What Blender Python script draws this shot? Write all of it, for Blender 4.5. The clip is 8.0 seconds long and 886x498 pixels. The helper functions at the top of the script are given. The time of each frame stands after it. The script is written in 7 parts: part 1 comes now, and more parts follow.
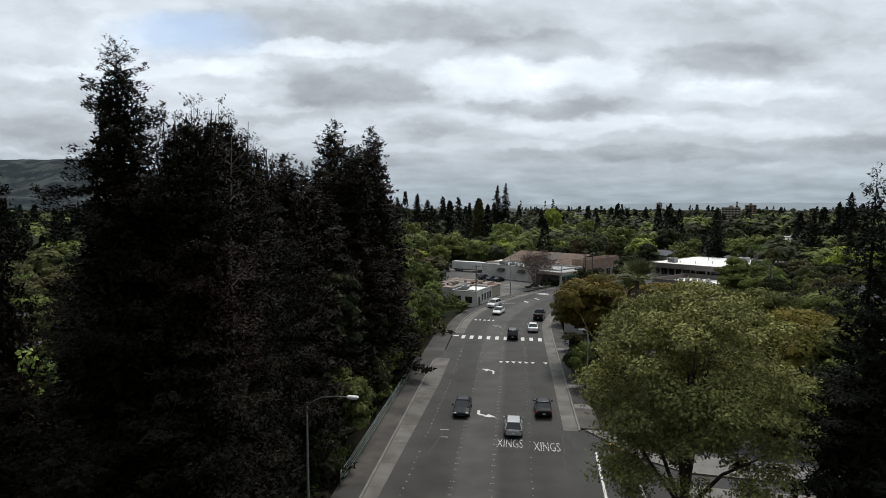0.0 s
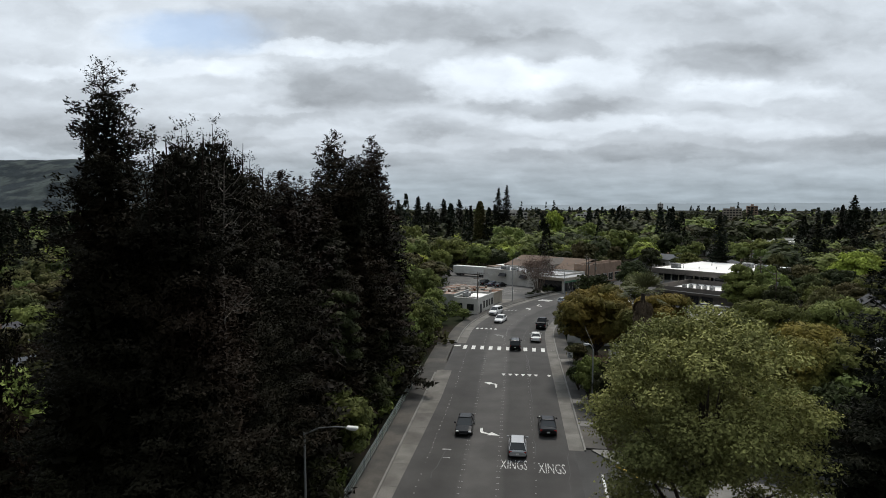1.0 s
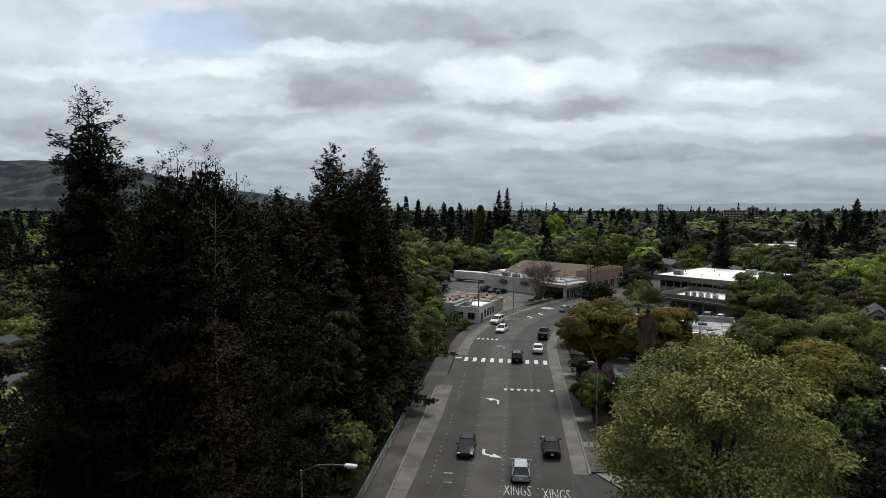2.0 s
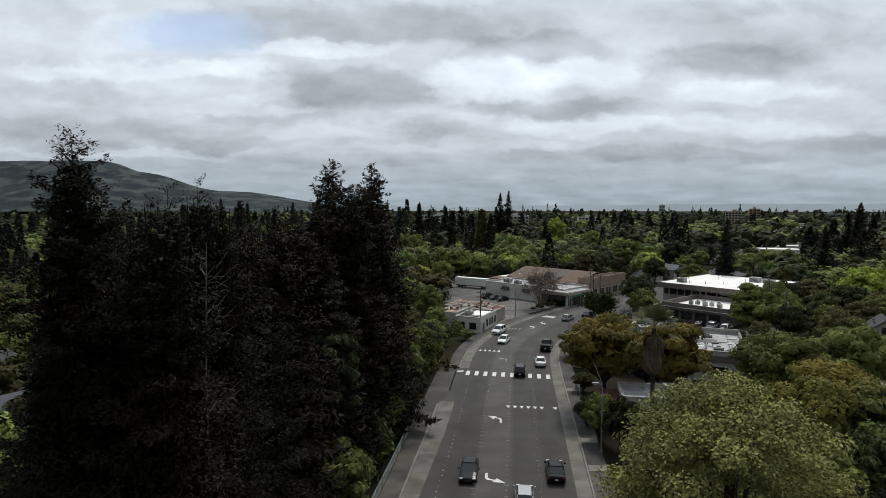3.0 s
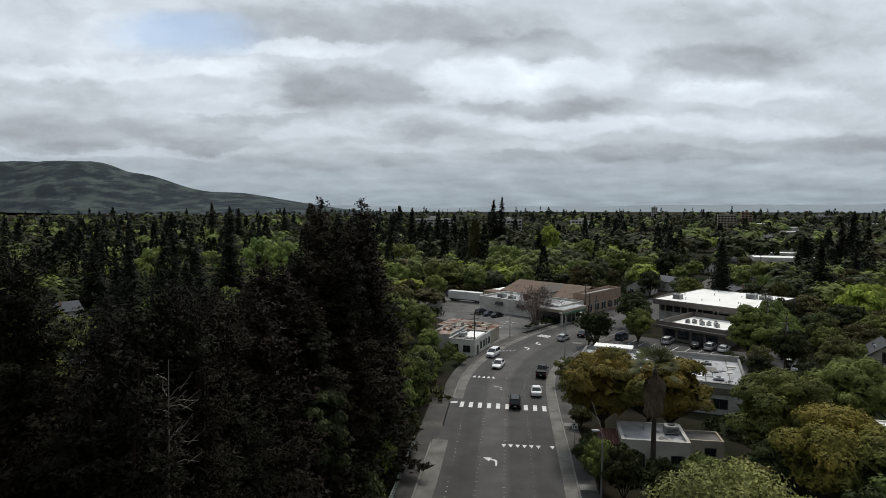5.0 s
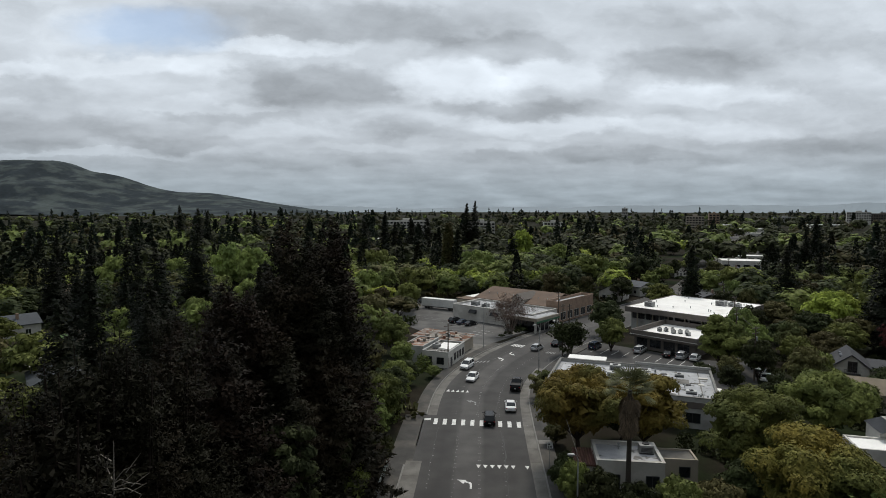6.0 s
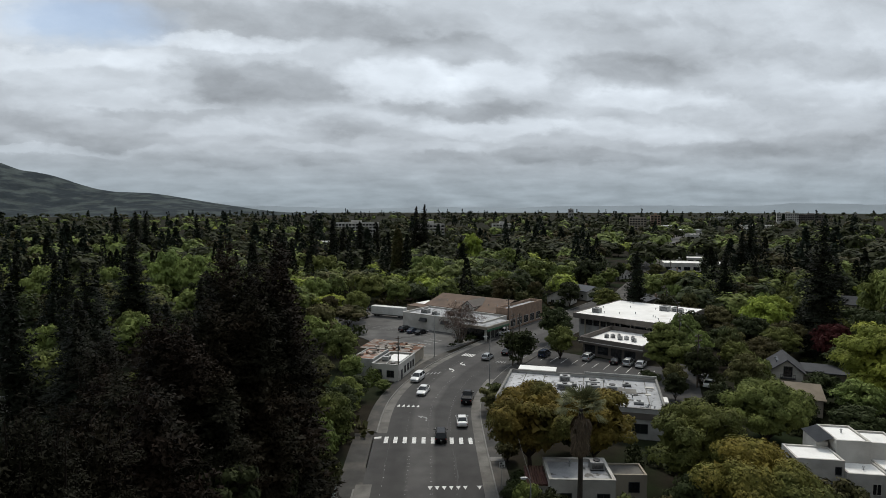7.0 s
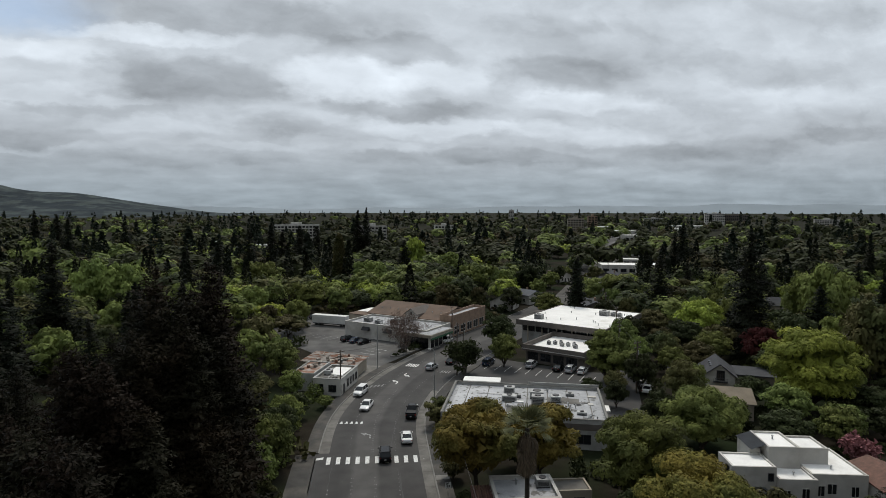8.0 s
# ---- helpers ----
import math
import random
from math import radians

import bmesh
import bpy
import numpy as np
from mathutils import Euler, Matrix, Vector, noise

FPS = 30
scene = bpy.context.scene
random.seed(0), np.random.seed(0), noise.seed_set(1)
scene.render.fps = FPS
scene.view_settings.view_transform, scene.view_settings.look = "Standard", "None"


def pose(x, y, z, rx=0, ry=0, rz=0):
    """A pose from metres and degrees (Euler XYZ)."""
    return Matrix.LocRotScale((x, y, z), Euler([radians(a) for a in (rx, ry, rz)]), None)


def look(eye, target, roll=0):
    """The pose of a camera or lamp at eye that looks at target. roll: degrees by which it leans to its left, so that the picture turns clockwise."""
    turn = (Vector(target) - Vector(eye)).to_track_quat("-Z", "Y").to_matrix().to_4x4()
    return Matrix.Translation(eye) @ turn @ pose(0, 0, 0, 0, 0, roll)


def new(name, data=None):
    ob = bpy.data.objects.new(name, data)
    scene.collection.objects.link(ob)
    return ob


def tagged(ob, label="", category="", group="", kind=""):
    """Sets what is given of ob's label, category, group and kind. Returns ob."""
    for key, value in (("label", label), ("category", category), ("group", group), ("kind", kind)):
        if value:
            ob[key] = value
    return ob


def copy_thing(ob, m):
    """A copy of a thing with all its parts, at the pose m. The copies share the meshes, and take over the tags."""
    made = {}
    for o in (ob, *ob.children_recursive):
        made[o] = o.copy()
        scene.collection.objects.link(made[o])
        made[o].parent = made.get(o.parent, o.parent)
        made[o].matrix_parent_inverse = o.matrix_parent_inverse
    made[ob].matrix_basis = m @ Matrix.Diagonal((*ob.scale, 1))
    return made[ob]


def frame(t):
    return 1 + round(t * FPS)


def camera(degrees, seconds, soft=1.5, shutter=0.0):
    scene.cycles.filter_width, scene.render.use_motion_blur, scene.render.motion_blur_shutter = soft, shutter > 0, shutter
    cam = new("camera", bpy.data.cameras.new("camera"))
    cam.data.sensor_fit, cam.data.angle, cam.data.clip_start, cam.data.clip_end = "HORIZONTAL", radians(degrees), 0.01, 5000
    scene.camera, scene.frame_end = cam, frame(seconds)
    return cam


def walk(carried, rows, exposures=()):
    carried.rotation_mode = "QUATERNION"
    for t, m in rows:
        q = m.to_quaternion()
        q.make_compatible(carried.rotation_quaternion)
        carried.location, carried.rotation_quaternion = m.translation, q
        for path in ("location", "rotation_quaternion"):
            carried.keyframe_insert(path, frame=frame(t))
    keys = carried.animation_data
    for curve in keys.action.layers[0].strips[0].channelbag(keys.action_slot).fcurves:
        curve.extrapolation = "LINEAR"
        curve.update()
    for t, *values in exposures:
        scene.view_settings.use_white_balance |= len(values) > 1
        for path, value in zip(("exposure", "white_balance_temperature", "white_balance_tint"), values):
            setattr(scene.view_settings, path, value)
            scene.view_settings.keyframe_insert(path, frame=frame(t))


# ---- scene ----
cam = camera(73.7, 8.0, soft=0.6)
PATH = [
    (0, 0.092, 0.007, 22.695, -4.08, 0.34),
    (0.5, 0.009, 0.803, 23.354, -4.07, 0.32),
    (1, -0.072, 1.586, 24.093, -4.07, 0.40),
    (1.5, -0.148, 2.359, 24.907, -4.06, 0.37),
    (3, -0.319, 4.658, 27.717, -4.04, 0.49),
    (3.5, -0.351, 5.430, 28.750, -4.04, 0.49),
    (4, -0.370, 6.210, 29.815, -4.03, 0.49),
    (4.5, -0.375, 7.003, 30.905, -4.03, 0.37),
    (6, -0.312, 9.485, 34.225, -4.01, -2.79),
    (6.5, -0.269, 10.358, 35.315, -4.00, -4.89),
    (7, -0.219, 11.260, 36.380, -4.00, -7.69),
    (7.5, -0.164, 12.192, 37.408, -3.99, -10.51),
    (8, -0.107, 13.158, 38.389, -3.99, -13.30),
]
walk(cam, [(t, pose(x, y, z, 90 + pitch, 0, yaw)) for t, x, y, z, pitch, yaw in PATH], exposures=[(0, 0.12), (1.5, 0.08), (4.5, 0.0), (8, -0.14)])

# ---- light: a broken overcast sky with a veiled sun behind it ----
SUN_EL, SUN_AZ = 56.0, 18.0     # degrees; azimuth clockwise from the +y axis
world = bpy.data.worlds.new("overcast_sky")
scene.world = world
world.use_nodes = True


def build_sky():
    nt = world.node_tree
    nt.nodes.clear()
    N, L = nt.nodes.new, nt.links.new

    def math_(op, a, b=0.0, c=None):
        n = N("ShaderNodeMath")
        n.operation = op
        for i, v in enumerate((a, b) if c is None else (a, b, c)):
            if isinstance(v, (int, float)):
                n.inputs[i].default_value = v
            else:
                L(v, n.inputs[i])
        return n.outputs[0]

    def vec(op, a, b):
        n = N("ShaderNodeVectorMath")
        n.operation = op
        for i, v in enumerate((a, b)):
            if isinstance(v, tuple):
                n.inputs[i].default_value = v
            elif v is not None:
                L(v, n.inputs[i])
        return n.outputs["Value" if op == "LENGTH" else "Vector"]

    def fbm(v, scale, detail, rough=0.55, out="Fac"):
        n = N("ShaderNodeTexNoise")
        n.inputs["Scale"].default_value, n.inputs["Detail"].default_value = scale, detail
        n.inputs["Roughness"].default_value = rough
        L(v, n.inputs["Vector"])
        return n.outputs[out]

    def ramp(v, a, b, lo=0.0, hi=1.0):
        n = N("ShaderNodeMapRange")
        n.interpolation_type = "SMOOTHSTEP"
        for k, x in (("From Min", a), ("From Max", b), ("To Min", lo), ("To Max", hi)):
            n.inputs[k].default_value = x
        L(v, n.inputs["Value"])
        return n.outputs["Result"]

    sep = N("ShaderNodeSeparateXYZ")
    L(N("ShaderNodeTexCoord").outputs["Generated"], sep.inputs[0])
    X, Y, Z = sep.outputs
    ahead = math_("MAXIMUM", Y, 0.2)
    comb = N("ShaderNodeCombineXYZ")
    L(math_("DIVIDE", X, ahead), comb.inputs[0])
    L(math_("DIVIDE", Z, ahead), comb.inputs[1])
    uv = comb.outputs[0]
    warp = vec("MULTIPLY", vec("SUBTRACT", fbm(vec("MULTIPLY", uv, (5.0, 9.5, 1.0)), 1.7, 6.0, 0.58, "Color"), (0.5, 0.5, 0.5)), (0.17, 0.072, 0.0))
    uvw = vec("ADD", uv, warp)
    # cloud masses: across, up, half-width, half-height, lighter (+) or darker (-)
    darker = ((-0.096, 0.3, 0.308, 0.036, -0.24), (0.147, 0.269, 0.131, 0.026, -0.22), (-0.153, 0.202, 0.155, 0.039, -0.3), (0.459, 0.241, 0.149, 0.031, -0.26), (0.564, 0.298, 0.194, 0.045, -0.15), (0.166, 0.168, 0.169, 0.016, -0.22),
              (-0.611, 0.128, 0.229, 0.026, -0.15), (-0.421, 0.103, 0.229, 0.015, -0.1), (-0.646, 0.197, 0.124, 0.02, -0.12), (0.318, 0.086, 0.283, 0.015, -0.13), (-0.012, 0.131, 0.085, 0.015, -0.12), (-0.183, 0.073, 0.209, 0.011, -0.1),
              (-0.277, 0.153, 0.19, 0.009, -0.1), (0.646, 0.11, 0.131, 0.019, -0.1), (-0.691, 0.256, 0.076, 0.015, -0.07), (0.424, 0.321, 0.111, 0.023, -0.1), (0.865, 0.266, 0.181, 0.037, -0.14), (0.82, 0.115, 0.166, 0.024, -0.14),
              (1.073, 0.152, 0.127, 0.02, -0.14), (1.046, 0.381, 0.179, 0.033, -0.08))
    lighter = ((-0.219, 0.265, 0.16, 0.012, 0.2), (-0.351, 0.234, 0.066, 0.022, 0.2), (0.082, 0.213, 0.113, 0.028, 0.24), (0.231, 0.223, 0.093, 0.028, 0.2), (0.223, 0.136, 0.151, 0.015, 0.2), (0.503, 0.189, 0.131, 0.018, 0.2),
              (0.495, 0.136, 0.187, 0.017, 0.2), (-0.493, 0.234, 0.161, 0.018, 0.16), (-0.663, 0.228, 0.104, 0.013, 0.12), (-0.528, 0.292, 0.085, 0.027, 0.1), (-0.221, 0.128, 0.114, 0.013, 0.12), (-0.526, 0.09, 0.239, 0.006, 0.15),
              (0.148, 0.105, 0.104, 0.011, 0.12), (0.648, 0.063, 0.169, 0.013, 0.1), (-0.353, 0.167, 0.142, 0.009, 0.08), (-0.088, 0.099, 0.114, 0.008, 0.1), (0.332, 0.313, 0.083, 0.031, 0.07), (0.633, 0.171, 0.177, 0.025, 0.1),
              (0.973, 0.216, 0.162, 0.018, 0.1))
    total = None
    for cx, cy, rx, ry, amp in darker + lighter:
        d = vec("LENGTH", vec("MULTIPLY", vec("SUBTRACT", uvw, (cx, cy, 0.0)), (1 / rx, 1 / ry, 0.0)), None)
        lump = ramp(d, 1.28, 0.55, 0.0, amp)
        total = lump if total is None else math_("ADD", total, lump)
    lift = math_("ADD", math_("MAXIMUM", Z, 0.0), 0.16)
    flat = N("ShaderNodeCombineXYZ")
    L(math_("DIVIDE", X, lift), flat.inputs[0])
    L(math_("DIVIDE", Y, lift), flat.inputs[1])
    puffs = fbm(flat.outputs[0], 2.4, 4.0, 0.5)
    billow = N("ShaderNodeTexVoronoi")
    billow.feature = "SMOOTH_F1"
    for key, v in (("Scale", 2.4), ("Detail", 1.5), ("Roughness", 0.5), ("Smoothness", 0.6)):
        billow.inputs[key].default_value = v
    L(vec("ADD", flat.outputs[0], vec("MULTIPLY", warp, (4.0, 9.0, 0.0))), billow.inputs["Vector"])
    fine = fbm(vec("MULTIPLY", uvw, (6.0, 11.0, 1.0)), 1.6, 7.0, 0.58)
    lum = math_("ADD", math_("ADD", math_("MULTIPLY", total, 0.82), 0.775), math_("ADD", math_("MULTIPLY", math_("SUBTRACT", puffs, 0.5), 0.38), math_("MULTIPLY", math_("SUBTRACT", fine, 0.5), 0.34)))
    lum = math_("ADD", lum, math_("MULTIPLY", math_("SUBTRACT", 0.45, billow.outputs["Distance"]), 0.14))
    lum = math_("MINIMUM", math_("MAXIMUM", lum, 0.30), 1.04)
    low = ramp(Z, -0.02, 0.22, 0.57, 1.0)
    high = ramp(Z, 0.34, 0.90, 1.0, 1.25)          # an overcast sky is brightest overhead
    sunward = ramp(Y, -0.9, 0.35, 0.40, 1.0)      # dims the unseen sky behind the camera, to darken sides that face it
    lum = math_("MULTIPLY", math_("MULTIPLY", lum, sunward), math_("MULTIPLY", low, high))
    tint = N("ShaderNodeMix")
    tint.data_type = "RGBA"
    tint.inputs["A"].default_value = (0.81, 0.95, 1.06, 1)
    tint.inputs["B"].default_value = (0.90, 0.985, 1.075, 1)
    L(ramp(Z, 0.0, 0.11), tint.inputs["Factor"])
    cloud = N("ShaderNodeBackground")
    L(tint.outputs["Result"], cloud.inputs["Color"])
    L(lum, cloud.inputs["Strength"])
    sky = N("ShaderNodeTexSky")
    sky.sky_type, sky.sun_disc = "NISHITA", False
    sky.sun_elevation, sky.sun_rotation = radians(SUN_EL), radians(SUN_AZ)
    blue = N("ShaderNodeBackground")
    blue.inputs["Strength"].default_value = 0.13
    L(sky.outputs[0], blue.inputs["Color"])
    gap = math_("MULTIPLY", ramp(vec("LENGTH", vec("MULTIPLY", vec("SUBTRACT", uvw, (-0.425, 0.287, 0.0)), (1 / 0.16, 1 / 0.042, 0.0)), None), 1.1, 0.2), 0.62)
    mix = N("ShaderNodeMixShader")
    L(gap, mix.inputs[0])
    L(cloud.outputs[0], mix.inputs[1])
    L(blue.outputs[0], mix.inputs[2])
    L(mix.outputs[0], N("ShaderNodeOutputWorld").inputs[0])


build_sky()
sun = new("sun", bpy.data.lights.new("sun", "SUN"))
sun.data.energy, sun.data.angle, sun.data.color = 2.2, radians(13), (1.0, 0.94, 0.84)
_a, _e = radians(SUN_AZ), radians(SUN_EL)
sun.matrix_world = look((0, 0, 100), (-50 * math.sin(_a) * math.cos(_e), -50 * math.cos(_a) * math.cos(_e), 100 - 50 * math.sin(_e)))


# ---- materials ----
def material(name, base, rough=0.7, vary=0.25, scale=1.0, fine=12.0, bump=0.2, metal=0.0, second=None, second_scale=0.15,
             second_at=(0.45, 0.62), per_object=0.0, per_island=0.0, translucent=0.0, spec=0.5):
    """Base colour with fine and broad variation; second: another colour in broad patches; per_object, per_island: changes of lightness."""
    m = bpy.data.materials.new(name)
    m.use_nodes = True
    nt = m.node_tree
    N, L = nt.nodes.new, nt.links.new
    bsdf = nt.nodes["Principled BSDF"]
    bsdf.inputs["Roughness"].default_value, bsdf.inputs["Metallic"].default_value = rough, metal
    bsdf.inputs["Specular IOR Level"].default_value = spec
    geo = N("ShaderNodeNewGeometry")

    def noise_(s, detail):
        n = N("ShaderNodeTexNoise")
        n.inputs["Scale"].default_value, n.inputs["Detail"].default_value = s, detail
        L(geo.outputs["Position"], n.inputs["Vector"])
        return n.outputs["Fac"]

    def mixc(kind, fac, a, b):
        n = N("ShaderNodeMix")
        n.data_type, n.blend_type = "RGBA", kind
        for key, v in (("Factor", fac), ("A", a), ("B", b)):
            if isinstance(v, (int, float)):
                n.inputs[key].default_value = v
            elif isinstance(v, tuple):
                n.inputs[key].default_value = (*v[:3], 1)
            else:
                L(v, n.inputs[key])
        return n.outputs["Result"]

    def span(v, a, b, lo, hi):
        n = N("ShaderNodeMapRange")
        for k, x in (("From Min", a), ("From Max", b), ("To Min", lo), ("To Max", hi)):
            n.inputs[k].default_value = x
        L(v, n.inputs["Value"])
        return n.outputs["Result"]

    col = base
    if second:
        col = mixc("MIX", span(noise_(second_scale, 5), second_at[0], second_at[1], 0, 1), base, second)
    f = noise_(fine, 4)
    g = noise_(scale, 5)
    grey = N("ShaderNodeMath")
    grey.operation = "MULTIPLY"
    L(span(f, 0.25, 0.75, 1 - vary * 0.6, 1 + vary * 0.6), grey.inputs[0])
    L(span(g, 0.25, 0.75, 1 - vary, 1 + vary), grey.inputs[1])
    val = grey.outputs[0]
    for amount, node, sock in ((per_object, "ShaderNodeObjectInfo", "Random"), (per_island, "ShaderNodeNewGeometry", "Random Per Island")):
        if amount:
            k = N("ShaderNodeMath")
            k.operation = "MULTIPLY"
            L(val, k.inputs[0])
            L(span(N(node).outputs[sock], 0, 1, 1 - amount, 1 + amount), k.inputs[1])
            val = k.outputs[0]
    hsv = N("ShaderNodeHueSaturation")
    if isinstance(col, tuple):
        hsv.inputs["Color"].default_value = (*col[:3], 1)
    else:
        L(col, hsv.inputs["Color"])
    L(val, hsv.inputs["Value"])
    if per_object:
        L(span(N("ShaderNodeObjectInfo").outputs["Random"], 0, 1, 0.5 - per_object * 0.06, 0.5 + per_object * 0.06), hsv.inputs["Hue"])
    L(hsv.outputs[0], bsdf.inputs["Base Color"])
    if bump:
        b = N("ShaderNodeBump")
        b.inputs["Strength"].default_value, b.inputs["Distance"].default_value = bump, 0.02
        L(f, b.inputs["Height"])
        L(b.outputs[0], bsdf.inputs["Normal"])
    if translucent:
        tr = N("ShaderNodeBsdfTranslucent")
        L(hsv.outputs[0], tr.inputs["Color"])
        mx = N("ShaderNodeMixShader")
        mx.inputs[0].default_value = translucent
        L(bsdf.outputs[0], mx.inputs[1])
        L(tr.outputs[0], mx.inputs[2])
        L(mx.outputs[0], nt.nodes["Material Output"].inputs["Surface"])
    return m


def foliage(name, base, second=None, per_object=0.30, per_island=0.24, glow=0.09):
    return material(name, base, 0.62, 0.25, 0.35, 3.0, 0.0, second=second, second_scale=0.12, per_object=per_object, per_island=per_island, translucent=glow, spec=0.06)


M = {}
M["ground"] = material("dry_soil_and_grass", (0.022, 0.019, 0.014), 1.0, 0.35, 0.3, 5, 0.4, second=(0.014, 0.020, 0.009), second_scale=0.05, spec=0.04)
M["concrete"] = material("weathered_concrete", (0.135, 0.128, 0.116), 0.9, 0.26, 0.5, 9, 0.25, second=(0.095, 0.089, 0.079), second_scale=0.3, per_object=0.13)
M["kerb"] = material("kerb_concrete", (0.165, 0.160, 0.148), 0.9, 0.25, 0.7, 9, 0.25)
M["path"] = material("worn_asphalt_path", (0.044, 0.042, 0.039), 0.95, 0.3, 0.5, 10, 0.3, second=(0.08, 0.073, 0.063), second_scale=0.2)
M["lot"] = material("faded_parking_asphalt", (0.092, 0.089, 0.085), 0.95, 0.3, 0.25, 8, 0.3, second=(0.060, 0.058, 0.056), second_scale=0.09)
M["court"] = material("dark_parking_asphalt", (0.046, 0.045, 0.044), 0.95, 0.28, 0.25, 8, 0.3, second=(0.045, 0.043, 0.041), second_scale=0.12)
M["paint"] = material("worn_white_road_paint", (0.62, 0.62, 0.60), 0.8, 0.25, 2.0, 14, 0.2, second=(0.32, 0.32, 0.31), second_scale=2.6, second_at=(0.55, 0.75))
M["worn"] = material("half_gone_road_paint", (0.46, 0.46, 0.45), 0.85, 0.3, 2.0, 14, 0.2, second=(0.09, 0.09, 0.09), second_scale=3.2, second_at=(0.47, 0.60))
M["faint"] = material("faded_road_paint", (0.26, 0.26, 0.255), 0.85, 0.35, 2.0, 14, 0.2, second=(0.12, 0.12, 0.12), second_scale=2.2)
M["yellow"] = material("yellow_kerb_paint", (0.55, 0.36, 0.05), 0.8, 0.25, 2.0, 10, 0.2)
M["green_metal"] = material("galvanised_rail", (0.24, 0.28, 0.27), 0.55, 0.2, 2.0, 10, 0.1, metal=0.5)
M["steel"] = material("galvanised_steel", (0.30, 0.31, 0.31), 0.5, 0.2, 2.0, 8, 0.1, metal=0.6)
M["wood"] = material("weathered_utility_wood", (0.085, 0.065, 0.05), 0.9, 0.35, 1.5, 14, 0.4)
M["wire"] = material("black_cable", (0.02, 0.02, 0.02), 0.6, 0.1, 1, 5, 0.0)
M["bark"] = material("brown_bark", (0.045, 0.032, 0.025), 0.95, 0.4, 1.2, 9, 0.6)
# darker copy of the bark, with the crown's shade put into its colour
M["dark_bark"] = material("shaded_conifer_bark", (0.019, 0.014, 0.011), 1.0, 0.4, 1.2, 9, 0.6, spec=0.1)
M["bark_grey"] = material("mottled_grey_bark", (0.15, 0.135, 0.11), 0.9, 0.4, 1.2, 7, 0.5, second=(0.08, 0.07, 0.055), second_scale=1.2)
M["dead"] = material("bleached_dead_wood", (0.165, 0.145, 0.122), 0.9, 0.25, 1.0, 9, 0.3)
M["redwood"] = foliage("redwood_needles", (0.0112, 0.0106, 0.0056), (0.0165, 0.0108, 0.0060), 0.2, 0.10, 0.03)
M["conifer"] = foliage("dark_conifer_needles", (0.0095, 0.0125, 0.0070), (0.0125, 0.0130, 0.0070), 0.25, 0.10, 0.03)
# lighter copy of the conifer needles; the paling stands in for haze
M["far_conifer"] = foliage("haze_paled_conifer_needles", (0.017, 0.024, 0.016), (0.022, 0.028, 0.018))
M["palm_bark"] = material("dark_palm_bark", (0.045, 0.036, 0.028), 0.95, 0.35, 1.5, 9, 0.5)
M["plane"] = foliage("young_plane_leaves", (0.185, 0.178, 0.064), (0.125, 0.126, 0.046), 0.3, 0.38)
M["green"] = foliage("fresh_green_leaves", (0.146, 0.168, 0.048), (0.094, 0.116, 0.036))
M["dark_green"] = foliage("dark_green_leaves", (0.040, 0.047, 0.019), (0.027, 0.033, 0.014))
M["lime"] = foliage("lime_green_leaves", (0.205, 0.240, 0.070), (0.140, 0.172, 0.054))
M["yellow_green"] = foliage("yellow_green_leaves", (0.270, 0.310, 0.056), (0.185, 0.225, 0.046))
M["olive"] = foliage("bronze_olive_leaves", (0.155, 0.112, 0.028), (0.092, 0.092, 0.027))
M["brown_green"] = foliage("brownish_leaves", (0.0897, 0.0811, 0.0343), (0.0608, 0.0686, 0.0257))
M["red_leaf"] = foliage("dark_red_leaves", (0.072, 0.024, 0.020))
M["pink"] = foliage("pink_blossom", (0.17, 0.075, 0.088))
M["twig"] = material("bare_reddish_twigs", (0.105, 0.068, 0.052), 0.9, 0.3, 1, 6, 0.0, per_island=0.3)
M["palm"] = foliage("fan_palm_fronds", (0.150, 0.165, 0.082))
M["skirt"] = material("dead_palm_skirt", (0.125, 0.092, 0.060), 0.95, 0.3, 1.5, 8, 0.3, per_island=0.35)
# grass and woodland patches, both shifted to blue-grey to paint in haze
M["hill"] = material("haze_tinted_hill_grass", (0.062, 0.075, 0.074), 1.0, 0.25, 0.012, 0.06, 0.0, second=(0.029, 0.037, 0.042), second_scale=0.011, second_at=(0.40, 0.54), spec=0.05)
# pale blue-grey base: the ridge's distance haze is put into its colour
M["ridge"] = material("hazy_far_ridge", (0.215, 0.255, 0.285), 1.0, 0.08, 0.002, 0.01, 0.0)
M["white_roof"] = material("white_roof_membrane", (0.78, 0.77, 0.74), 0.8, 0.10, 0.35, 4, 0.1, second=(0.60, 0.58, 0.54), second_scale=0.22, second_at=(0.56, 0.75))
M["grey_roof"] = material("grey_roof_membrane", (0.33, 0.335, 0.345), 0.85, 0.22, 0.5, 5, 0.15, second=(0.11, 0.107, 0.10), second_scale=0.9, second_at=(0.58, 0.64))
M["pale_roof"] = material("stained_pale_membrane", (0.42, 0.425, 0.435), 0.85, 0.2, 0.5, 5, 0.15, second=(0.13, 0.126, 0.12), second_scale=1.1, second_at=(0.60, 0.66))
M["brown_roof"] = material("brown_shingle_roof", (0.135, 0.092, 0.066), 0.95, 0.25, 0.5, 6, 0.4, second=(0.098, 0.070, 0.053), second_scale=0.25)
M["dark_roof"] = material("dark_grey_shingles", (0.032, 0.034, 0.039), 0.9, 0.25, 0.6, 7, 0.4, per_object=0.3)
M["slate_roof"] = material("blue_grey_shingles", (0.048, 0.055, 0.064), 0.85, 0.2, 0.6, 7, 0.3, per_object=0.3)
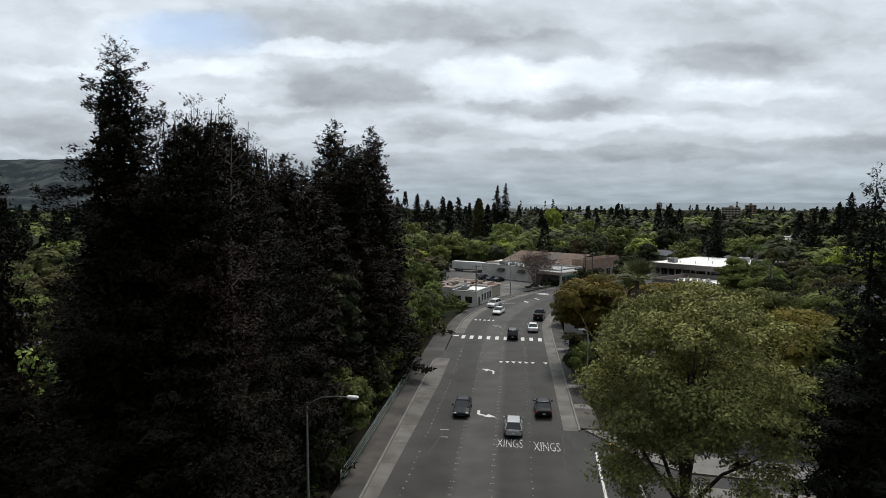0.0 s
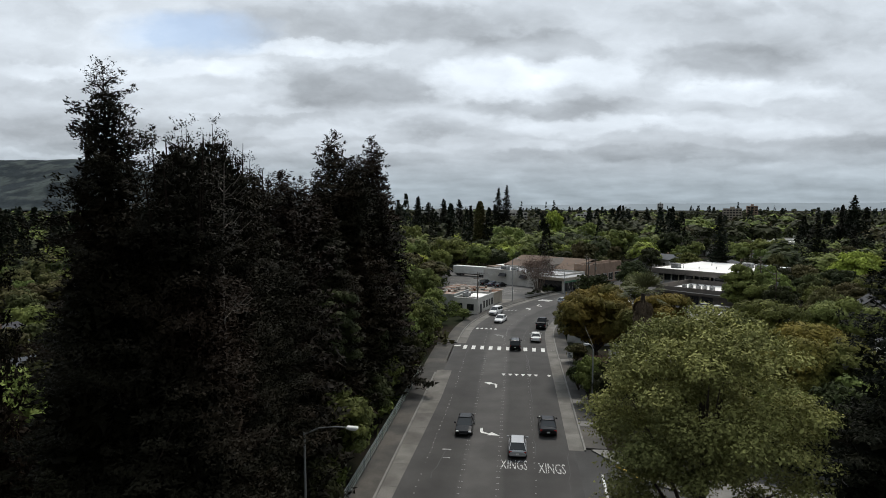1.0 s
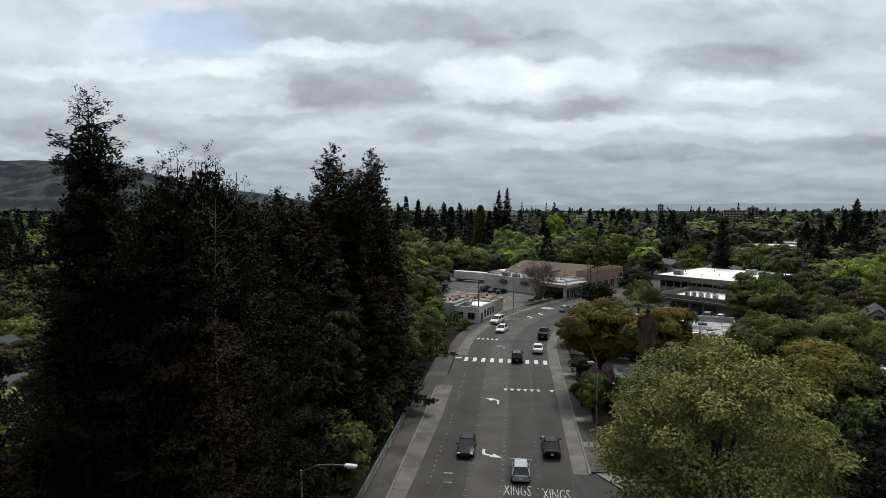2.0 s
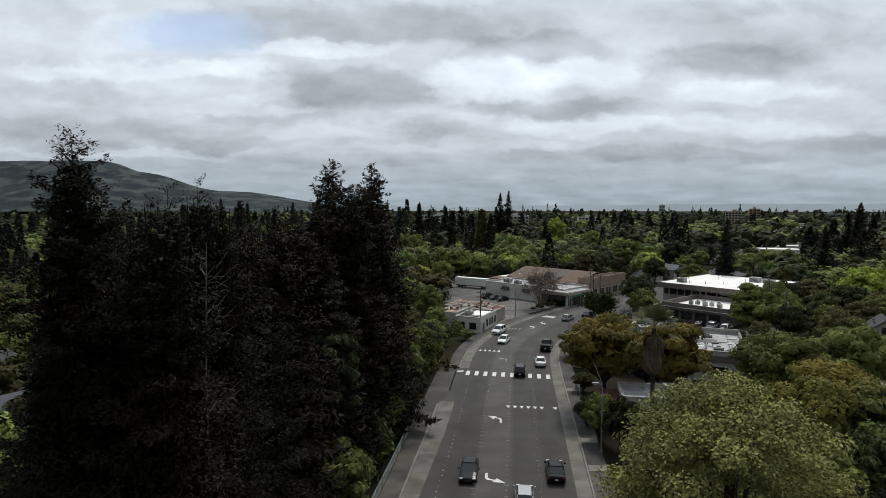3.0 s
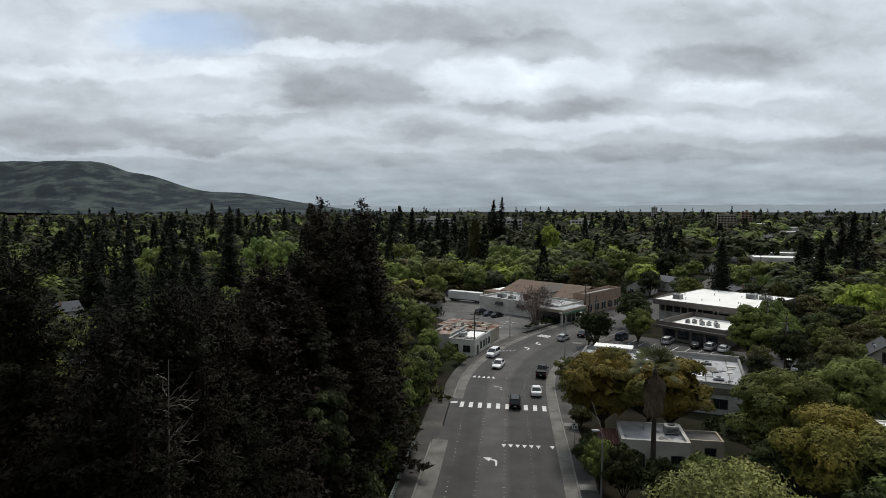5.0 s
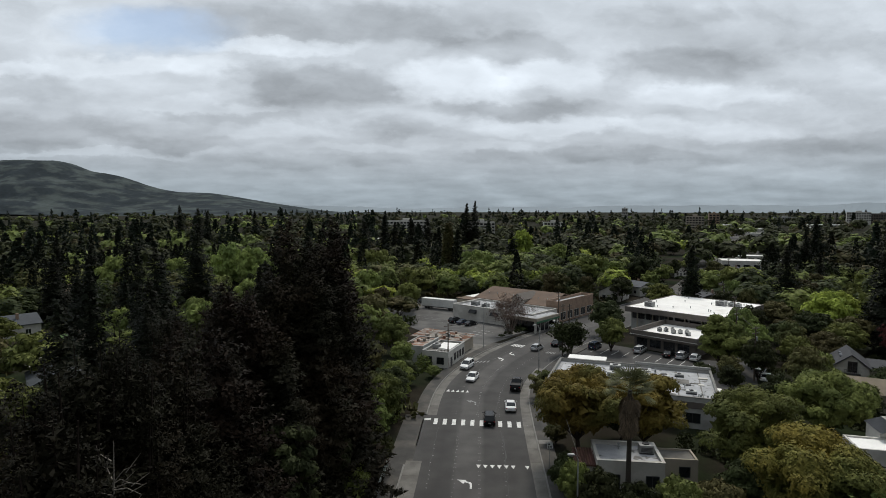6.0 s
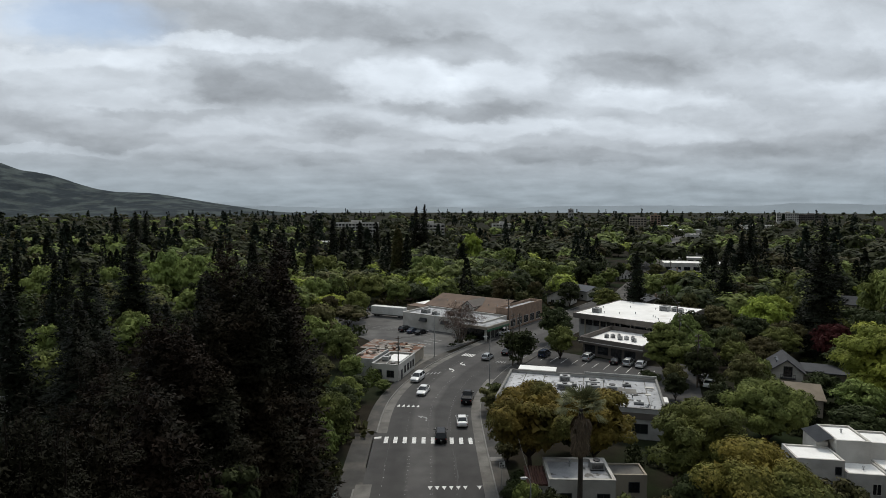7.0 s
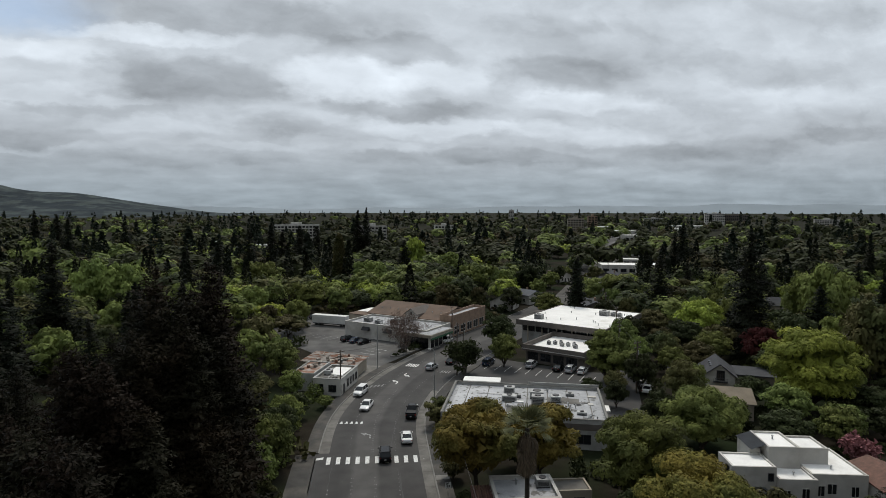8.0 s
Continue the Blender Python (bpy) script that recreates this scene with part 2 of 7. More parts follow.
M["tan_roof"] = material("tan_shingles", (0.150, 0.122, 0.092), 0.95, 0.2, 0.5, 6, 0.3, per_object=0.2)
M["red_tile"] = material("red_clay_tile", (0.105, 0.048, 0.036), 0.85, 0.3, 1.2, 7, 0.4, per_object=0.25)
M["rust"] = material("rusty_corrugated_metal", (0.30, 0.27, 0.24), 0.7, 0.25, 0.7, 6, 0.2, metal=0.2, second=(0.17, 0.075, 0.04), second_scale=0.5, second_at=(0.42, 0.55))
M["stucco_white"] = material("off_white_stucco", (0.50, 0.485, 0.45), 0.9, 0.12, 0.5, 12, 0.25, second=(0.40, 0.38, 0.345), second_scale=0.35, per_object=0.08)
M["stucco_grey"] = material("grey_stucco", (0.36, 0.36, 0.345), 0.9, 0.14, 0.5, 12, 0.25, second=(0.27, 0.265, 0.25), second_scale=0.4)
M["stucco_tan"] = material("beige_stucco", (0.33, 0.29, 0.235), 0.9, 0.12, 0.5, 12, 0.2, per_object=0.12)
M["siding"] = material("taupe_wood_fascia", (0.115, 0.10, 0.088), 0.85, 0.2, 0.7, 12, 0.3)
M["brick"] = material("tan_brick_front", (0.26, 0.18, 0.13), 0.9, 0.25, 0.8, 10, 0.3)
M["dark_trim"] = material("dark_trim", (0.03, 0.03, 0.033), 0.6, 0.2, 1, 6, 0.1)
M["awning"] = material("black_canvas_awning", (0.018, 0.018, 0.02), 0.8, 0.2, 1, 6, 0.1)
M["green_sign"] = material("green_fascia_sign", (0.03, 0.12, 0.06), 0.6, 0.15, 1, 6, 0.05)
M["glass"] = material("dark_window_glass", (0.012, 0.014, 0.017), 0.08, 0.1, 0.5, 3, 0.0)
M["car_glass"] = material("tinted_car_glass", (0.015, 0.018, 0.02), 0.05, 0.05, 1, 3, 0.0)
M["tyre"] = material("black_rubber", (0.02, 0.02, 0.02), 0.85, 0.2, 3, 20, 0.1)
M["rim"] = material("alloy_rim", (0.45, 0.45, 0.46), 0.35, 0.1, 3, 10, 0.0, metal=0.8)
M["car_black"] = material("black_car_paint", (0.009, 0.009, 0.010), 0.16, 0.08, 1, 5, 0.0, spec=0.22)
M["car_white"] = material("white_car_paint", (0.74, 0.74, 0.73), 0.22, 0.04, 1, 5, 0.0)
M["car_silver"] = material("silver_car_paint", (0.44, 0.45, 0.46), 0.25, 0.05, 1, 5, 0.0, metal=0.35)
M["car_blue"] = material("dark_blue_car_paint", (0.02, 0.032, 0.06), 0.2, 0.05, 1, 5, 0.0)
M["lamp_red"] = material("red_lamp_lens", (0.28, 0.012, 0.01), 0.2, 0.05, 1, 5, 0.0)
M["lamp_clear"] = material("clear_lamp_lens", (0.65, 0.66, 0.66), 0.12, 0.05, 1, 5, 0.0)
M["plate"] = material("plate_white", (0.6, 0.6, 0.58), 0.5, 0.05, 1, 5, 0.0)
M["sign_white"] = material("white_sign_face", (0.70, 0.70, 0.68), 0.5, 0.06, 2, 8, 0.0)
M["black_ink"] = material("black_sign_ink", (0.02, 0.02, 0.02), 0.6, 0.05, 2, 8, 0.0)
M["hvac"] = material("painted_roof_plant", (0.33, 0.335, 0.33), 0.6, 0.18, 1.5, 8, 0.1, metal=0.2, per_object=0.3)
M["lawn"] = material("mown_lawn", (0.055, 0.105, 0.03), 0.95, 0.3, 0.6, 8, 0.3)
M["gravel"] = material("pale_gravel_path", (0.24, 0.225, 0.20), 0.95, 0.25, 0.7, 10, 0.3)
M["container"] = material("white_trailer_paint", (0.62, 0.62, 0.60), 0.6, 0.1, 0.8, 6, 0.05)


def asphalt_material():
    """Street asphalt; UV: u runs across the road in metres from its middle line, v along it."""
    m = material("street_asphalt", (0.046, 0.0445, 0.043), 0.9, 0.26, 0.35, 14, 0.35, second=(0.036, 0.0345, 0.034), second_scale=0.10)
    nt = m.node_tree
    N, L = nt.nodes.new, nt.links.new
    bsdf = nt.nodes["Principled BSDF"]
    src = bsdf.inputs["Base Color"].links[0].from_socket
    uv = N("ShaderNodeUVMap")
    sep = N("ShaderNodeSeparateXYZ")
    L(uv.outputs[0], sep.inputs[0])
    wob = N("ShaderNodeTexNoise")
    wob.inputs["Scale"].default_value = 0.12
    L(uv.outputs[0], wob.inputs["Vector"])
    add = N("ShaderNodeMath")
    add.operation = "MULTIPLY_ADD"
    L(wob.outputs["Fac"], add.inputs[0])
    add.inputs[1].default_value = 0.8
    L(sep.outputs[0], add.inputs[2])
    mr = N("ShaderNodeMapRange")
    mr.inputs["From Min"].default_value, mr.inputs["From Max"].default_value = -8.0, 8.0
    L(add.outputs[0], mr.inputs["Value"])
    ramp = N("ShaderNodeValToRGB")
    el = ramp.color_ramp.elements
    el[0].position, el[0].color = 0.0, (1.05, 1.05, 1.05, 1)
    el[1].position, el[1].color = 1.0, (1.0, 1.0, 1.0, 1)
    for p, v in ((0.10, 0.92), (0.20, 0.74), (0.30, 0.90), (0.345, 1.50), (0.45, 1.42), (0.535, 1.36), (0.575, 0.80), (0.70, 0.94), (0.80, 0.76), (0.90, 0.92)):
        e = el.new(p)
        e.color = (v, v * 0.985, v * 0.965, 1)
    L(mr.outputs[0], ramp.inputs[0])
    mul = N("ShaderNodeMix")
    mul.data_type, mul.blend_type = "RGBA", "MULTIPLY"
    mul.inputs["Factor"].default_value = 1.0
    L(src, mul.inputs["A"])
    L(ramp.outputs[0], mul.inputs["B"])
    L(mul.outputs["Result"], bsdf.inputs["Base Color"])
    return m


M["asphalt"] = asphalt_material()


# ---- building blocks ----
def thing(name, at, label, category, group="", kind="", turn=0.0):
    ob = new(name)
    ob.empty_display_size = 0.3
    ob.matrix_basis = Matrix.Translation(at) @ Matrix.Rotation(turn, 4, "Z")
    return tagged(ob, label, category, group, kind)


def mesh_of(bm, name, mat):
    me = bpy.data.meshes.new(name)
    bm.to_mesh(me)
    bm.free()
    me.materials.append(mat)
    return me


def part(name, bm, mat, parent=None, label="", at=None, smooth=False):
    me = bm if isinstance(bm, bpy.types.Mesh) else mesh_of(bm, name, mat)
    if smooth:
        me.shade_smooth()
    ob = new(name, me)
    ob.parent = parent
    if at is not None:
        ob.location = at
    return tagged(ob, label)


def box(bm, x0, y0, z0, x1, y1, z1):
    v = [bm.verts.new((x, y, z)) for z in (z0, z1) for y in (y0, y1) for x in (x0, x1)]
    for f in ((0, 2, 3, 1), (4, 5, 7, 6), (0, 1, 5, 4), (2, 6, 7, 3), (0, 4, 6, 2), (1, 3, 7, 5)):
        bm.faces.new([v[i] for i in f])
    return v


def boxes(*specs):
    bm = bmesh.new()
    for s in specs:
        box(bm, *s)
    return bm


def bevelled(bm, width):
    bmesh.ops.bevel(bm, geom=bm.edges[:], offset=width, segments=1, affect="EDGES")
    return bm


def prism(bm, outline, z0, z1):
    """An upright prism over a list of (x, y), anticlockwise."""
    lo = [bm.verts.new((x, y, z0)) for x, y in outline]
    hi = [bm.verts.new((x, y, z1)) for x, y in outline]
    bm.faces.new(lo[::-1])
    bm.faces.new(hi)
    n = len(outline)
    for i in range(n):
        bm.faces.new((lo[i], lo[(i + 1) % n], hi[(i + 1) % n], hi[i]))
    return bm


def tube(bm, pts, radii, sides=6):
    """A tapered tube along points."""
    pts = [Vector(p) for p in pts]
    rings = []
    for i, p in enumerate(pts):
        d = (pts[min(i + 1, len(pts) - 1)] - pts[max(i - 1, 0)]).normalized()
        a = d.orthogonal().normalized()
        b = d.cross(a)
        r = radii[i] if not isinstance(radii, (int, float)) else radii
        rings.append([bm.verts.new(p + a * (r * math.cos(k * 2 * math.pi / sides)) + b * (r * math.sin(k * 2 * math.pi / sides))) for k in range(sides)])
    for i in range(len(rings) - 1):
        for k in range(sides):
            q = (k + 1) % sides
            bm.faces.new((rings[i][k], rings[i][q], rings[i + 1][q], rings[i + 1][k]))
    bm.faces.new(rings[0][::-1])
    bm.faces.new(rings[-1])
    return bm


def mesh_from(name, verts, faces, mat):
    me = bpy.data.meshes.new(name)
    me.from_pydata(verts, [], faces)
    me.materials.append(mat)
    return me


# ---- the street's line ----
GUIDE = ((-12.0, -90.0), (-5.0, -30.0), (1.9, 31.0), (5.5, 62.0), (7.7, 81.0), (10.0, 101.0), (12.0, 115.0), (14.7, 124.5), (18.8, 134.0),
         (24.0, 143.2), (30.6, 152.6), (37.9, 161.6), (55.3, 180.7), (76.0, 203.0), (118.0, 250.0), (200.0, 345.0))


def street_line():
    pts = [Vector((*p, 0)) for p in GUIDE]
    out = []
    for i in range(1, len(pts) - 2):
        p0, p1, p2, p3 = pts[i - 1:i + 3]
        n = max(2, int((p2 - p1).length / 1.5))
        for k in range(n):
            t = k / n
            out.append(0.5 * ((2 * p1) + (p2 - p0) * t + (2 * p0 - 5 * p1 + 4 * p2 - p3) * t * t + (3 * p1 - p0 - 3 * p2 + p3) * t ** 3))
    lead = [pts[0].lerp(out[0], k / 40) for k in range(40)]
    return lead + out


LINE = street_line()
S_LEN = [0.0]
for _i in range(1, len(LINE)):
    S_LEN.append(S_LEN[-1] + (LINE[_i] - LINE[_i - 1]).length)


def s_at(y):
    """The length along the line at which it passes y."""
    return float(np.interp(y, [p.y for p in LINE], S_LEN))


def on_street(s, d, z=0.0):
    """A place on the street: s metres along it, d to the right of its middle line."""
    x, y = np.interp(s, S_LEN, [p.x for p in LINE]), np.interp(s, S_LEN, [p.y for p in LINE])
    t = street_dir(s)
    return Vector((x + t.y * d, y - t.x * d, z))


def street_dir(s):
    a, b = s - 2.5, s + 2.5
    return Vector((np.interp(b, S_LEN, [p.x for p in LINE]) - np.interp(a, S_LEN, [p.x for p in LINE]),
                   np.interp(b, S_LEN, [p.y for p in LINE]) - np.interp(a, S_LEN, [p.y for p in LINE]), 0)).normalized()


def strip(name, s0, s1, d0, d1, z0, z1, mat, step=2.5, uv=False, parent=None):
    """A solid band along the street between two offsets (numbers or functions of s)."""
    f0 = d0 if callable(d0) else lambda s: d0
    f1 = d1 if callable(d1) else lambda s: d1
    n = max(1, int(math.ceil((s1 - s0) / step)))
    verts, faces, uvs = [], [], []
    for i in range(n + 1):
        s = s0 + (s1 - s0) * i / n
        a, b = on_street(s, f0(s)), on_street(s, f1(s))
        verts += [(a.x, a.y, z1), (b.x, b.y, z1), (a.x, a.y, z0), (b.x, b.y, z0)]
        uvs += [(f0(s), s), (f1(s), s), (f0(s), s), (f1(s), s)]
    for i in range(n):
        k = 4 * i
        faces += [(k, k + 1, k + 5, k + 4), (k + 2, k + 6, k + 7, k + 3), (k, k + 4, k + 6, k + 2), (k + 1, k + 3, k + 7, k + 5)]
    faces += [(0, 2, 3, 1), (4 * n, 4 * n + 1, 4 * n + 3, 4 * n + 2)]
    me = mesh_from(name, verts, faces, mat)
    if uv:
        layer = me.uv_layers.new(name="UVMap")
        for loop in me.loops:
            layer.data[loop.index].uv = uvs[loop.vertex_index]
    ob = new(name, me)
    ob.parent = parent
    return ob


# ---- ground, street, pavements ----
def ground_sheet():
    verts, faces = [(0, 0, -0.06)], []
    rings, sides = (60, 150, 300, 600, 1200, 2400, 4850), 72
    for r in rings:
        verts += [(r * math.cos(k * 2 * math.pi / sides), r * math.sin(k * 2 * math.pi / sides), -0.06) for k in range(sides)]
    faces += [(0, 1 + k, 1 + (k + 1) % sides) for k in range(sides)]
    for j in range(len(rings) - 1):
        a, b = 1 + j * sides, 1 + (j + 1) * sides
        faces += [(a + k, b + k, b + (k + 1) % sides, a + (k + 1) % sides) for k in range(sides)]
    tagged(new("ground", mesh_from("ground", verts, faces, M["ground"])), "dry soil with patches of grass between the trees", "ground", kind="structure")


ground_sheet()
S0, S1 = s_at(-85), S_LEN[-1] - 4
road = strip("road", S0, S1, -9.4, 8.3, -0.3, 0.0, M["asphalt"], 2.0, uv=True)
tagged(road, "grey asphalt street with darker wheel tracks and a turn lane", "road", kind="structure")


def slabs(owner, s0, s1, d0, d1, z0, z1, length, mat, name="slab"):
    s = s0
    while s < s1 - 0.3:
        strip(name, s + 0.015, min(s + length, s1) - 0.015, d0, d1, z0, z1, mat, 1.6, parent=owner)
        s += length


left_gutter = thing("pavement", (0, 0, 0), "broad concrete gutter slabs along the street", "pavement", kind="structure")
slabs(left_gutter, s_at(18), s_at(86.5), -9.9, lambda s: -7.75 - 0.95 * max(0.0, min(1.0, (s_at(74) - s) / 30)), -0.2, 0.012, 4.6, M["concrete"])
slabs(left_gutter, s_at(104), s_at(166), -8.7, -7.15, -0.2, 0.012, 4.6, M["concrete"])
right_gutter = thing("pavement", (0, 0, 0), "concrete gutter slabs beside the right-hand lane", "pavement", kind="structure")
slabs(right_gutter, s_at(59.5), s_at(136), 6.85, 8.35, -0.2, 0.012, 4.6, M["concrete"])
strip("pavement", S0, s_at(18), -9.9, -8.7, -0.2, 0.012, M["concrete"])
kerb_l = strip("kerb", S0, s_at(85), -10.1, -9.9, -0.2, 0.15, M["kerb"])
kerb_l2 = strip("kerb", s_at(104), S1, -8.9, -8.7, -0.2, 0.15, M["kerb"])
kerb_r = strip("kerb", s_at(59.5), S1, 8.35, 8.55, -0.2, 0.15, M["kerb"])
for k in (kerb_l, kerb_l2, kerb_r):
    tagged(k, "low concrete kerb", "kerb", kind="structure")
walk_l = strip("pavement", S0, s_at(85), -12.3, -10.1, -0.2, 0.145, M["path"])
walk_l2 = strip("pavement", s_at(104), s_at(150), -11.0, -8.9, -0.2, 0.145, M["path"])
drive_l = strip("pavement", s_at(85), s_at(104), -12.3, -9.0, -0.2, 0.008, M["path"])
walk_r = strip("pavement", s_at(60), s_at(170), 8.55, 10.6, -0.2, 0.145, M["path"])
for k in (walk_l, walk_l2, drive_l, walk_r):
    tagged(k, "dark worn asphalt footpath beside the kerb", "pavement", kind="structure")
pads = thing("pavement", (0, 0, 0), "pale concrete pads in the footpath", "pavement", kind="structure")
for y in (66.0, 73.5, 93.0):
    strip("slab", s_at(y), s_at(y) + 1.4, 8.6, 10.5, 0.1, 0.155, M["kerb"], parent=pads)


def side_court():
    """The side entrance under the plane tree: asphalt, white lines, a kerb with a yellow end, pale walks."""
    bm = bmesh.new()
    prism(bm, ((7.0, 12), (44, 12), (44, 56.5), (12.6, 58.9)), -0.25, 0.004)
    tagged(part("road", bm, M["court"]), "dark asphalt side entrance beside the street", "road", kind="structure")
    bm = bmesh.new()
    prism(bm, ((15.6, 58.6), (14.2, 58.6), (17.4, 52.0), (20.5, 49.0), (44, 43.0), (44, 47.5), (22.5, 52.5), (18.5, 56.0)), -0.2, 0.15)
    tagged(part("pavement", bm, M["kerb"]), "pale concrete walk round the planted corner", "pavement", kind="structure")
    bm = bmesh.new()
    prism(bm, ((17.25, 51.9), (15.75, 55.2), (15.6, 55.1), (17.1, 51.8)), -0.2, 0.156)
    tagged(part("kerb", bm, M["yellow"]), "yellow-painted kerb end", "kerb", kind="structure")
    bm = bmesh.new()
    prism(bm, ((18.5, 33.0), (30, 33.0), (34, 44.0), (20.0, 46.5), (17.2, 43.0)), -0.2, 0.12)
    tagged(part("pavement", bm, M["kerb"]), "pale concrete forecourt under the plane tree", "pavement", kind="structure")
    bm = bmesh.new()
    prism(bm, ((19.6, 35.0), (22.4, 35.0), (22.4, 38.4), (19.6, 38.4)), 0.0, 0.16)
    tagged(part("ground", bm, M["ground"]), "soil bed cut in the forecourt", "ground", kind="structure")
    for a, b in (((13.95, 53.4), (12.3, 43.0)), ((16.1, 48.2), (15.2, 42.0))):
        a, b = Vector((*a, 0)), Vector((*b, 0))
        n = (b - a).normalized().cross(Vector((0, 0, 1))) * 0.11
        bm = prism(bmesh.new(), [tuple((p)[:2]) for p in (a - n, b - n, b + n, a + n)], 0.004, 0.012)
        tagged(part("road_marking", bm, M["paint"]), "worn white edge line", "road marking", kind="structure")


side_court()


# ---- road markings ----
def marking(name, label, pieces, mat="paint"):
    """pieces: outlines of (s, d), each a flat painted patch of its own."""
    owner = thing(name, (0, 0, 0), label, "road marking", kind="structure")
    for piece in pieces:
        pts = [on_street(s, d) for s, d in piece]
        area = sum(pts[i].x * pts[(i + 1) % len(pts)].y - pts[(i + 1) % len(pts)].x * pts[i].y for i in range(len(pts)))
        if area < 0:
            pts = pts[::-1]
        part("paint", prism(bmesh.new(), [(p.x, p.y) for p in pts], 0.001, 0.008), M[mat], owner)
    return owner


def bar(s, d, ds, dd):
    return ((s, d - dd / 2), (s, d + dd / 2), (s + ds, d + dd / 2), (s + ds, d - dd / 2))


CW = s_at(99.4)
marking("crosswalk", "white ladder crosswalk bars, slightly worn", [bar(CW - 0.065 * (k - 5) + 0.35, -7.05 + 1.47 * k, 2.5, 0.62) for k in range(11)])
marking("yield_line", "row of white yield triangles facing traffic",
        [((s_at(84.8), -0.1 + 0.92 * k), (s_at(85.8), -0.42 + 0.92 * k), (s_at(85.8), 0.22 + 0.92 * k)) for k in range(8) if k != 6])
marking("yield_line", "row of white yield triangles facing traffic",
        [((s_at(117.3), -8.3 + 0.9 * k), (s_at(116.1), -8.6 + 0.9 * k), (s_at(116.1), -8.0 + 0.9 * k)) for k in range(7)])


def arrow(s, d, flip=1, back=1):
    """A left-turn arrow; back -1: it points towards the start of the street."""
    def o(a, b):
        return (s + back * a, d + flip * b)
    return [(o(-1.0, 0.62), o(-1.0, 0.36), o(0.1, 0.36), o(0.45, 0.2), o(0.7, -0.25), o(0.98, -0.2), o(0.75, 0.40), o(0.3, 0.62)),
            (o(1.35, -1.25), o(0.25, -0.45), o(1.3, -0.1))]


marking("turn_arrow", "white turn arrow in the middle lane", arrow(s_at(63.6), -1.5, -1.15, -0.85))
marking("turn_arrow", "white left-turn arrow in the middle lane", arrow(s_at(80.0), -1.5))
marking("turn_arrow", "worn left-turn arrow in the middle lane", arrow(s_at(110.5), -1.4, 1, 1), "faint")
marking("turn_arrow", "white left-turn arrow in the middle lane", arrow(s_at(137.0) + 2, -2.6))
marking("turn_arrow", "white left-turn arrow in the middle lane", arrow(s_at(142.5) + 2, -2.4, -1, -1))
marking("road_lettering", "worn white lettering that cannot be read", [bar(s_at(134.5) + 0.45 * k, -6.6 + 0.7 * k, 1.5, 0.3) for k in range(4)], "faint")
marking("road_lettering", "worn white lettering that cannot be read", [bar(s_at(149.5), -5.8 + 0.62 * k, 2.4, 0.4) for k in range(5)], "paint")
marking("road_lettering", "worn white lettering that cannot be read", [bar(s_at(147.0) + 1, 4.2 + 0.6 * k, 1.8, 0.34) for k in range(4)], "faint")
marking("edge_line", "white line round the driveway mouth", [((s_at(91.4), -9.15), (s_at(91.4), -9.0), (s_at(101.8), -9.05), (s_at(101.8), -9.2)), ((s_at(101.6), -9.2), (s_at(101.9), -7.9), (s_at(102.7), -7.9), (s_at(102.3), -9.2))])
marking("limit_line", "faint white line across the worn lane", [bar(s_at(58.2), -5.2, 0.25, 0.9), bar(s_at(56.3), -5.0, 0.2, 0.7)], "faint")


def lettering(words, s, d, height, spread, mat):
    cu = bpy.data.curves.new("lettering", "FONT")
    cu.body, cu.size, cu.align_x = words, 1.0, "CENTER"
    cu.resolution_u = 2
    tmp = new("lettering", cu)
    me = bpy.data.meshes.new_from_object(tmp.evaluated_get(bpy.context.evaluated_depsgraph_get()))
    bpy.data.objects.remove(tmp)
    me.materials.clear()
    me.materials.append(mat)
    ob = new("road_lettering", me)
    t = street_dir(s)
    ob.matrix_basis = Matrix.Translation(on_street(s, d, 0.009)) @ Matrix.Rotation(math.atan2(-t.x, t.y), 4, "Z") @ Matrix.Diagonal((spread, height, 1, 1))
    return tagged(ob, "worn white word XINGS painted on the lane", "road marking", kind="structure")


lettering("XINGS", s_at(54.6), 1.45, 3.0, 0.86, M["worn"])
lettering("XINGS", s_at(54.2), 4.95, 3.0, 0.86, M["worn"])


def lane_dots(label, d, y0, y1, gap, mat, pair=0.0, shift=lambda s: 0.0):
    """Raised round lane markers, as one row."""
    rnd = random.Random(int(d * 10) + 7)
    verts, faces = [], []
    s = s_at(y0)
    while s < s_at(y1):
        for o in ((0,) if not pair else (-pair, pair)):
            if rnd.random() < 0.86:
                c = on_street(s, d + o + shift(s) + rnd.uniform(-0.05, 0.05))
                k, r = len(verts), 0.075
                verts += [(c.x + r * math.cos(a * math.pi / 3), c.y + r * math.sin(a * math.pi / 3), 0.0) for a in range(6)]
                verts += [(c.x + 0.6 * r * math.cos(a * math.pi / 3), c.y + 0.6 * r * math.sin(a * math.pi / 3), 0.02) for a in range(6)]
                faces += [(k + a, k + (a + 1) % 6, k + 6 + (a + 1) % 6, k + 6 + a) for a in range(6)] + [tuple(range(k + 6, k + 12))]
        s += gap
    tagged(new("lane_markers", mesh_from("lane_markers", verts, faces, mat)), label, "road marking", kind="stuff")


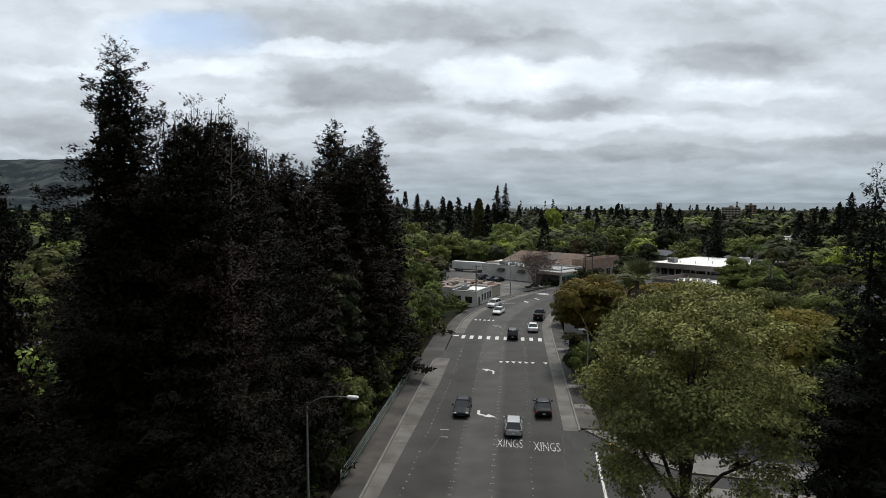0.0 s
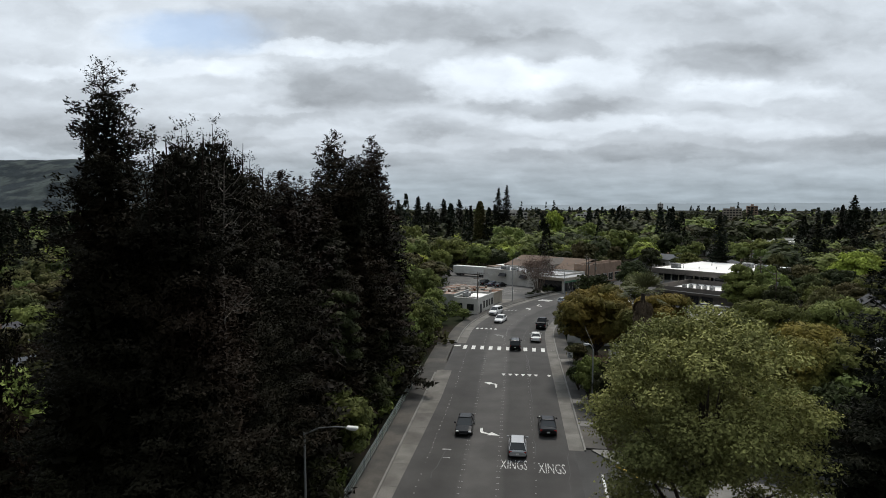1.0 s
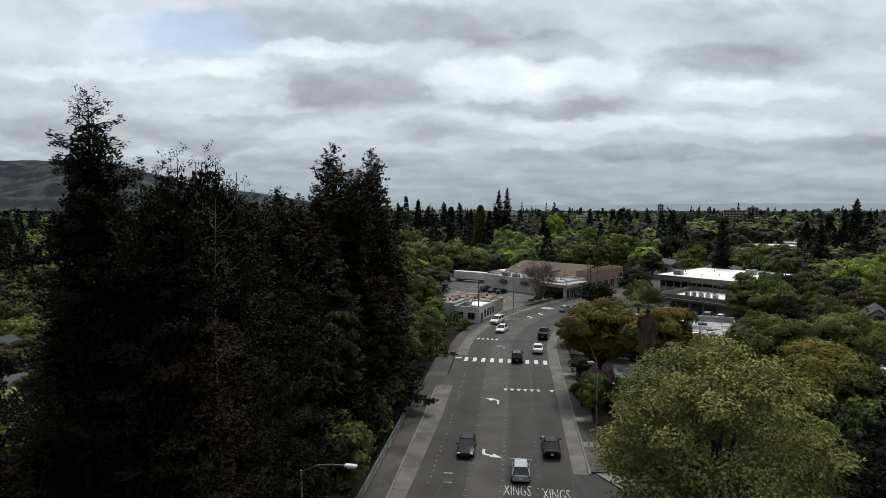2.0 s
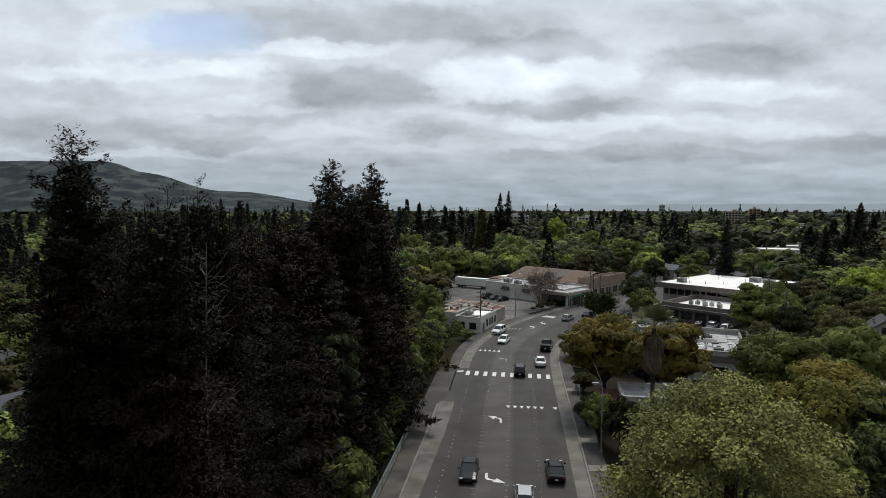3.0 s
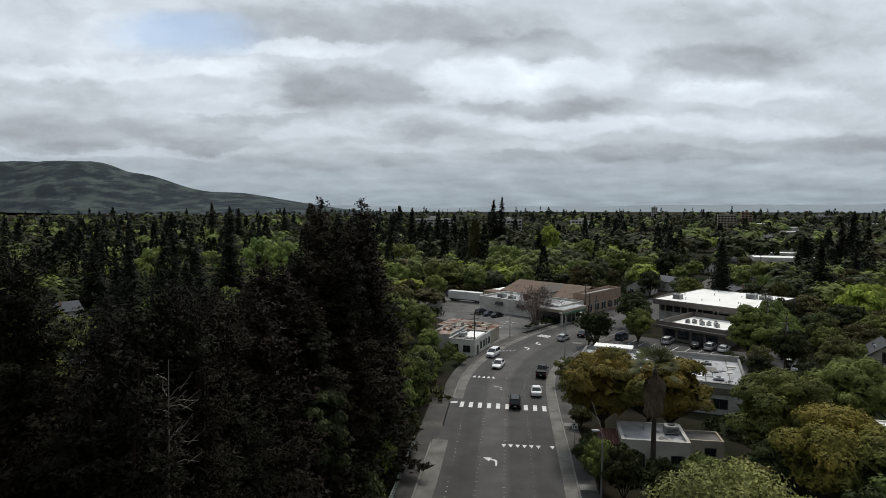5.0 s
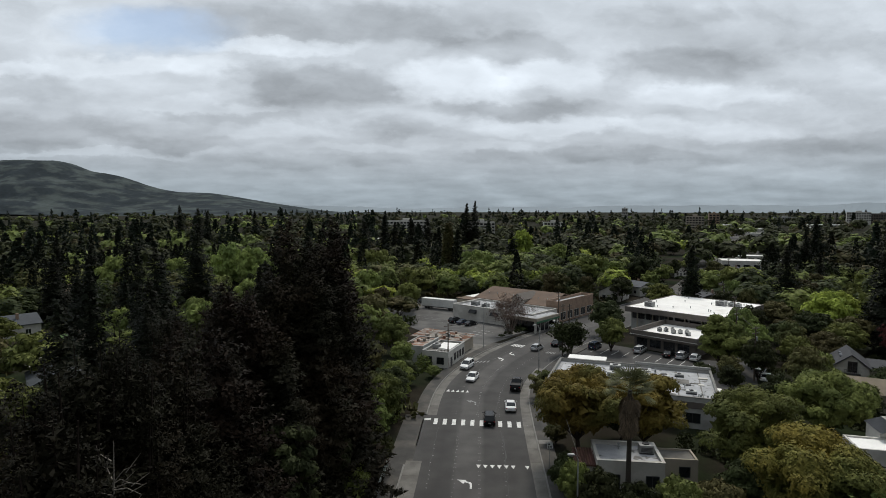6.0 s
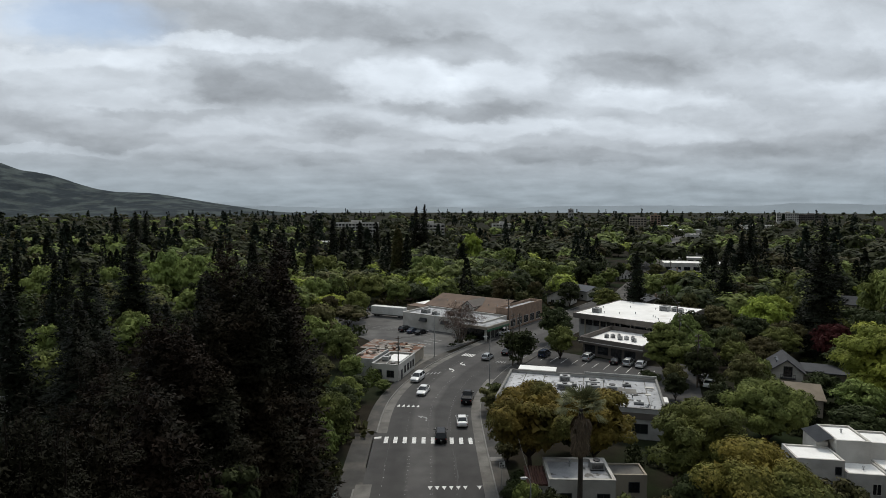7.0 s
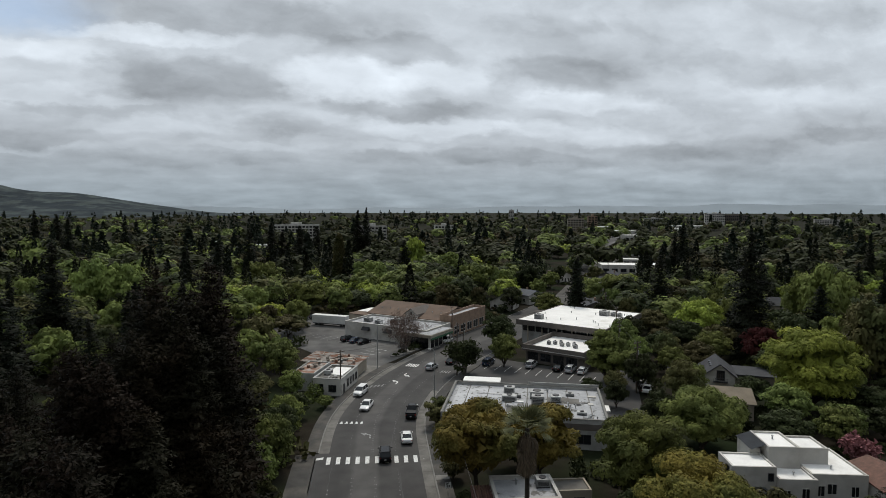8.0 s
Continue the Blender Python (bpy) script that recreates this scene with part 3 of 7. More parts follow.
widen = lambda s: -0.55 * max(0.0, min(1.0, (s_at(75) - s) / 30))
lane_dots("row of worn raised markers between lanes", -6.45, 30, 92, 1.2, M["worn"], shift=widen)
lane_dots("row of worn raised markers beside the turn lane", -3.2, 30, 96, 1.15, M["faint"], 0.1)
lane_dots("row of worn raised markers beside the turn lane", 0.05, 30, 96, 1.15, M["faint"], 0.1)
lane_dots("row of worn raised markers between lanes", 3.35, 30, 96, 1.2, M["faint"])
lane_dots("row of worn raised markers between lanes", -4.0, 105, 160, 1.2, M["faint"])
lane_dots("row of worn raised markers beside the turn lane", -0.4, 104, 135, 0.9, M["faint"], 0.1)
lane_dots("row of worn raised markers between lanes", 3.2, 104, 170, 1.2, M["faint"])


def crack(y0, y1, d0, d1, w, seed):
    """A tar-filled crack wandering along the street."""
    rnd = random.Random(seed)
    n = max(3, int(abs(y1 - y0) / 1.2))
    pts = []
    for i in range(n + 1):
        d = d0 + (d1 - d0) * i / n + rnd.uniform(-0.12, 0.12)
        pts.append((s_at(y0 + (y1 - y0) * i / n), d, w * rnd.uniform(0.5, 1.2)))
    verts, faces = [], []
    for s, d, ww in pts:
        a, b = on_street(s, d - ww / 2, 0.003), on_street(s, d + ww / 2, 0.003)
        verts += [tuple(a), tuple(b)]
    faces = [(2 * i, 2 * i + 1, 2 * i + 3, 2 * i + 2) for i in range(n)]
    tagged(new("road_crack", mesh_from("road_crack", verts, faces, M["wire"])), "dark tar-filled crack in the asphalt", "road crack", kind="structure")


crack(48, 59, 6.1, 6.7, 0.06, 1)
crack(52, 58, -6.0, -5.3, 0.10, 2)
crack(58, 96, 3.6, 3.55, 0.05, 3)
crack(84, 103, -6.6, -6.4, 0.06, 4)
crack(88, 98, 3.7, 3.3, 0.08, 5)
crack(105, 122, 2.6, 3.6, 0.07, 6)
crack(110, 111, -7.0, -5.0, 0.06, 7)
crack(126, 140, -5.4, -5.9, 0.05, 8)


# ---- hills and distance ----
def hills():
    nx, ny = 176, 44
    verts = []
    for j in range(ny):
        y = 2480 + j * 42
        for i in range(nx):
            x = -3500 + i * 20
            crest = 237 * math.exp(-((x + 3116) / 669) ** 2) + 181 * math.exp(-((x + 2432) / 480) ** 2) + 86 * math.exp(-((x + 2173) / 225) ** 2) + 30 * math.exp(-((x + 1984) / 94) ** 2) + 163 * math.exp(-((x + 1817) / 308) ** 2) + 112 * math.exp(-((x + 1262) / 530) ** 2) + 11 * math.exp(-((x + 813) / 481) ** 2)
            prof = math.exp(-((y - 3450) / 480) ** 2)
            spur = 0.22 * math.exp(-((y - 2900) / 200) ** 2) * (0.6 + 0.4 * math.sin(x * 0.006))
            n = noise.fractal(Vector((x * 0.0028, y * 0.0028, 3)), 0.9, 2.1, 5)
            front = 88 * math.exp(-((x + 1900) / 420) ** 2) * math.exp(-((y - 2680) / 150) ** 2)
            verts.append((x, y, -4 + max(crest * (prof * (1 + 0.05 * n) + spur * (1 + 0.5 * n)) + 5 * n * prof, front * (1 + 0.3 * n))))
    faces = [(j * nx + i, j * nx + i + 1, (j + 1) * nx + i + 1, (j + 1) * nx + i) for j in range(ny - 1) for i in range(nx - 1)]
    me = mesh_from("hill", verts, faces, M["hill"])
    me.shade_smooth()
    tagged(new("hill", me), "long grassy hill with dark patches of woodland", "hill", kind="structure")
    verts, faces = [], []
    n = 220
    for i in range(n + 1):
        az = radians(-42 + 104 * i / n)
        h = 44 + 22 * noise.fractal(Vector((i * 0.06, 1.5, 0)), 0.9, 2.0, 4) + 30 * math.exp(-((math.degrees(az) - 44) / 9) ** 2)
        for r, z in ((4400, -1), (4640, h), (4800, -1)):
            verts.append((r * math.sin(az), r * math.cos(az), z))
    faces = [(3 * i + k, 3 * i + k + 3, 3 * i + k + 4, 3 * i + k + 1) for i in range(n) for k in range(2)]
    tagged(new("far_ridge", mesh_from("far_ridge", verts, faces, M["ridge"])), "low ridge on the horizon, blue-grey from haze in its colour", "hill", kind="structure")


hills()


# ---- trees ----
def leaf_blades(rng, centres, size, up=0.35, stretch=1.5, along=None, facing=None, loose=0.4):
    """Pointed leaf blades at the centres; along: the way that each points, about; facing: the way that each is turned, about.
    Returns vertex rows (3 a blade)."""
    n = len(centres)
    nrm = rng.normal(size=(n, 3)) * (1.0 if facing is None else 0.32) + np.array((0, 0, up * 2))
    if facing is not None:
        nrm = nrm + facing
    nrm /= np.linalg.norm(nrm, axis=1)[:, None] + 1e-6
    a = rng.normal(size=(n, 3)) if along is None else along + loose * rng.normal(size=(n, 3))
    if along is None:
        a = a - (a * nrm).sum(axis=1)[:, None] * nrm
    a /= np.linalg.norm(a, axis=1)[:, None] + 1e-6
    b = np.cross(nrm, a)
    b /= np.linalg.norm(b, axis=1)[:, None] + 1e-6
    s = size * rng.uniform(0.6, 1.35, size=(n, 1))
    q = np.stack((centres - a * s * stretch * 0.45 - b * s * 0.55, centres - a * s * stretch * 0.35 + b * s * 0.55, centres + a * s * stretch * 0.65), axis=1)
    return q.reshape(-1, 3)


def leaf_mesh(name, verts, mat):
    n = len(verts) // 3
    me = bpy.data.meshes.new(name)
    me.vertices.add(3 * n)
    me.vertices.foreach_set("co", verts.astype(np.float32).ravel())
    me.loops.add(3 * n)
    me.loops.foreach_set("vertex_index", np.arange(3 * n, dtype=np.int32))
    me.polygons.add(n)
    me.polygons.foreach_set("loop_start", np.arange(0, 3 * n, 3, dtype=np.int32))
    me.update(calc_edges=True)
    me.materials.append(mat)
    return me


def broadleaf_points(rng, r, z0, z1, clumps, leaves, shape=0.8, loose=0.0, puff=(0.19, 0.31), power=2.0):
    """Leaf places and their outward ways, on the upper shells of many clumps in an uneven crown of radius r between the heights z0 and z1.
    loose: 1 scatters the leaves through the clumps instead; puff: the clumps' radii against the crown's; power: above 2 the crown is squarer."""
    out, ways, cen = [], [], []
    h = (z1 - z0) / 2
    for k in range(clumps):
        d = rng.normal(size=3)
        d /= np.linalg.norm(d)
        if d[2] < -0.8:
            d[2] *= -0.5
        d = d * (math.hypot(d[0], d[1]) ** power + abs(d[2]) ** power) ** (-1 / power)
        f = rng.uniform(0.72, 1.0) if k % 5 else rng.uniform(0.3, 0.7)
        cr = r * rng.uniform(*puff)
        swell = 1 + 0.13 * math.sin(3 * math.atan2(d[1], d[0]) + clumps) + 0.08 * math.sin(5 * d[2] + k % 3)
        c = np.array((d[0] * (r - cr * 0.7) * f * swell, d[1] * (r - cr * 0.7) * f * swell, z0 + h + d[2] * max(0.3, h - cr * 0.55) * f * 1.05 * shape))
        cen.append((c, cr))
        m = int(leaves / clumps * (cr / (r * sum(puff) / 2)) ** 2)
        p = rng.normal(size=(m, 3))
        p /= np.linalg.norm(p, axis=1)[:, None]
        p[:, 2] = np.where(p[:, 2] < -0.1, -p[:, 2] * 0.9, p[:, 2])
        ways.append(p * (1 - 0.6 * loose))
        deep = (0.80 + 0.26 * rng.random(size=(m, 1))) * (1 - loose) + loose * rng.random(size=(m, 1)) ** 0.4
        p = p * cr * deep * (1 + 0.22 * np.sin(p[:, :1] * 7 + k) * np.cos(p[:, 1:2] * 8 + 2 * k))
        p[:, 2] *= 0.74
        out.append(c + p)
    return np.concatenate(out), np.concatenate(ways), cen


def heart(rng, r, z0, z1, count):
    """Leaf places deep inside a crown."""
    p = rng.normal(size=(count, 3))
    p /= np.linalg.norm(p, axis=1)[:, None]
    p *= rng.random(size=(count, 1)) ** 0.4 * np.array((r * 0.68, r * 0.68, (z1 - z0) * 0.32))
    return p + np.array((0, 0, z0 + (z1 - z0) * 0.46))


def limbs(bm, rng, z0, top, cen, r0, most):
    """A trunk that forks into limbs for the clumps, most of them at the most."""
    fork = Vector((rng.uniform(-0.3, 0.3), rng.uniform(-0.3, 0.3), z0))
    tube(bm, ((0, 0, -0.3), (fork.x * 0.3, fork.y * 0.3, z0 * 0.5), fork), (r0 * 1.25, r0 * 0.95, r0 * 0.8), 7)
    for c, cr in cen[:most]:
        e = Vector(c)
        mid = fork.lerp(e, 0.5) + Vector((0, 0, 0.08 * (e - fork).length))
        tube(bm, (fork - Vector((0, 0, 0.3)), mid, e), (r0 * 0.45, r0 * 0.25, r0 * 0.07), 4)


def broadleaf(label, kind, r, height, seed, bark="bark", clear=0.28, clumps=22, leaves=2600, leaf=0.5, group="", shape=0.85, trunk=None, most=60, loose=0.0, puff=(0.19, 0.31), inner=0.035, power=2.0):
    rng = np.random.default_rng(seed)
    ob = thing("tree", (0, 0, 0), label, "tree", group)
    z0 = height * clear
    pts, ways, cen = broadleaf_points(rng, r, z0 * 0.85, height, clumps, leaves, shape, loose, puff, power)
    bm = bmesh.new()
    limbs(bm, rng, z0, height, cen[::-1], trunk or max(0.16, r * 0.055), most)
    part("trunk", bm, M[bark], ob)
    quads = [leaf_blades(rng, pts, leaf, 0.12, 1.5, None, ways * 1.25)]
    if inner:
        quads.append(leaf_blades(rng, heart(rng, r, z0 * 0.85, height, int(leaves * inner) + 30), max(leaf * 1.6, r * 0.16), 0.2, 1.2))
    part("crown", leaf_mesh("crown", np.concatenate(quads), M[kind]), None, ob)
    return ob


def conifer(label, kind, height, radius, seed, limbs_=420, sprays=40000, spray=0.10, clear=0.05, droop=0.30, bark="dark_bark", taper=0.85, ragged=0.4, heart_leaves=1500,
            stems=1, lift=0.0, tuft=0.30, open_from=0.7, fine_from=0.35, stretch=2.6, group=""):
    """A tall conifer: straight trunk and drooping limbs, each limb feathered by side shoots that carry tufts of needle sprays.
    stems: leaders at the top; lift: how far the limb tips turn up; open_from: the height above which the heart thins out;
    fine_from: the height above which the sprays are small; tuft: the thickness of the foliage round a shoot, in metres."""
    rng = np.random.default_rng(seed)
    ob = thing("conifer_tree", (0, 0, 0), label, "tree", group)
    bm = bmesh.new()
    tr = max(0.2, height * 0.013)
    tube(bm, [(0.12 * math.sin(k), 0.12 * math.cos(k * 1.7), height * 0.985 * k / 6 - (0.4 if k == 0 else 0)) for k in range(7)], [tr * (1 - 0.97 * k / 6) for k in range(7)], 8)
    leader = [(0.0, 0.0, 1.0)]
    for k in range(stems - 1):
        a = 2.4 * k + rng.uniform(0, 0.8)
        q = radius * rng.uniform(0.16, 0.42)
        leader.append((q * math.cos(a), q * math.sin(a), rng.uniform(0.90, 0.985)))
        tube(bm, ((0, 0, height * 0.70), (leader[-1][0] * 0.8, leader[-1][1] * 0.8, height * 0.80), (leader[-1][0], leader[-1][1], height * leader[-1][2])), (tr * 0.4, tr * 0.3, 0.02), 5)
    n = limbs_
    which = rng.integers(0, len(leader), size=n)
    f = clear + (1 - clear) * ((np.arange(n) + rng.random(n)) / n) ** (0.90 if stems < 3 else 0.72)
    which[f < 0.74] = 0
    topf = np.array([l[2] for l in leader])[which]
    f = np.where(which > 0, 0.72 + (f - 0.72) * (topf - 0.72) / 0.28, f)
    g = np.minimum(f / topf, 0.997)                     # height against the leader's own
    prof = np.minimum((1 - g) ** taper, 0.02 + 3.6 * (1 - g)) * (1 + 0.10 * np.sin(g * 47 + seed) + 0.07 * np.sin(g * 101)) * np.where(g < 0.2, 0.8 + g, 1.0)
    prof = prof * np.where(which > 0, 0.62, 1.0)
    az = rng.uniform(0, 2 * math.pi, size=n)
    lobes = rng.uniform(0, 6.28, size=5)
    ln = np.maximum(0.22 if stems < 3 else 0.45, radius * prof * rng.uniform(1 - ragged, 1 + ragged * 0.45, size=n) * (1 + 0.2 * np.sin(2 * az + lobes[(f * 4.99).astype(int)])))
    rise = rng.uniform(0.0, 0.4, size=n) * (0.2 + g) + 1.2 * np.maximum(0, g - 0.9) * 10 * 0.7
    base = np.array([l[:2] for l in leader])[which]
    w = ln * (0.55 + 0.16 * ln) * np.where(f > fine_from, 1.0, 0.45)
    cnt = np.maximum(20 if stems > 2 else 9, (sprays * w / w.sum())).astype(int)
    k = np.repeat(np.arange(n), cnt)
    m = len(k)
    shoots = np.maximum(3, (ln[k] * 2.4)).astype(int)
    sh = (rng.random(m) * shoots).astype(int)
    t = np.minimum(1.0, (sh + 0.75 + 0.25 * np.sin(sh * 5.3 + k)) / shoots)
    hand = np.where((sh + k) % 2 == 0, -1.0, 1.0) * np.where(rng.random(m) < 0.8, 1, -1)
    u = rng.random(m) ** 0.65
    sl = (0.32 * ln[k] * (1.1 - 0.95 * t) * np.minimum(1.0, 0.25 + 2.5 * t) + 0.12) * u
    d = np.stack((np.cos(az), np.sin(az), np.zeros(n)), 1)[k]
    side = np.stack((-d[:, 1], d[:, 0], np.zeros(m)), 1)
    p = d * (t * ln[k] + sl * 0.6)[:, None] + side * (hand * sl)[:, None]
    p[:, :2] += base[k]
    p[:, 2] = height * f[k] + ln[k] * (rise[k] * t - droop * t * t + lift * np.maximum(0, t - 0.6) ** 2 * 4) - 0.30 * sl
    thick = tuft * np.minimum(1.0, 0.35 + 0.25 * ln[k])
    p += rng.normal(size=(m, 3)) * np.stack((thick * 0.55, thick * 0.55, thick * 0.6), 1)
    along = d * 0.8 + side * hand[:, None] * 0.8 + np.array((0, 0, -0.25 + lift * 1.2)) + 0.5 * rng.normal(size=(m, 3))
    size = spray * np.where(f[k] > fine_from, 1.0, 1.6)[:, None] * np.minimum(1.0, 0.55 + 5 * (1 - g[k]))[:, None]
    out = p - np.concatenate((base[k], p[:, 2:]), 1)
    out /= np.linalg.norm(out, axis=1)[:, None] + 0.3
    rows = [leaf_blades(rng, p, size, 0.45, stretch, along, out * 1.1)]
    for i in range(0, n, 4):
        if ln[i] > 0.9:
            o = np.array((base[i, 0], base[i, 1], height * f[i]))
            dd = np.array((math.cos(az[i]), math.sin(az[i]), 0))
            tube(bm, (tuple(o), tuple(o + dd * ln[i] * 0.5 + np.array((0, 0, ln[i] * (rise[i] * 0.5 - droop * 0.25)))), tuple(o + dd * ln[i] * 0.92 + np.array((0, 0, ln[i] * (rise[i] - droop) * 0.92)))), (tr * 0.14, tr * 0.08, 0.012), 3)
    if heart_leaves:
        hf = clear + (0.95 - clear) * rng.random(heart_leaves)
        hf = np.where((hf > open_from) & (rng.random(heart_leaves) < 0.35), hf * 0.7, hf)
        a = rng.uniform(0, 6.283, size=heart_leaves)
        reach = radius * (1 - hf) ** taper
        q = reach * 0.60 * np.sqrt(rng.random(heart_leaves))
        c = np.stack((q * np.cos(a), q * np.sin(a), hf * height - 0.2 * q), 1)
        rows.append(leaf_blades(rng, c, np.minimum(radius * 0.10, 0.05 + reach * 0.07 * (1 + 1.2 * (hf < 0.5)))[:, None], 0.05, 1.8, rng.normal(size=(heart_leaves, 3))))
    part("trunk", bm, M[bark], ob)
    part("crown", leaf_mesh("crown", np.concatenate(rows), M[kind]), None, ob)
    return ob


def place(template, x, y, scale=1.0, turn=None, z=0.0, tall=1.0):
    """A copy of a tree at (x, y), resized."""
    turn = turn if turn is not None else (x * 12.9898 + y * 78.233) % 6.283
    ob = copy_thing(template, Matrix.Translation((x, y, z)) @ Matrix.Rotation(turn, 4, "Z"))
    ob.scale = (scale, scale, scale * tall)
    return ob


def drop_template(ob):
    for o in (*ob.children_recursive, ob):
        bpy.data.objects.remove(o)


# ---- buildings ----
TAKEN = []      # (x, y, radius) of what already stands


def walls(bm, x0, y0, x1, y1, z0, z1, t=0.25):
    box(bm, x0, y0, z0, x1, y0 + t, z1)
    box(bm, x0, y1 - t, z0, x1, y1, z1)
    box(bm, x0, y0 + t, z0, x0 + t, y1 - t, z1)
    box(bm, x1 - t, y0 + t, z0, x1, y1 - t, z1)
    return bm


def flat_block(owner, x0, y0, x1, y1, z0, h, wall, roof, parapet=0.5, cap=None, name=""):
    """Four walls with a flat roof set down behind a parapet."""
    part((name + "wall"), walls(bmesh.new(), x0, y0, x1, y1, z0, h), M[wall], owner)
    part((name + "roof"), boxes((x0 + 0.25, y0 + 0.25, h - parapet - 0.2, x1 - 0.25, y1 - 0.25, h - parapet)), M[roof], owner)
    if cap:
        part("parapet_cap", walls(bmesh.new(), x0 - 0.06, y0 - 0.06, x1 + 0.06, y1 + 0.06, h, h + 0.08, 0.4), M[cap], owner)


def window(owner, face, at, along, z, w, h, frame_mat="stucco_white", bars=1, name="window"):
    """A window in a wall; face: 'y-', 'y+', 'x-' or 'x+', at: the wall's place on that axis."""
    sign = -1 if face[1] == "-" else 1

    def put(bm, a0, z0, a1, z1, d0, d1):
        lo, hi = sorted((at + sign * d0, at + sign * d1))
        if face[0] == "y":
            box(bm, a0, lo, z0, a1, hi, z1)
        else:
            box(bm, lo, a0, z0, hi, a1, z1)
    bm = bmesh.new()
    f = 0.09
    put(bm, along - w / 2 - f, z - f, along + w / 2 + f, z, -0.1, 0.07)
    put(bm, along - w / 2 - f, z + h, along + w / 2 + f, z + h + f, -0.1, 0.05)
    put(bm, along - w / 2 - f, z, along - w / 2, z + h, -0.1, 0.05)
    put(bm, along + w / 2, z, along + w / 2 + f, z + h, -0.1, 0.05)
    for k in range(bars):
        a = along - w / 2 + w * (k + 1) / (bars + 1)
        put(bm, a - 0.03, z, a + 0.03, z + h, -0.05, 0.035)
    win = part(name, bm, M[frame_mat], owner)
    bm = bmesh.new()
    put(bm, along - w / 2, z, along + w / 2, z + h, -0.05, 0.015)
    part("pane", bm, M["glass"], win)
    return win


def door(owner, face, at, along, w=1.0, h=2.1, mat="dark_trim"):
    sign = -1 if face[1] == "-" else 1
    lo, hi = sorted((at, at + sign * 0.06))
    bm = bmesh.new()
    if face[0] == "y":
        box(bm, along - w / 2, lo, 0, along + w / 2, hi, h)
    else:
        box(bm, lo, along - w / 2, 0, hi, along + w / 2, h)
    part("door", bm, M[mat], owner)


def roof_unit(x, y, z, w, d, h, turn, label="grey rooftop air-conditioning unit"):
    """A boxy air handler with a fan ring, louvres and feet."""
    ob = thing("roof_unit", (x, y, z), label, "air conditioner", "rooftop units", turn=turn)
    part("casing", bevelled(boxes((-w / 2, -d / 2, 0.15, w / 2, d / 2, h)), 0.04), M["hvac"], ob)
    for e in (-d / 2, d / 2 - 0.12):
        part("foot", boxes((-w / 2, e, 0, w / 2, e + 0.12, 0.149)), M["dark_trim"], ob)
    bm = bmesh.new()
    tube(bm, ((0, 0, h), (0, 0, h + 0.12)), min(w, d) * 0.33, 12)
    part("fan_guard", bm, M["dark_trim"], ob)
    bm = bmesh.new()
    for k in range(4):
        box(bm, -w * 0.4, -d / 2 - 0.03, 0.3 + k * (h - 0.5) / 4, w * 0.4, -d / 2 - 0.002, 0.3 + (k + 0.55) * (h - 0.5) / 4)
    part("louvre", bm, M["dark_trim"], ob)


def pipe_vent(x, y, z, h=0.5):
    ob = thing("roof_vent", (x, y, z), "small metal roof vent", "vent", "roof vents")
    bm = tube(bmesh.new(), ((0, 0, 0), (0, 0, h)), 0.09, 8)
    part("pipe", bm, M["steel"], ob)
    part("cowl", tube(bmesh.new(), ((0, 0, h), (0, 0, h + 0.08), (0, 0, h + 0.16)), (0.17, 0.17, 0.05), 8), M["steel"], ob)


def frame_at(origin, a):
    """The turn of a building whose long side runs along a, and its local-to-world matrix."""
    turn = math.atan2(a[1], a[0])
    return turn, Matrix.Translation((*origin, 0)) @ Matrix.Rotation(turn, 4, "Z")


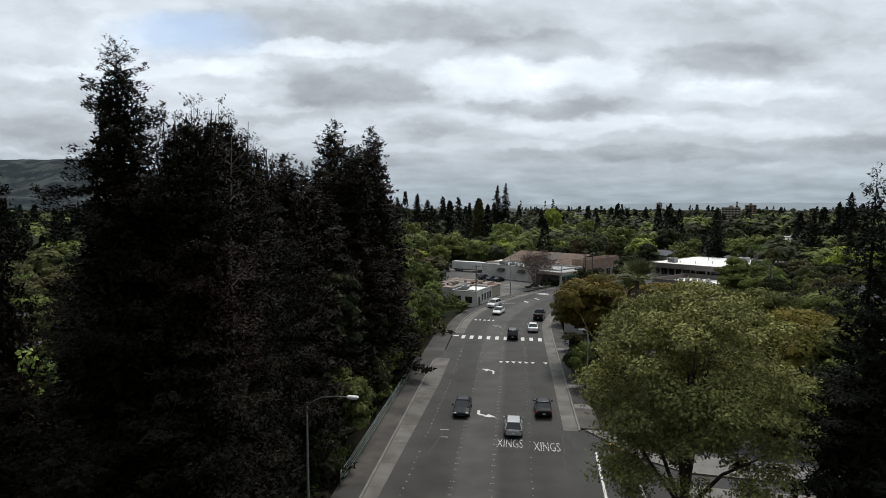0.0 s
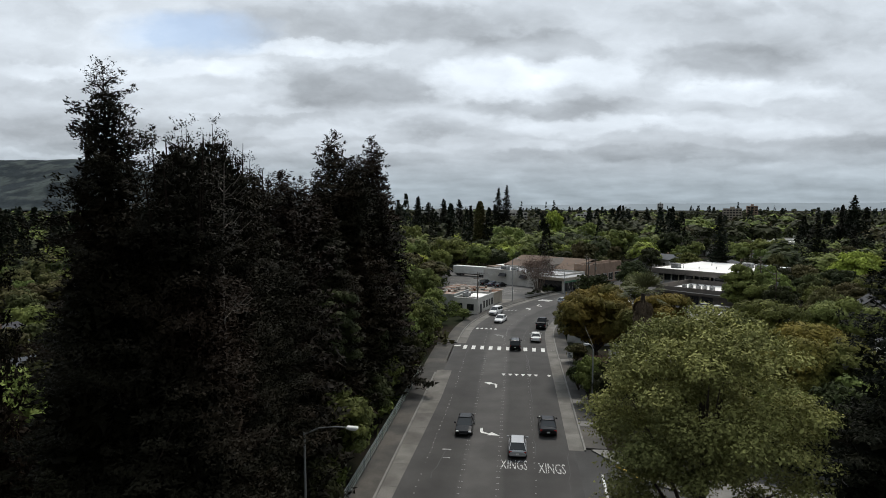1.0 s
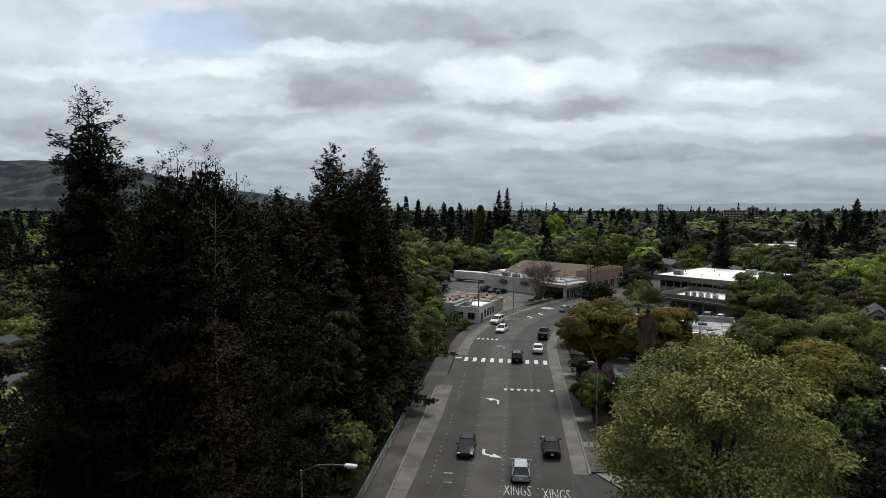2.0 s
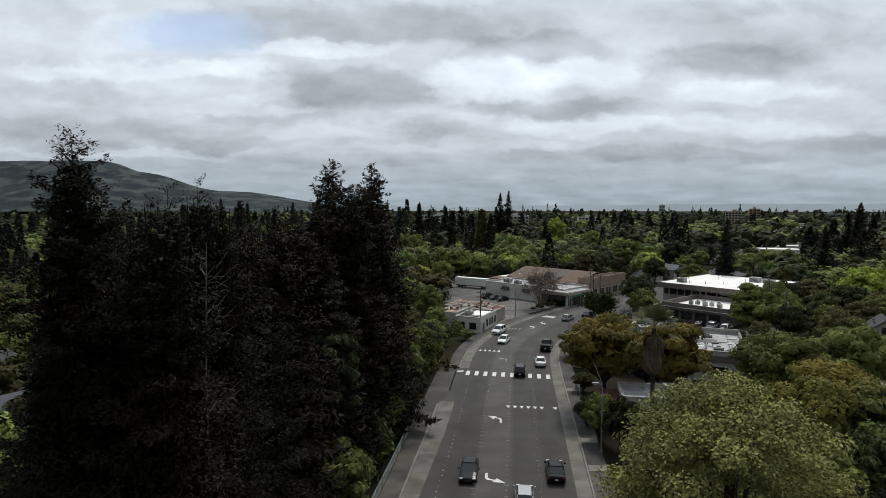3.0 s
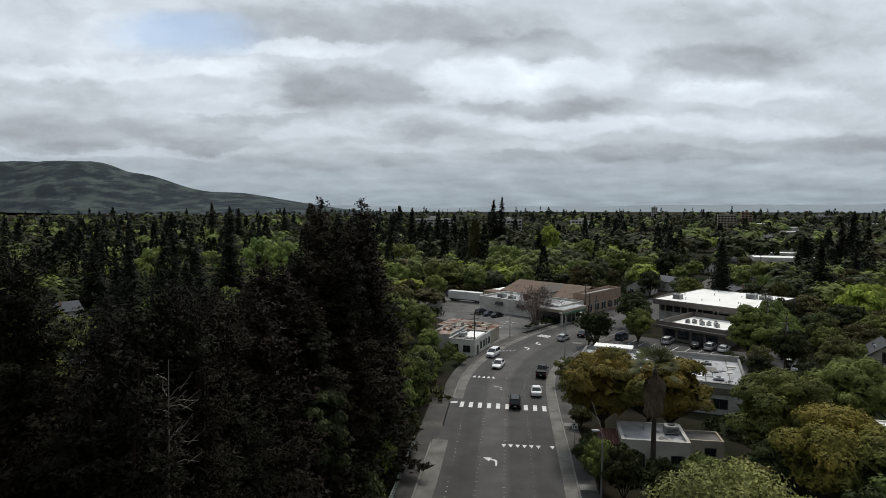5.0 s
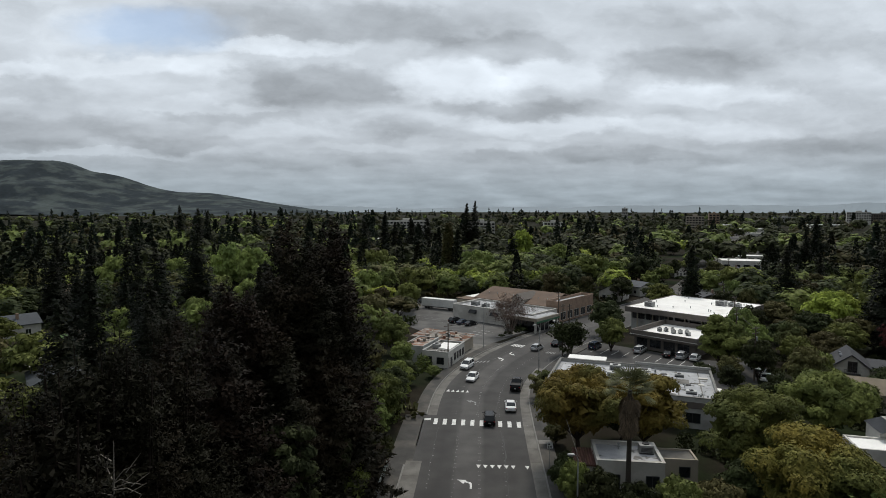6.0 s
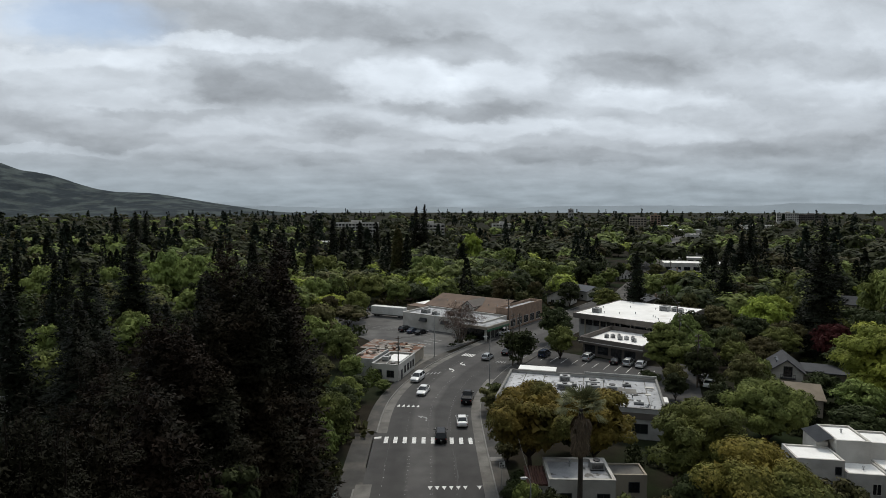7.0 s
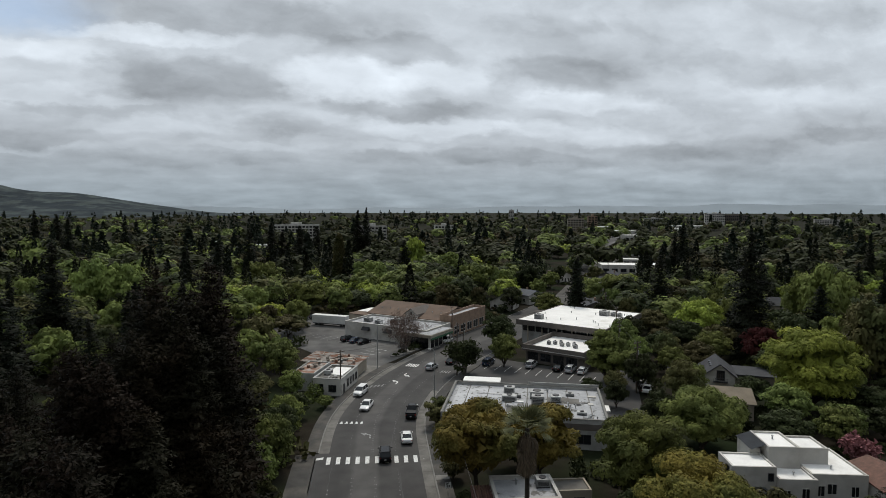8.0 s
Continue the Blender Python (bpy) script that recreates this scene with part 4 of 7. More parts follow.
def low_shop():
    """Flat-roofed grey building with a cluttered roof; origin at the corner by the street, nearest the crosswalk."""
    turn, m = frame_at((21.4, 105.9), (0.923, -0.384))
    ob = thing("shop_building", (21.4, 105.9, 0), "low flat-roofed grey commercial building with a cluttered pale roof", "building", turn=turn)
    W, D, H = 26.9, 17.6, 4.9
    flat_block(ob, 0, 0, W, D, 0, H, "stucco_grey", "grey_roof", 0.55, "kerb")
    part("band", boxes((0.0, -0.12, 3.2, W, -0.004, 4.2)), M["siding"], ob, "taupe fascia band")
    part("parapet", boxes((W * 0.52, D - 0.02, H, W, D + 0.25, H + 0.45)), M["stucco_grey"], ob)
    part("annex", boxes((W + 0.01, 0.5, 0, W + 3.6, 4.5, 3.0)), M["stucco_white"], ob)
    part("annex_roof", boxes((W + 0.01, 0.4, 3.0, W + 3.8, 4.6, 3.18)), M["pale_roof"], ob)
    part("hood", boxes((W + 0.01, 11.0, 2.6, W + 1.5, 14.0, 2.8)), M["white_roof"], ob, "white door hood")
    for k in range(5):
        window(ob, "y-", 0, 3.0 + k * 5.0, 1.0, 2.2, 1.4, "dark_trim")
    for k in range(3):
        window(ob, "x-", 0, 3.0 + k * 5.2, 0.5, 3.2, 2.2, "dark_trim", 2)
    door(ob, "x-", 0, 5.6)
    # patches of newer membrane
    z = H - 0.55
    for x0, y0, x1, y1 in ((1.0, 2.0, 9.4, 15.8), (17.5, 9.0, 23.0, 12.0), (10.5, 3.0, 16.0, 6.2)):
        part("roof_patch", boxes((x0, y0, z, x1, y1, z + 0.02)), M["pale_roof"] if x0 < 2 else M["concrete"], ob)
    for x, y, w, d, h in ((10.6, 13.6, 1.9, 1.5, 1.2), (15.6, 11.6, 2.4, 2.2, 1.3), (15.8, 8.2, 2.2, 1.7, 1.5), (10.8, 9.2, 2.6, 1.4, 1.0), (18.9, 10.0, 1.8, 1.8, 1.1), (23.0, 4.0, 1.6, 1.0, 0.5), (12.0, 11.2, 1.6, 1.0, 0.6), (21.5, 13.6, 1.5, 1.0, 0.5)):
        p = m @ Vector((x, y, 0))
        roof_unit(p.x, p.y, z + 0.02, w, d, h, turn)
    r2 = random.Random(9)
    for k in range(22):
        p = m @ Vector((r2.uniform(9, 26), r2.uniform(1, 16.5), 0))
        pipe_vent(p.x, p.y, z, r2.uniform(0.25, 0.6))
    for k in range(9):
        a = Vector((r2.uniform(9, 24), r2.uniform(2, 15), z + 0.12))
        b = a + Vector((r2.uniform(-6, 4), 0, 0))
        part("conduit", tube(bmesh.new(), (a, b, b + Vector((0, r2.uniform(-3, 3), 0))), 0.06, 5), M["steel"], ob)
    for k in range(7):
        x = 3.0 + k * 3.6
        part("roof_seam", boxes((x, 0.3, z + 0.021, x + 0.18, D - 0.3, z + 0.03)), M["concrete"], ob)
    for k in range(26):
        x, y = r2.uniform(9, 25), r2.uniform(1, 16)
        part("roof_patch", boxes((x, y, z + 0.022, x + r2.uniform(0.4, 1.6), y + r2.uniform(0.3, 0.9), z + r2.uniform(0.05, 0.2))), M[r2.choice(("white_roof", "concrete", "stucco_white", "dark_trim"))], ob)
    # flat white canopy behind the roof, over the parking side
    p = m @ Vector((3.0, D + 1.8, 0))
    can = thing("carport", (p.x, p.y, 0), "flat white carport canopy behind the shop", "carport", turn=turn)
    part("roof", boxes((-1.6, -1.5, 4.75, 5.6, 1.5, 5.0)), M["white_roof"], can)
    for x in (-1.4, 5.4):
        for y in (-1.3, 1.3):
            part("post", boxes((x - 0.06, y - 0.06, 0, x + 0.06, y + 0.06, 4.75)), M["steel"], can)
    p = m @ Vector((10.0, D + 1.2, 0))
    enc = thing("enclosure", (p.x, p.y, 0), "low walled service enclosure behind the shop", "enclosure", turn=turn)
    part("wall", walls(bmesh.new(), 0, 0, 9.5, 4.2, 0, 1.9, 0.18), M["stucco_tan"], enc)
    part("slab", boxes((0.18, 0.18, 0, 9.3, 4.0, 0.6)), M["concrete"], enc)


low_shop()


def offices():
    """Two-storey office block with a white roof and a lower wing in front."""
    a, b = Vector((0.66, -0.751, 0)), Vector((0.751, 0.66, 0))
    o = a * -89.0 + b * 138.5
    turn, m = frame_at((o.x, o.y), (a.x, a.y))
    ob = thing("office_building", (o.x, o.y, 0), "two-storey taupe office block with a broad white flat roof", "building", turn=turn)
    part("wall", walls(bmesh.new(), 0.8, 19.2, 25.2, 46.8, 0, 5.5), M["stucco_grey"], ob)
    part("roof", boxes((0, 17.5, 6.5, 25.8, 47.5, 6.8)), M["white_roof"], ob)
    part("fascia", walls(bmesh.new(), -0.15, 17.35, 25.95, 47.65, 5.5, 6.92, 0.3), M["siding"], ob)
    part("soffit", boxes((0.15, 17.65, 5.5, 25.65, 47.35, 5.62)), M["siding"], ob)
    part("wing_wall", walls(bmesh.new(), 11.5, 1.0, 26.5, 19.19, 0, 3.0), M["siding"], ob)
    part("wing_fascia", walls(bmesh.new(), 11.0, 0.0, 27.2, 18.2, 3.0, 4.6, 0.3), M["siding"], ob)
    part("wing_roof", boxes((11.3, 0.3, 3.1, 26.9, 17.9, 3.4)), M["white_roof"], ob)
    part("ledge", boxes((10.9, -0.25, 3.5, 27.3, -0.003, 3.62)), M["stucco_white"], ob)
    for k in range(6):
        window(ob, "y-", 19.2, 3.0 + k * 4.0, 3.7, 3.4, 1.6, "dark_trim", 2)
    for k in range(5):
        part("column", boxes((2.8 + 4.4 * k, 18.5, 0.0, 3.1 + 4.4 * k, 18.8, 5.5)), M["stucco_tan"], ob)
    for k in range(4):
        window(ob, "y-", 1.0, 13.5 + k * 3.4, 0.8, 2.6, 1.8, "dark_trim", 1)
        window(ob, "x+", 25.2, 22.5 + k * 6.0, 3.5, 3.0, 1.5, "dark_trim", 1)
        window(ob, "x+", 25.2, 22.5 + k * 6.0, 0.9, 3.0, 1.6, "dark_trim", 1)
        window(ob, "x-", 0.8, 22.5 + k * 6.0, 3.5, 3.0, 1.5, "dark_trim", 1)
    r2 = random.Random(4)
    for x, y, w, d, h in ((4.5, 22.5, 2.2, 1.8, 1.3), (18.0, 38.0, 2.6, 2.0, 1.4), (20.6, 38.6, 1.5, 1.5, 1.1), (22.4, 38.4, 1.3, 1.3, 1.0)):
        p = m @ Vector((x, y, 0))
        roof_unit(p.x, p.y, 6.8, w, d, h, turn)
    for k in range(14):
        p = m @ Vector((r2.uniform(1, 25), r2.uniform(20, 46), 0))
        pipe_vent(p.x, p.y, 6.8, 0.45)
    for k in range(7):
        p = m @ Vector((14.5 + k * 1.2, 8 + (k % 3) * 1.0, 0))
        roof_unit(p.x, p.y, 3.4, 0.9, 0.8, 0.9, turn + k)


offices()


def shop_row():
    """White flat-roofed corner shop with a canopy, and the brown-roofed hall behind it."""
    a, b = Vector((0.72, -0.694, 0)), Vector((0.694, 0.72, 0))
    o = a * -124.5 + b * 146.0
    turn, m = frame_at((o.x, o.y), (a.x, a.y))
    ob = thing("shop_building", (o.x, o.y, 0), "white flat-roofed corner shop with dark awnings and a canopy", "building", turn=turn)
    flat_block(ob, 0, 0, 29.0, 13.4, 0, 4.4, "stucco_white", "grey_roof", 0.45, "stucco_white")
    part("canopy", boxes((21.5, -3.2, 3.2, 32.4, 9.0, 4.0)), M["stucco_tan"], ob, "broad flat entrance canopy")
    part("canopy_roof", boxes((21.8, -2.9, 4.0, 32.1, 8.7, 4.06)), M["grey_roof"], ob)
    part("green_fascia", boxes((32.41, -3.0, 2.7, 32.52, 8.8, 3.19)), M["green_sign"], ob)
    part("shop_front", boxes((22.6, -1.6, 0.0, 31.0, -0.01, 3.2)), M["glass"], ob)
    part("shop_front", boxes((29.02, 0.02, 0.0, 31.0, 8.0, 3.2)), M["glass"], ob)
    for k in range(5):
        part("mullion", boxes((31.01, -1.4 + k * 2.2, 0, 31.1, -1.2 + k * 2.2, 3.2)), M["stucco_white"], ob)
    for x, y in ((22.0, -2.8), (31.8, -2.8), (31.8, 8.4)):
        part("column", boxes((x - 0.25, y - 0.25, 0, x + 0.25, y + 0.25, 3.2)), M["stucco_white"], ob)
    for x in (8.0, 16.0):
        bm = bmesh.new()
        v = [bm.verts.new(p) for p in ((x - 1.3, -0.02, 3.4), (x + 1.3, -0.02, 3.4), (x + 1.3, -1.0, 2.5), (x - 1.3, -1.0, 2.5), (x - 1.3, -0.02, 2.4), (x + 1.3, -0.02, 2.4))]
        for f in ((0, 3, 2, 1), (0, 4, 3), (1, 2, 5), (3, 4, 5, 2), (0, 1, 5, 4)):
            bm.faces.new([v[i] for i in f])
        part("awning", bm, M["awning"], ob, "small black canvas awning")
    for x, y, w, d, h in ((5, 5, 2.4, 1.8, 1.2), (9.5, 4.2, 2.0, 1.6, 1.0), (13, 8, 2.4, 1.8, 1.1), (17.5, 6, 1.6, 1.4, 1.2)):
        p = m @ Vector((x, y, 0))
        roof_unit(p.x, p.y, 3.95, w, d, h, turn)
    o2 = o + b * 14.5 + a * -3.0
    turn, m = frame_at((o2.x, o2.y), (a.x, a.y))
    hall = thing("shop_hall", (o2.x, o2.y, 0), "long single-storey hall with a low brown shingle roof", "building", turn=turn)
    W, D = 32.0, 21.0
    part("wall", walls(bmesh.new(), 0.6, 0.6, W - 0.6, D - 0.6, 0, 4.6), M["brick"], hall)
    bm = bmesh.new()
    prof = ((-0.2, 4.5), (D / 2, 7.2), (D + 0.2, 4.5), (D + 0.2, 4.25), (D / 2, 6.95), (-0.2, 4.25))
    lo = [bm.verts.new((0, y, z)) for y, z in prof]
    hi = [bm.verts.new((W - 4, y, z)) for y, z in prof]
    bm.faces.new(lo[::-1])
    bm.faces.new(hi)
    for i in range(6):
        bm.faces.new((lo[i], lo[(i + 1) % 6], hi[(i + 1) % 6], hi[i]))
    bmesh.ops.recalc_face_normals(bm, faces=bm.faces[:])
    part("roof", bm, M["brown_roof"], hall)
    part("front", walls(bmesh.new(), W - 4.2, -0.4, W + 0.2, D + 0.4, 0, 6.4), M["brick"], hall, "tan brick street front with parapet")
    part("front_roof", boxes((W - 3.9, -0.1, 5.4, W - 0.1, D + 0.1, 5.6)), M["grey_roof"], hall)
    for k in range(5):
        window(hall, "x+", W + 0.2, 2.2 + k * 4.1, 0.7, 2.8, 2.2, "stucco_white", 1)
    for k in range(8):
        p = m @ Vector((3 + k * 3.2, 4.5, 0))
        pipe_vent(p.x, p.y, 5.5, 0.5)
    # gabled dormer
    dx = 17.5
    bm = bmesh.new()
    for x0, x1, sgn in ((dx - 2.4, dx, 1), (dx, dx + 2.4, -1)):
        z0, z1 = (5.6, 7.4) if sgn == 1 else (7.4, 5.6)
        v = [bm.verts.new(p) for p in ((x0, -0.8, z0), (x1, -0.8, z1), (x1, 9.0, z1), (x0, 9.0, z0), (x0, -0.8, z0 - 0.2), (x1, -0.8, z1 - 0.2), (x1, 9.0, z1 - 0.2), (x0, 9.0, z0 - 0.2))]
        for f in ((0, 1, 2, 3), (4, 7, 6, 5), (0, 4, 5, 1), (2, 6, 7, 3), (0, 3, 7, 4), (1, 5, 6, 2)):
            bm.faces.new([v[i] for i in f])
    part("dormer_roof", bm, M["siding"], hall, "grey dormer roof")
    bm = bmesh.new()
    v = [bm.verts.new(p) for p in ((dx - 2.1, -0.4, 3.9), (dx + 2.1, -0.4, 3.9), (dx + 2.1, -0.4, 5.6), (dx, -0.4, 7.15), (dx - 2.1, -0.4, 5.6))]
    f = bm.faces.new(v)
    r = bmesh.ops.extrude_face_region(bm, geom=[f])
    bmesh.ops.translate(bm, vec=(0, 6.0, 0), verts=[e for e in r["geom"] if isinstance(e, bmesh.types.BMVert)])
    dorm = part("dormer", bm, M["stucco_white"], hall)
    window(hall, "y-", -0.4, dx, 5.2, 0.9, 1.1, "stucco_white", 1)
    # low roofs beside the hall
    p = m @ Vector((-9, 2, 0))
    low = thing("shed", (p.x, p.y, 0), "low shed with a white sheet roof beside the hall", "shed", turn=turn)
    part("wall", walls(bmesh.new(), 0, 0, 8.6, 12, 0, 3.0), M["stucco_tan"], low)
    part("roof", boxes((-0.3, 5, 3.0, 8.7, 12.3, 3.2)), M["white_roof"], low)
    part("roof", boxes((-0.3, -0.3, 3.0, 8.7, 4.99, 3.15)), M["brown_roof"], low)


shop_row()


def corner_store():
    """Small worn pale building by the left kerb, and the rusty sheds behind it."""
    turn, m = frame_at((6.8, 132.9), (0.40, 0.917))
    ob = thing("store_building", (6.8, 132.9, 0), "small worn pale flat-roofed building at the kerb", "building", turn=turn)
    flat_block(ob, 0, 0, 10.8, 6.0, 0, 3.5, "stucco_white", "concrete", 0.35, "stucco_grey")
    for k in range(4):
        window(ob, "y-", 0, 4.2 + k * 1.8, 1.0, 0.9, 1.4, "dark_trim", 0)
    door(ob, "y-", 0, 2.0)
    window(ob, "x-", 0, 1.8, 0.9, 1.5, 1.3, "dark_trim", 1)
    window(ob, "x-", 0, 4.4, 0.3, 1.2, 2.0, "dark_trim", 0)
    part("roof_sheet", boxes((4.0, 1.0, 3.16, 9.8, 4.6, 3.3)), M["white_roof"], ob)
    p = m @ Vector((4.6, 4.4, 0))
    roof_unit(p.x, p.y, 3.16, 1.8, 1.4, 1.0, turn)
    p = m @ Vector((2.0, 6.6, 0))
    mid = thing("store_annex", (p.x, p.y, 0), "pale rendered annex with patched roof", "building", turn=turn)
    flat_block(mid, 0, 0, 9.5, 5.0, 0, 3.9, "stucco_grey", "rust", 0.2)
    p = m @ Vector((11.6, 1.0, 0))
    shed = thing("shed", (p.x, p.y, 0), "long shed with rusty corrugated roof sheets", "shed", turn=turn)
    part("wall", walls(bmesh.new(), 0, 0.2, 9.4, 12.4, 0, 2.9), M["stucco_tan"], shed)
    for k in range(12):
        bm = bmesh.new()
        for j in range(5):
            x = k * 0.8 + j * 0.16
            v = [bm.verts.new(q) for q in ((x, -0.3, 3.0), (x + 0.08, -0.3, 3.05), (x + 0.16, -0.3, 3.0), (x + 0.16, 12.9, 3.75), (x + 0.08, 12.9, 3.8), (x, 12.9, 3.75))]
            bm.faces.new((v[0], v[1], v[4], v[5]))
            bm.faces.new((v[1], v[2], v[3], v[4]))
        bmesh.ops.remove_doubles(bm, verts=bm.verts[:], dist=0.001)
        bmesh.ops.solidify(bm, geom=bm.faces[:], thickness=0.02)
        part("roof_sheet", bm, M["rust"], shed)
    r2 = random.Random(12)

    def boards(owner, n, x0, x1, y0, y1, z, slope, mats):
        """Loose boards, sheets and crates lying on a roof."""
        for _ in range(n):
            w, d, h = r2.choice(((2.4, 0.16, 0.08), (1.7, 0.22, 0.06), (0.9, 0.7, 0.35), (1.3, 1.1, 0.05), (0.5, 0.5, 0.5)))
            x, y = r2.uniform(x0, x1), r2.uniform(y0, y1)
            me = mesh_of(bevelled(boxes((-w / 2, -d / 2, 0, w / 2, d / 2, h)), 0.01), "board", M[r2.choice(mats)])
            b = part("board", me, None, owner)
            b.matrix_basis = Matrix.Translation((x, y, z + slope * y + 0.03)) @ Matrix.Rotation(r2.uniform(-0.8, 0.8), 4, "Z")

    boards(shed, 30, 0.8, 8.6, 1.0, 11.6, 3.07, 0.057, ("wood", "dead", "stucco_tan", "concrete", "rust"))
    boards(ob, 12, 0.8, 9.8, 0.9, 5.2, 3.15, 0.0, ("dead", "dark_trim", "concrete", "hvac"))
    boards(mid, 9, 0.8, 8.6, 0.8, 4.2, 3.72, 0.0, ("wood", "rust", "dead"))
    # the bare lot between the store and the shed
    bm = prism(bmesh.new(), [tuple((m @ Vector((x, y, 0)))[:2]) for x, y in ((10.9, -1.5), (24.0, -1.5), (24.0, 13.0), (10.9, 0.9))], -0.2, 0.012)
    tagged(part("pavement", bm, M["concrete"]), "cracked pale concrete apron beside the store", "pavement", kind="structure")


corner_store()


def white_house():
    """Modern white cubic house with roof terraces."""
    a = Vector((0.955, -0.296, 0))
    o = Vector((53.5, 77.0, 0))
    turn, m = frame_at((o.x, o.y), (a.x, a.y))
    ob = thing("house", (o.x, o.y, 0), "white cubic stucco house with flat white roofs", "house", turn=turn)
    flat_block(ob, 0, 0, 5.6, 4.6, 0, 5.0, "stucco_white", "white_roof", 0.2, name="front_")
    flat_block(ob, 5.61, -0.8, 10.4, 9.7, 0, 3.8, "stucco_white", "white_roof", 0.22, name="main_")
    flat_block(ob, 10.41, 0.8, 17.5, 9.7, 0, 3.9, "stucco_white", "white_roof", 0.22, name="side_")
    flat_block(ob, 5.9, 3.0, 10.0, 8.8, 3.3, 6.5, "stucco_white", "white_roof", 0.25, name="tower_")
    flat_block(ob, 10.01, 4.4, 14.4, 8.9, 3.3, 5.9, "stucco_white", "white_roof", 0.25, name="stair_")
    bm = bmesh.new()
    v = [bm.verts.new(p) for p in ((5.9, 3.6, 6.52), (5.9, 8.6, 6.52), (3.9, 8.6, 5.8), (3.9, 3.6, 5.8))]
    f = bm.faces.new(v)
    bmesh.ops.solidify(bm, geom=[f], thickness=0.12)
    part("roof_flap", bm, M["slate_roof"], ob)
    part("flap_wall", walls(bmesh.new(), 4.2, 4.61, 5.6, 8.6, 0, 5.6), M["stucco_white"], ob)
    window(ob, "y-", 0, 4.9, 3.2, 0.6, 0.9, "dark_trim", 0)
    window(ob, "y-", 0, 1.2, 1.0, 1.1, 1.4, "stucco_white", 1)
    window(ob, "x-", 0, 1.4, 2.6, 1.0, 1.9, "dark_trim", 0)
    for k, (y, x, w) in enumerate(((-0.8, 6.6, 0.8), (-0.8, 8.9, 0.9), (0.8, 11.6, 0.9), (0.8, 13.0, 1.1), (0.8, 15.9, 0.9))):
        window(ob, "y-", y, x, 1.0 + 0.3 * (k % 2), w, 1.3, "stucco_white", 1)
    trellis = part("trellis", boxes((2.5, -2.6, 2.1, 4.4, -2.5, 2.2)), M["slate_roof"], ob)
    for k in range(12):
        part("slat", boxes((2.6 + k * 0.14, -2.6, 2.2, 2.7 + k * 0.14, -0.02, 2.3)), M["slate_roof"], trellis)
    for x, y, z in ((14.0, 3.0, 3.68), (8.2, 1.0, 3.58), (8.0, 6.5, 6.25)):
        p = m @ Vector((x, y, 0))
        pipe_vent(p.x, p.y, z, 0.4)
    p = m @ Vector((17.9, -1.6, 0))
    wing = thing("house", (p.x, p.y, 0), "low house wing with a red clay tile roof", "house", turn=turn)
    part("wall", walls(bmesh.new(), 0, 0, 6, 8, 0, 3.0), M["stucco_white"], wing)
    gable_roof(wing, -0.3, -0.3, 6.3, 8.3, 3.0, 1.3, "red_tile")


def gable_roof(owner, x0, y0, x1, y1, z, rise, mat, along="y", t=0.18, name="roof"):
    """A pitched roof, its ridge along x or y, as one closed shell."""
    bm = bmesh.new()
    if along == "y":
        xm = (x0 + x1) / 2
        prof = ((x0, z), (xm, z + rise), (x1, z), (x1, z - t), (xm, z + rise - t), (x0, z - t))
        lo, hi = [bm.verts.new((x, y0, q)) for x, q in prof], [bm.verts.new((x, y1, q)) for x, q in prof]
    else:
        ym = (y0 + y1) / 2
        prof = ((y0, z), (ym, z + rise), (y1, z), (y1, z - t), (ym, z + rise - t), (y0, z - t))
        lo, hi = [bm.verts.new((x0, y, q)) for y, q in prof], [bm.verts.new((x1, y, q)) for y, q in prof]
    bm.faces.new(lo[::-1])
    bm.faces.new(hi)
    for i in range(6):
        bm.faces.new((lo[i], lo[(i + 1) % 6], hi[(i + 1) % 6], hi[i]))
    bmesh.ops.recalc_face_normals(bm, faces=bm.faces[:])
    return part(name, bm, M[mat], owner)


def gable_end(owner, x0, x1, y, z, rise, mat, t=0.2):
    bm = bmesh.new()
    f = bm.faces.new([bm.verts.new(p) for p in ((x0, y, z), (x1, y, z), ((x0 + x1) / 2, y, z + rise))])
    r = bmesh.ops.extrude_face_region(bm, geom=[f])
    bmesh.ops.translate(bm, vec=(0, t, 0), verts=[e for e in r["geom"] if isinstance(e, bmesh.types.BMVert)])
    bmesh.ops.recalc_face_normals(bm, faces=bm.faces[:])
    part("gable", bm, M[mat], owner)


white_house()


def cottage(x, y, w, d, h, rise, turn, wall, roof, label, chimney=True):
    ob = thing("house", (x, y, 0), label, "house", "houses among the trees", turn=turn)
    TAKEN.append((x, y, max(w, d) * 0.42))
    part("wall", walls(bmesh.new(), -w / 2, -d / 2, w / 2, d / 2, 0, h), M[wall], ob)
    gable_roof(ob, -w / 2 - 0.4, -d / 2 - 0.4, w / 2 + 0.4, d / 2 + 0.4, h + 0.15, rise, roof)
    for s in (-1, 1):
        gable_end(ob, -w / 2, w / 2, s * (d / 2) - (0.2 if s > 0 else 0), h, rise * 0.95, wall)
    for k in (-1, 1):
        window(ob, "y-", -d / 2, k * w * 0.26, 0.9, 1.2, 1.2)
        window(ob, "x-", -w / 2, k * d * 0.26, 0.9, 1.2, 1.2)
        window(ob, "x+", w / 2, k * d * 0.26, 0.9, 1.2, 1.2)
    door(ob, "y-", -d / 2, 0)
    if chimney:
        part("chimney", boxes((w * 0.18, d * 0.1, h + rise * 0.4, w * 0.18 + 0.6, d * 0.1 + 0.6, h + rise + 0.7)), M["brick"], ob)
    return ob


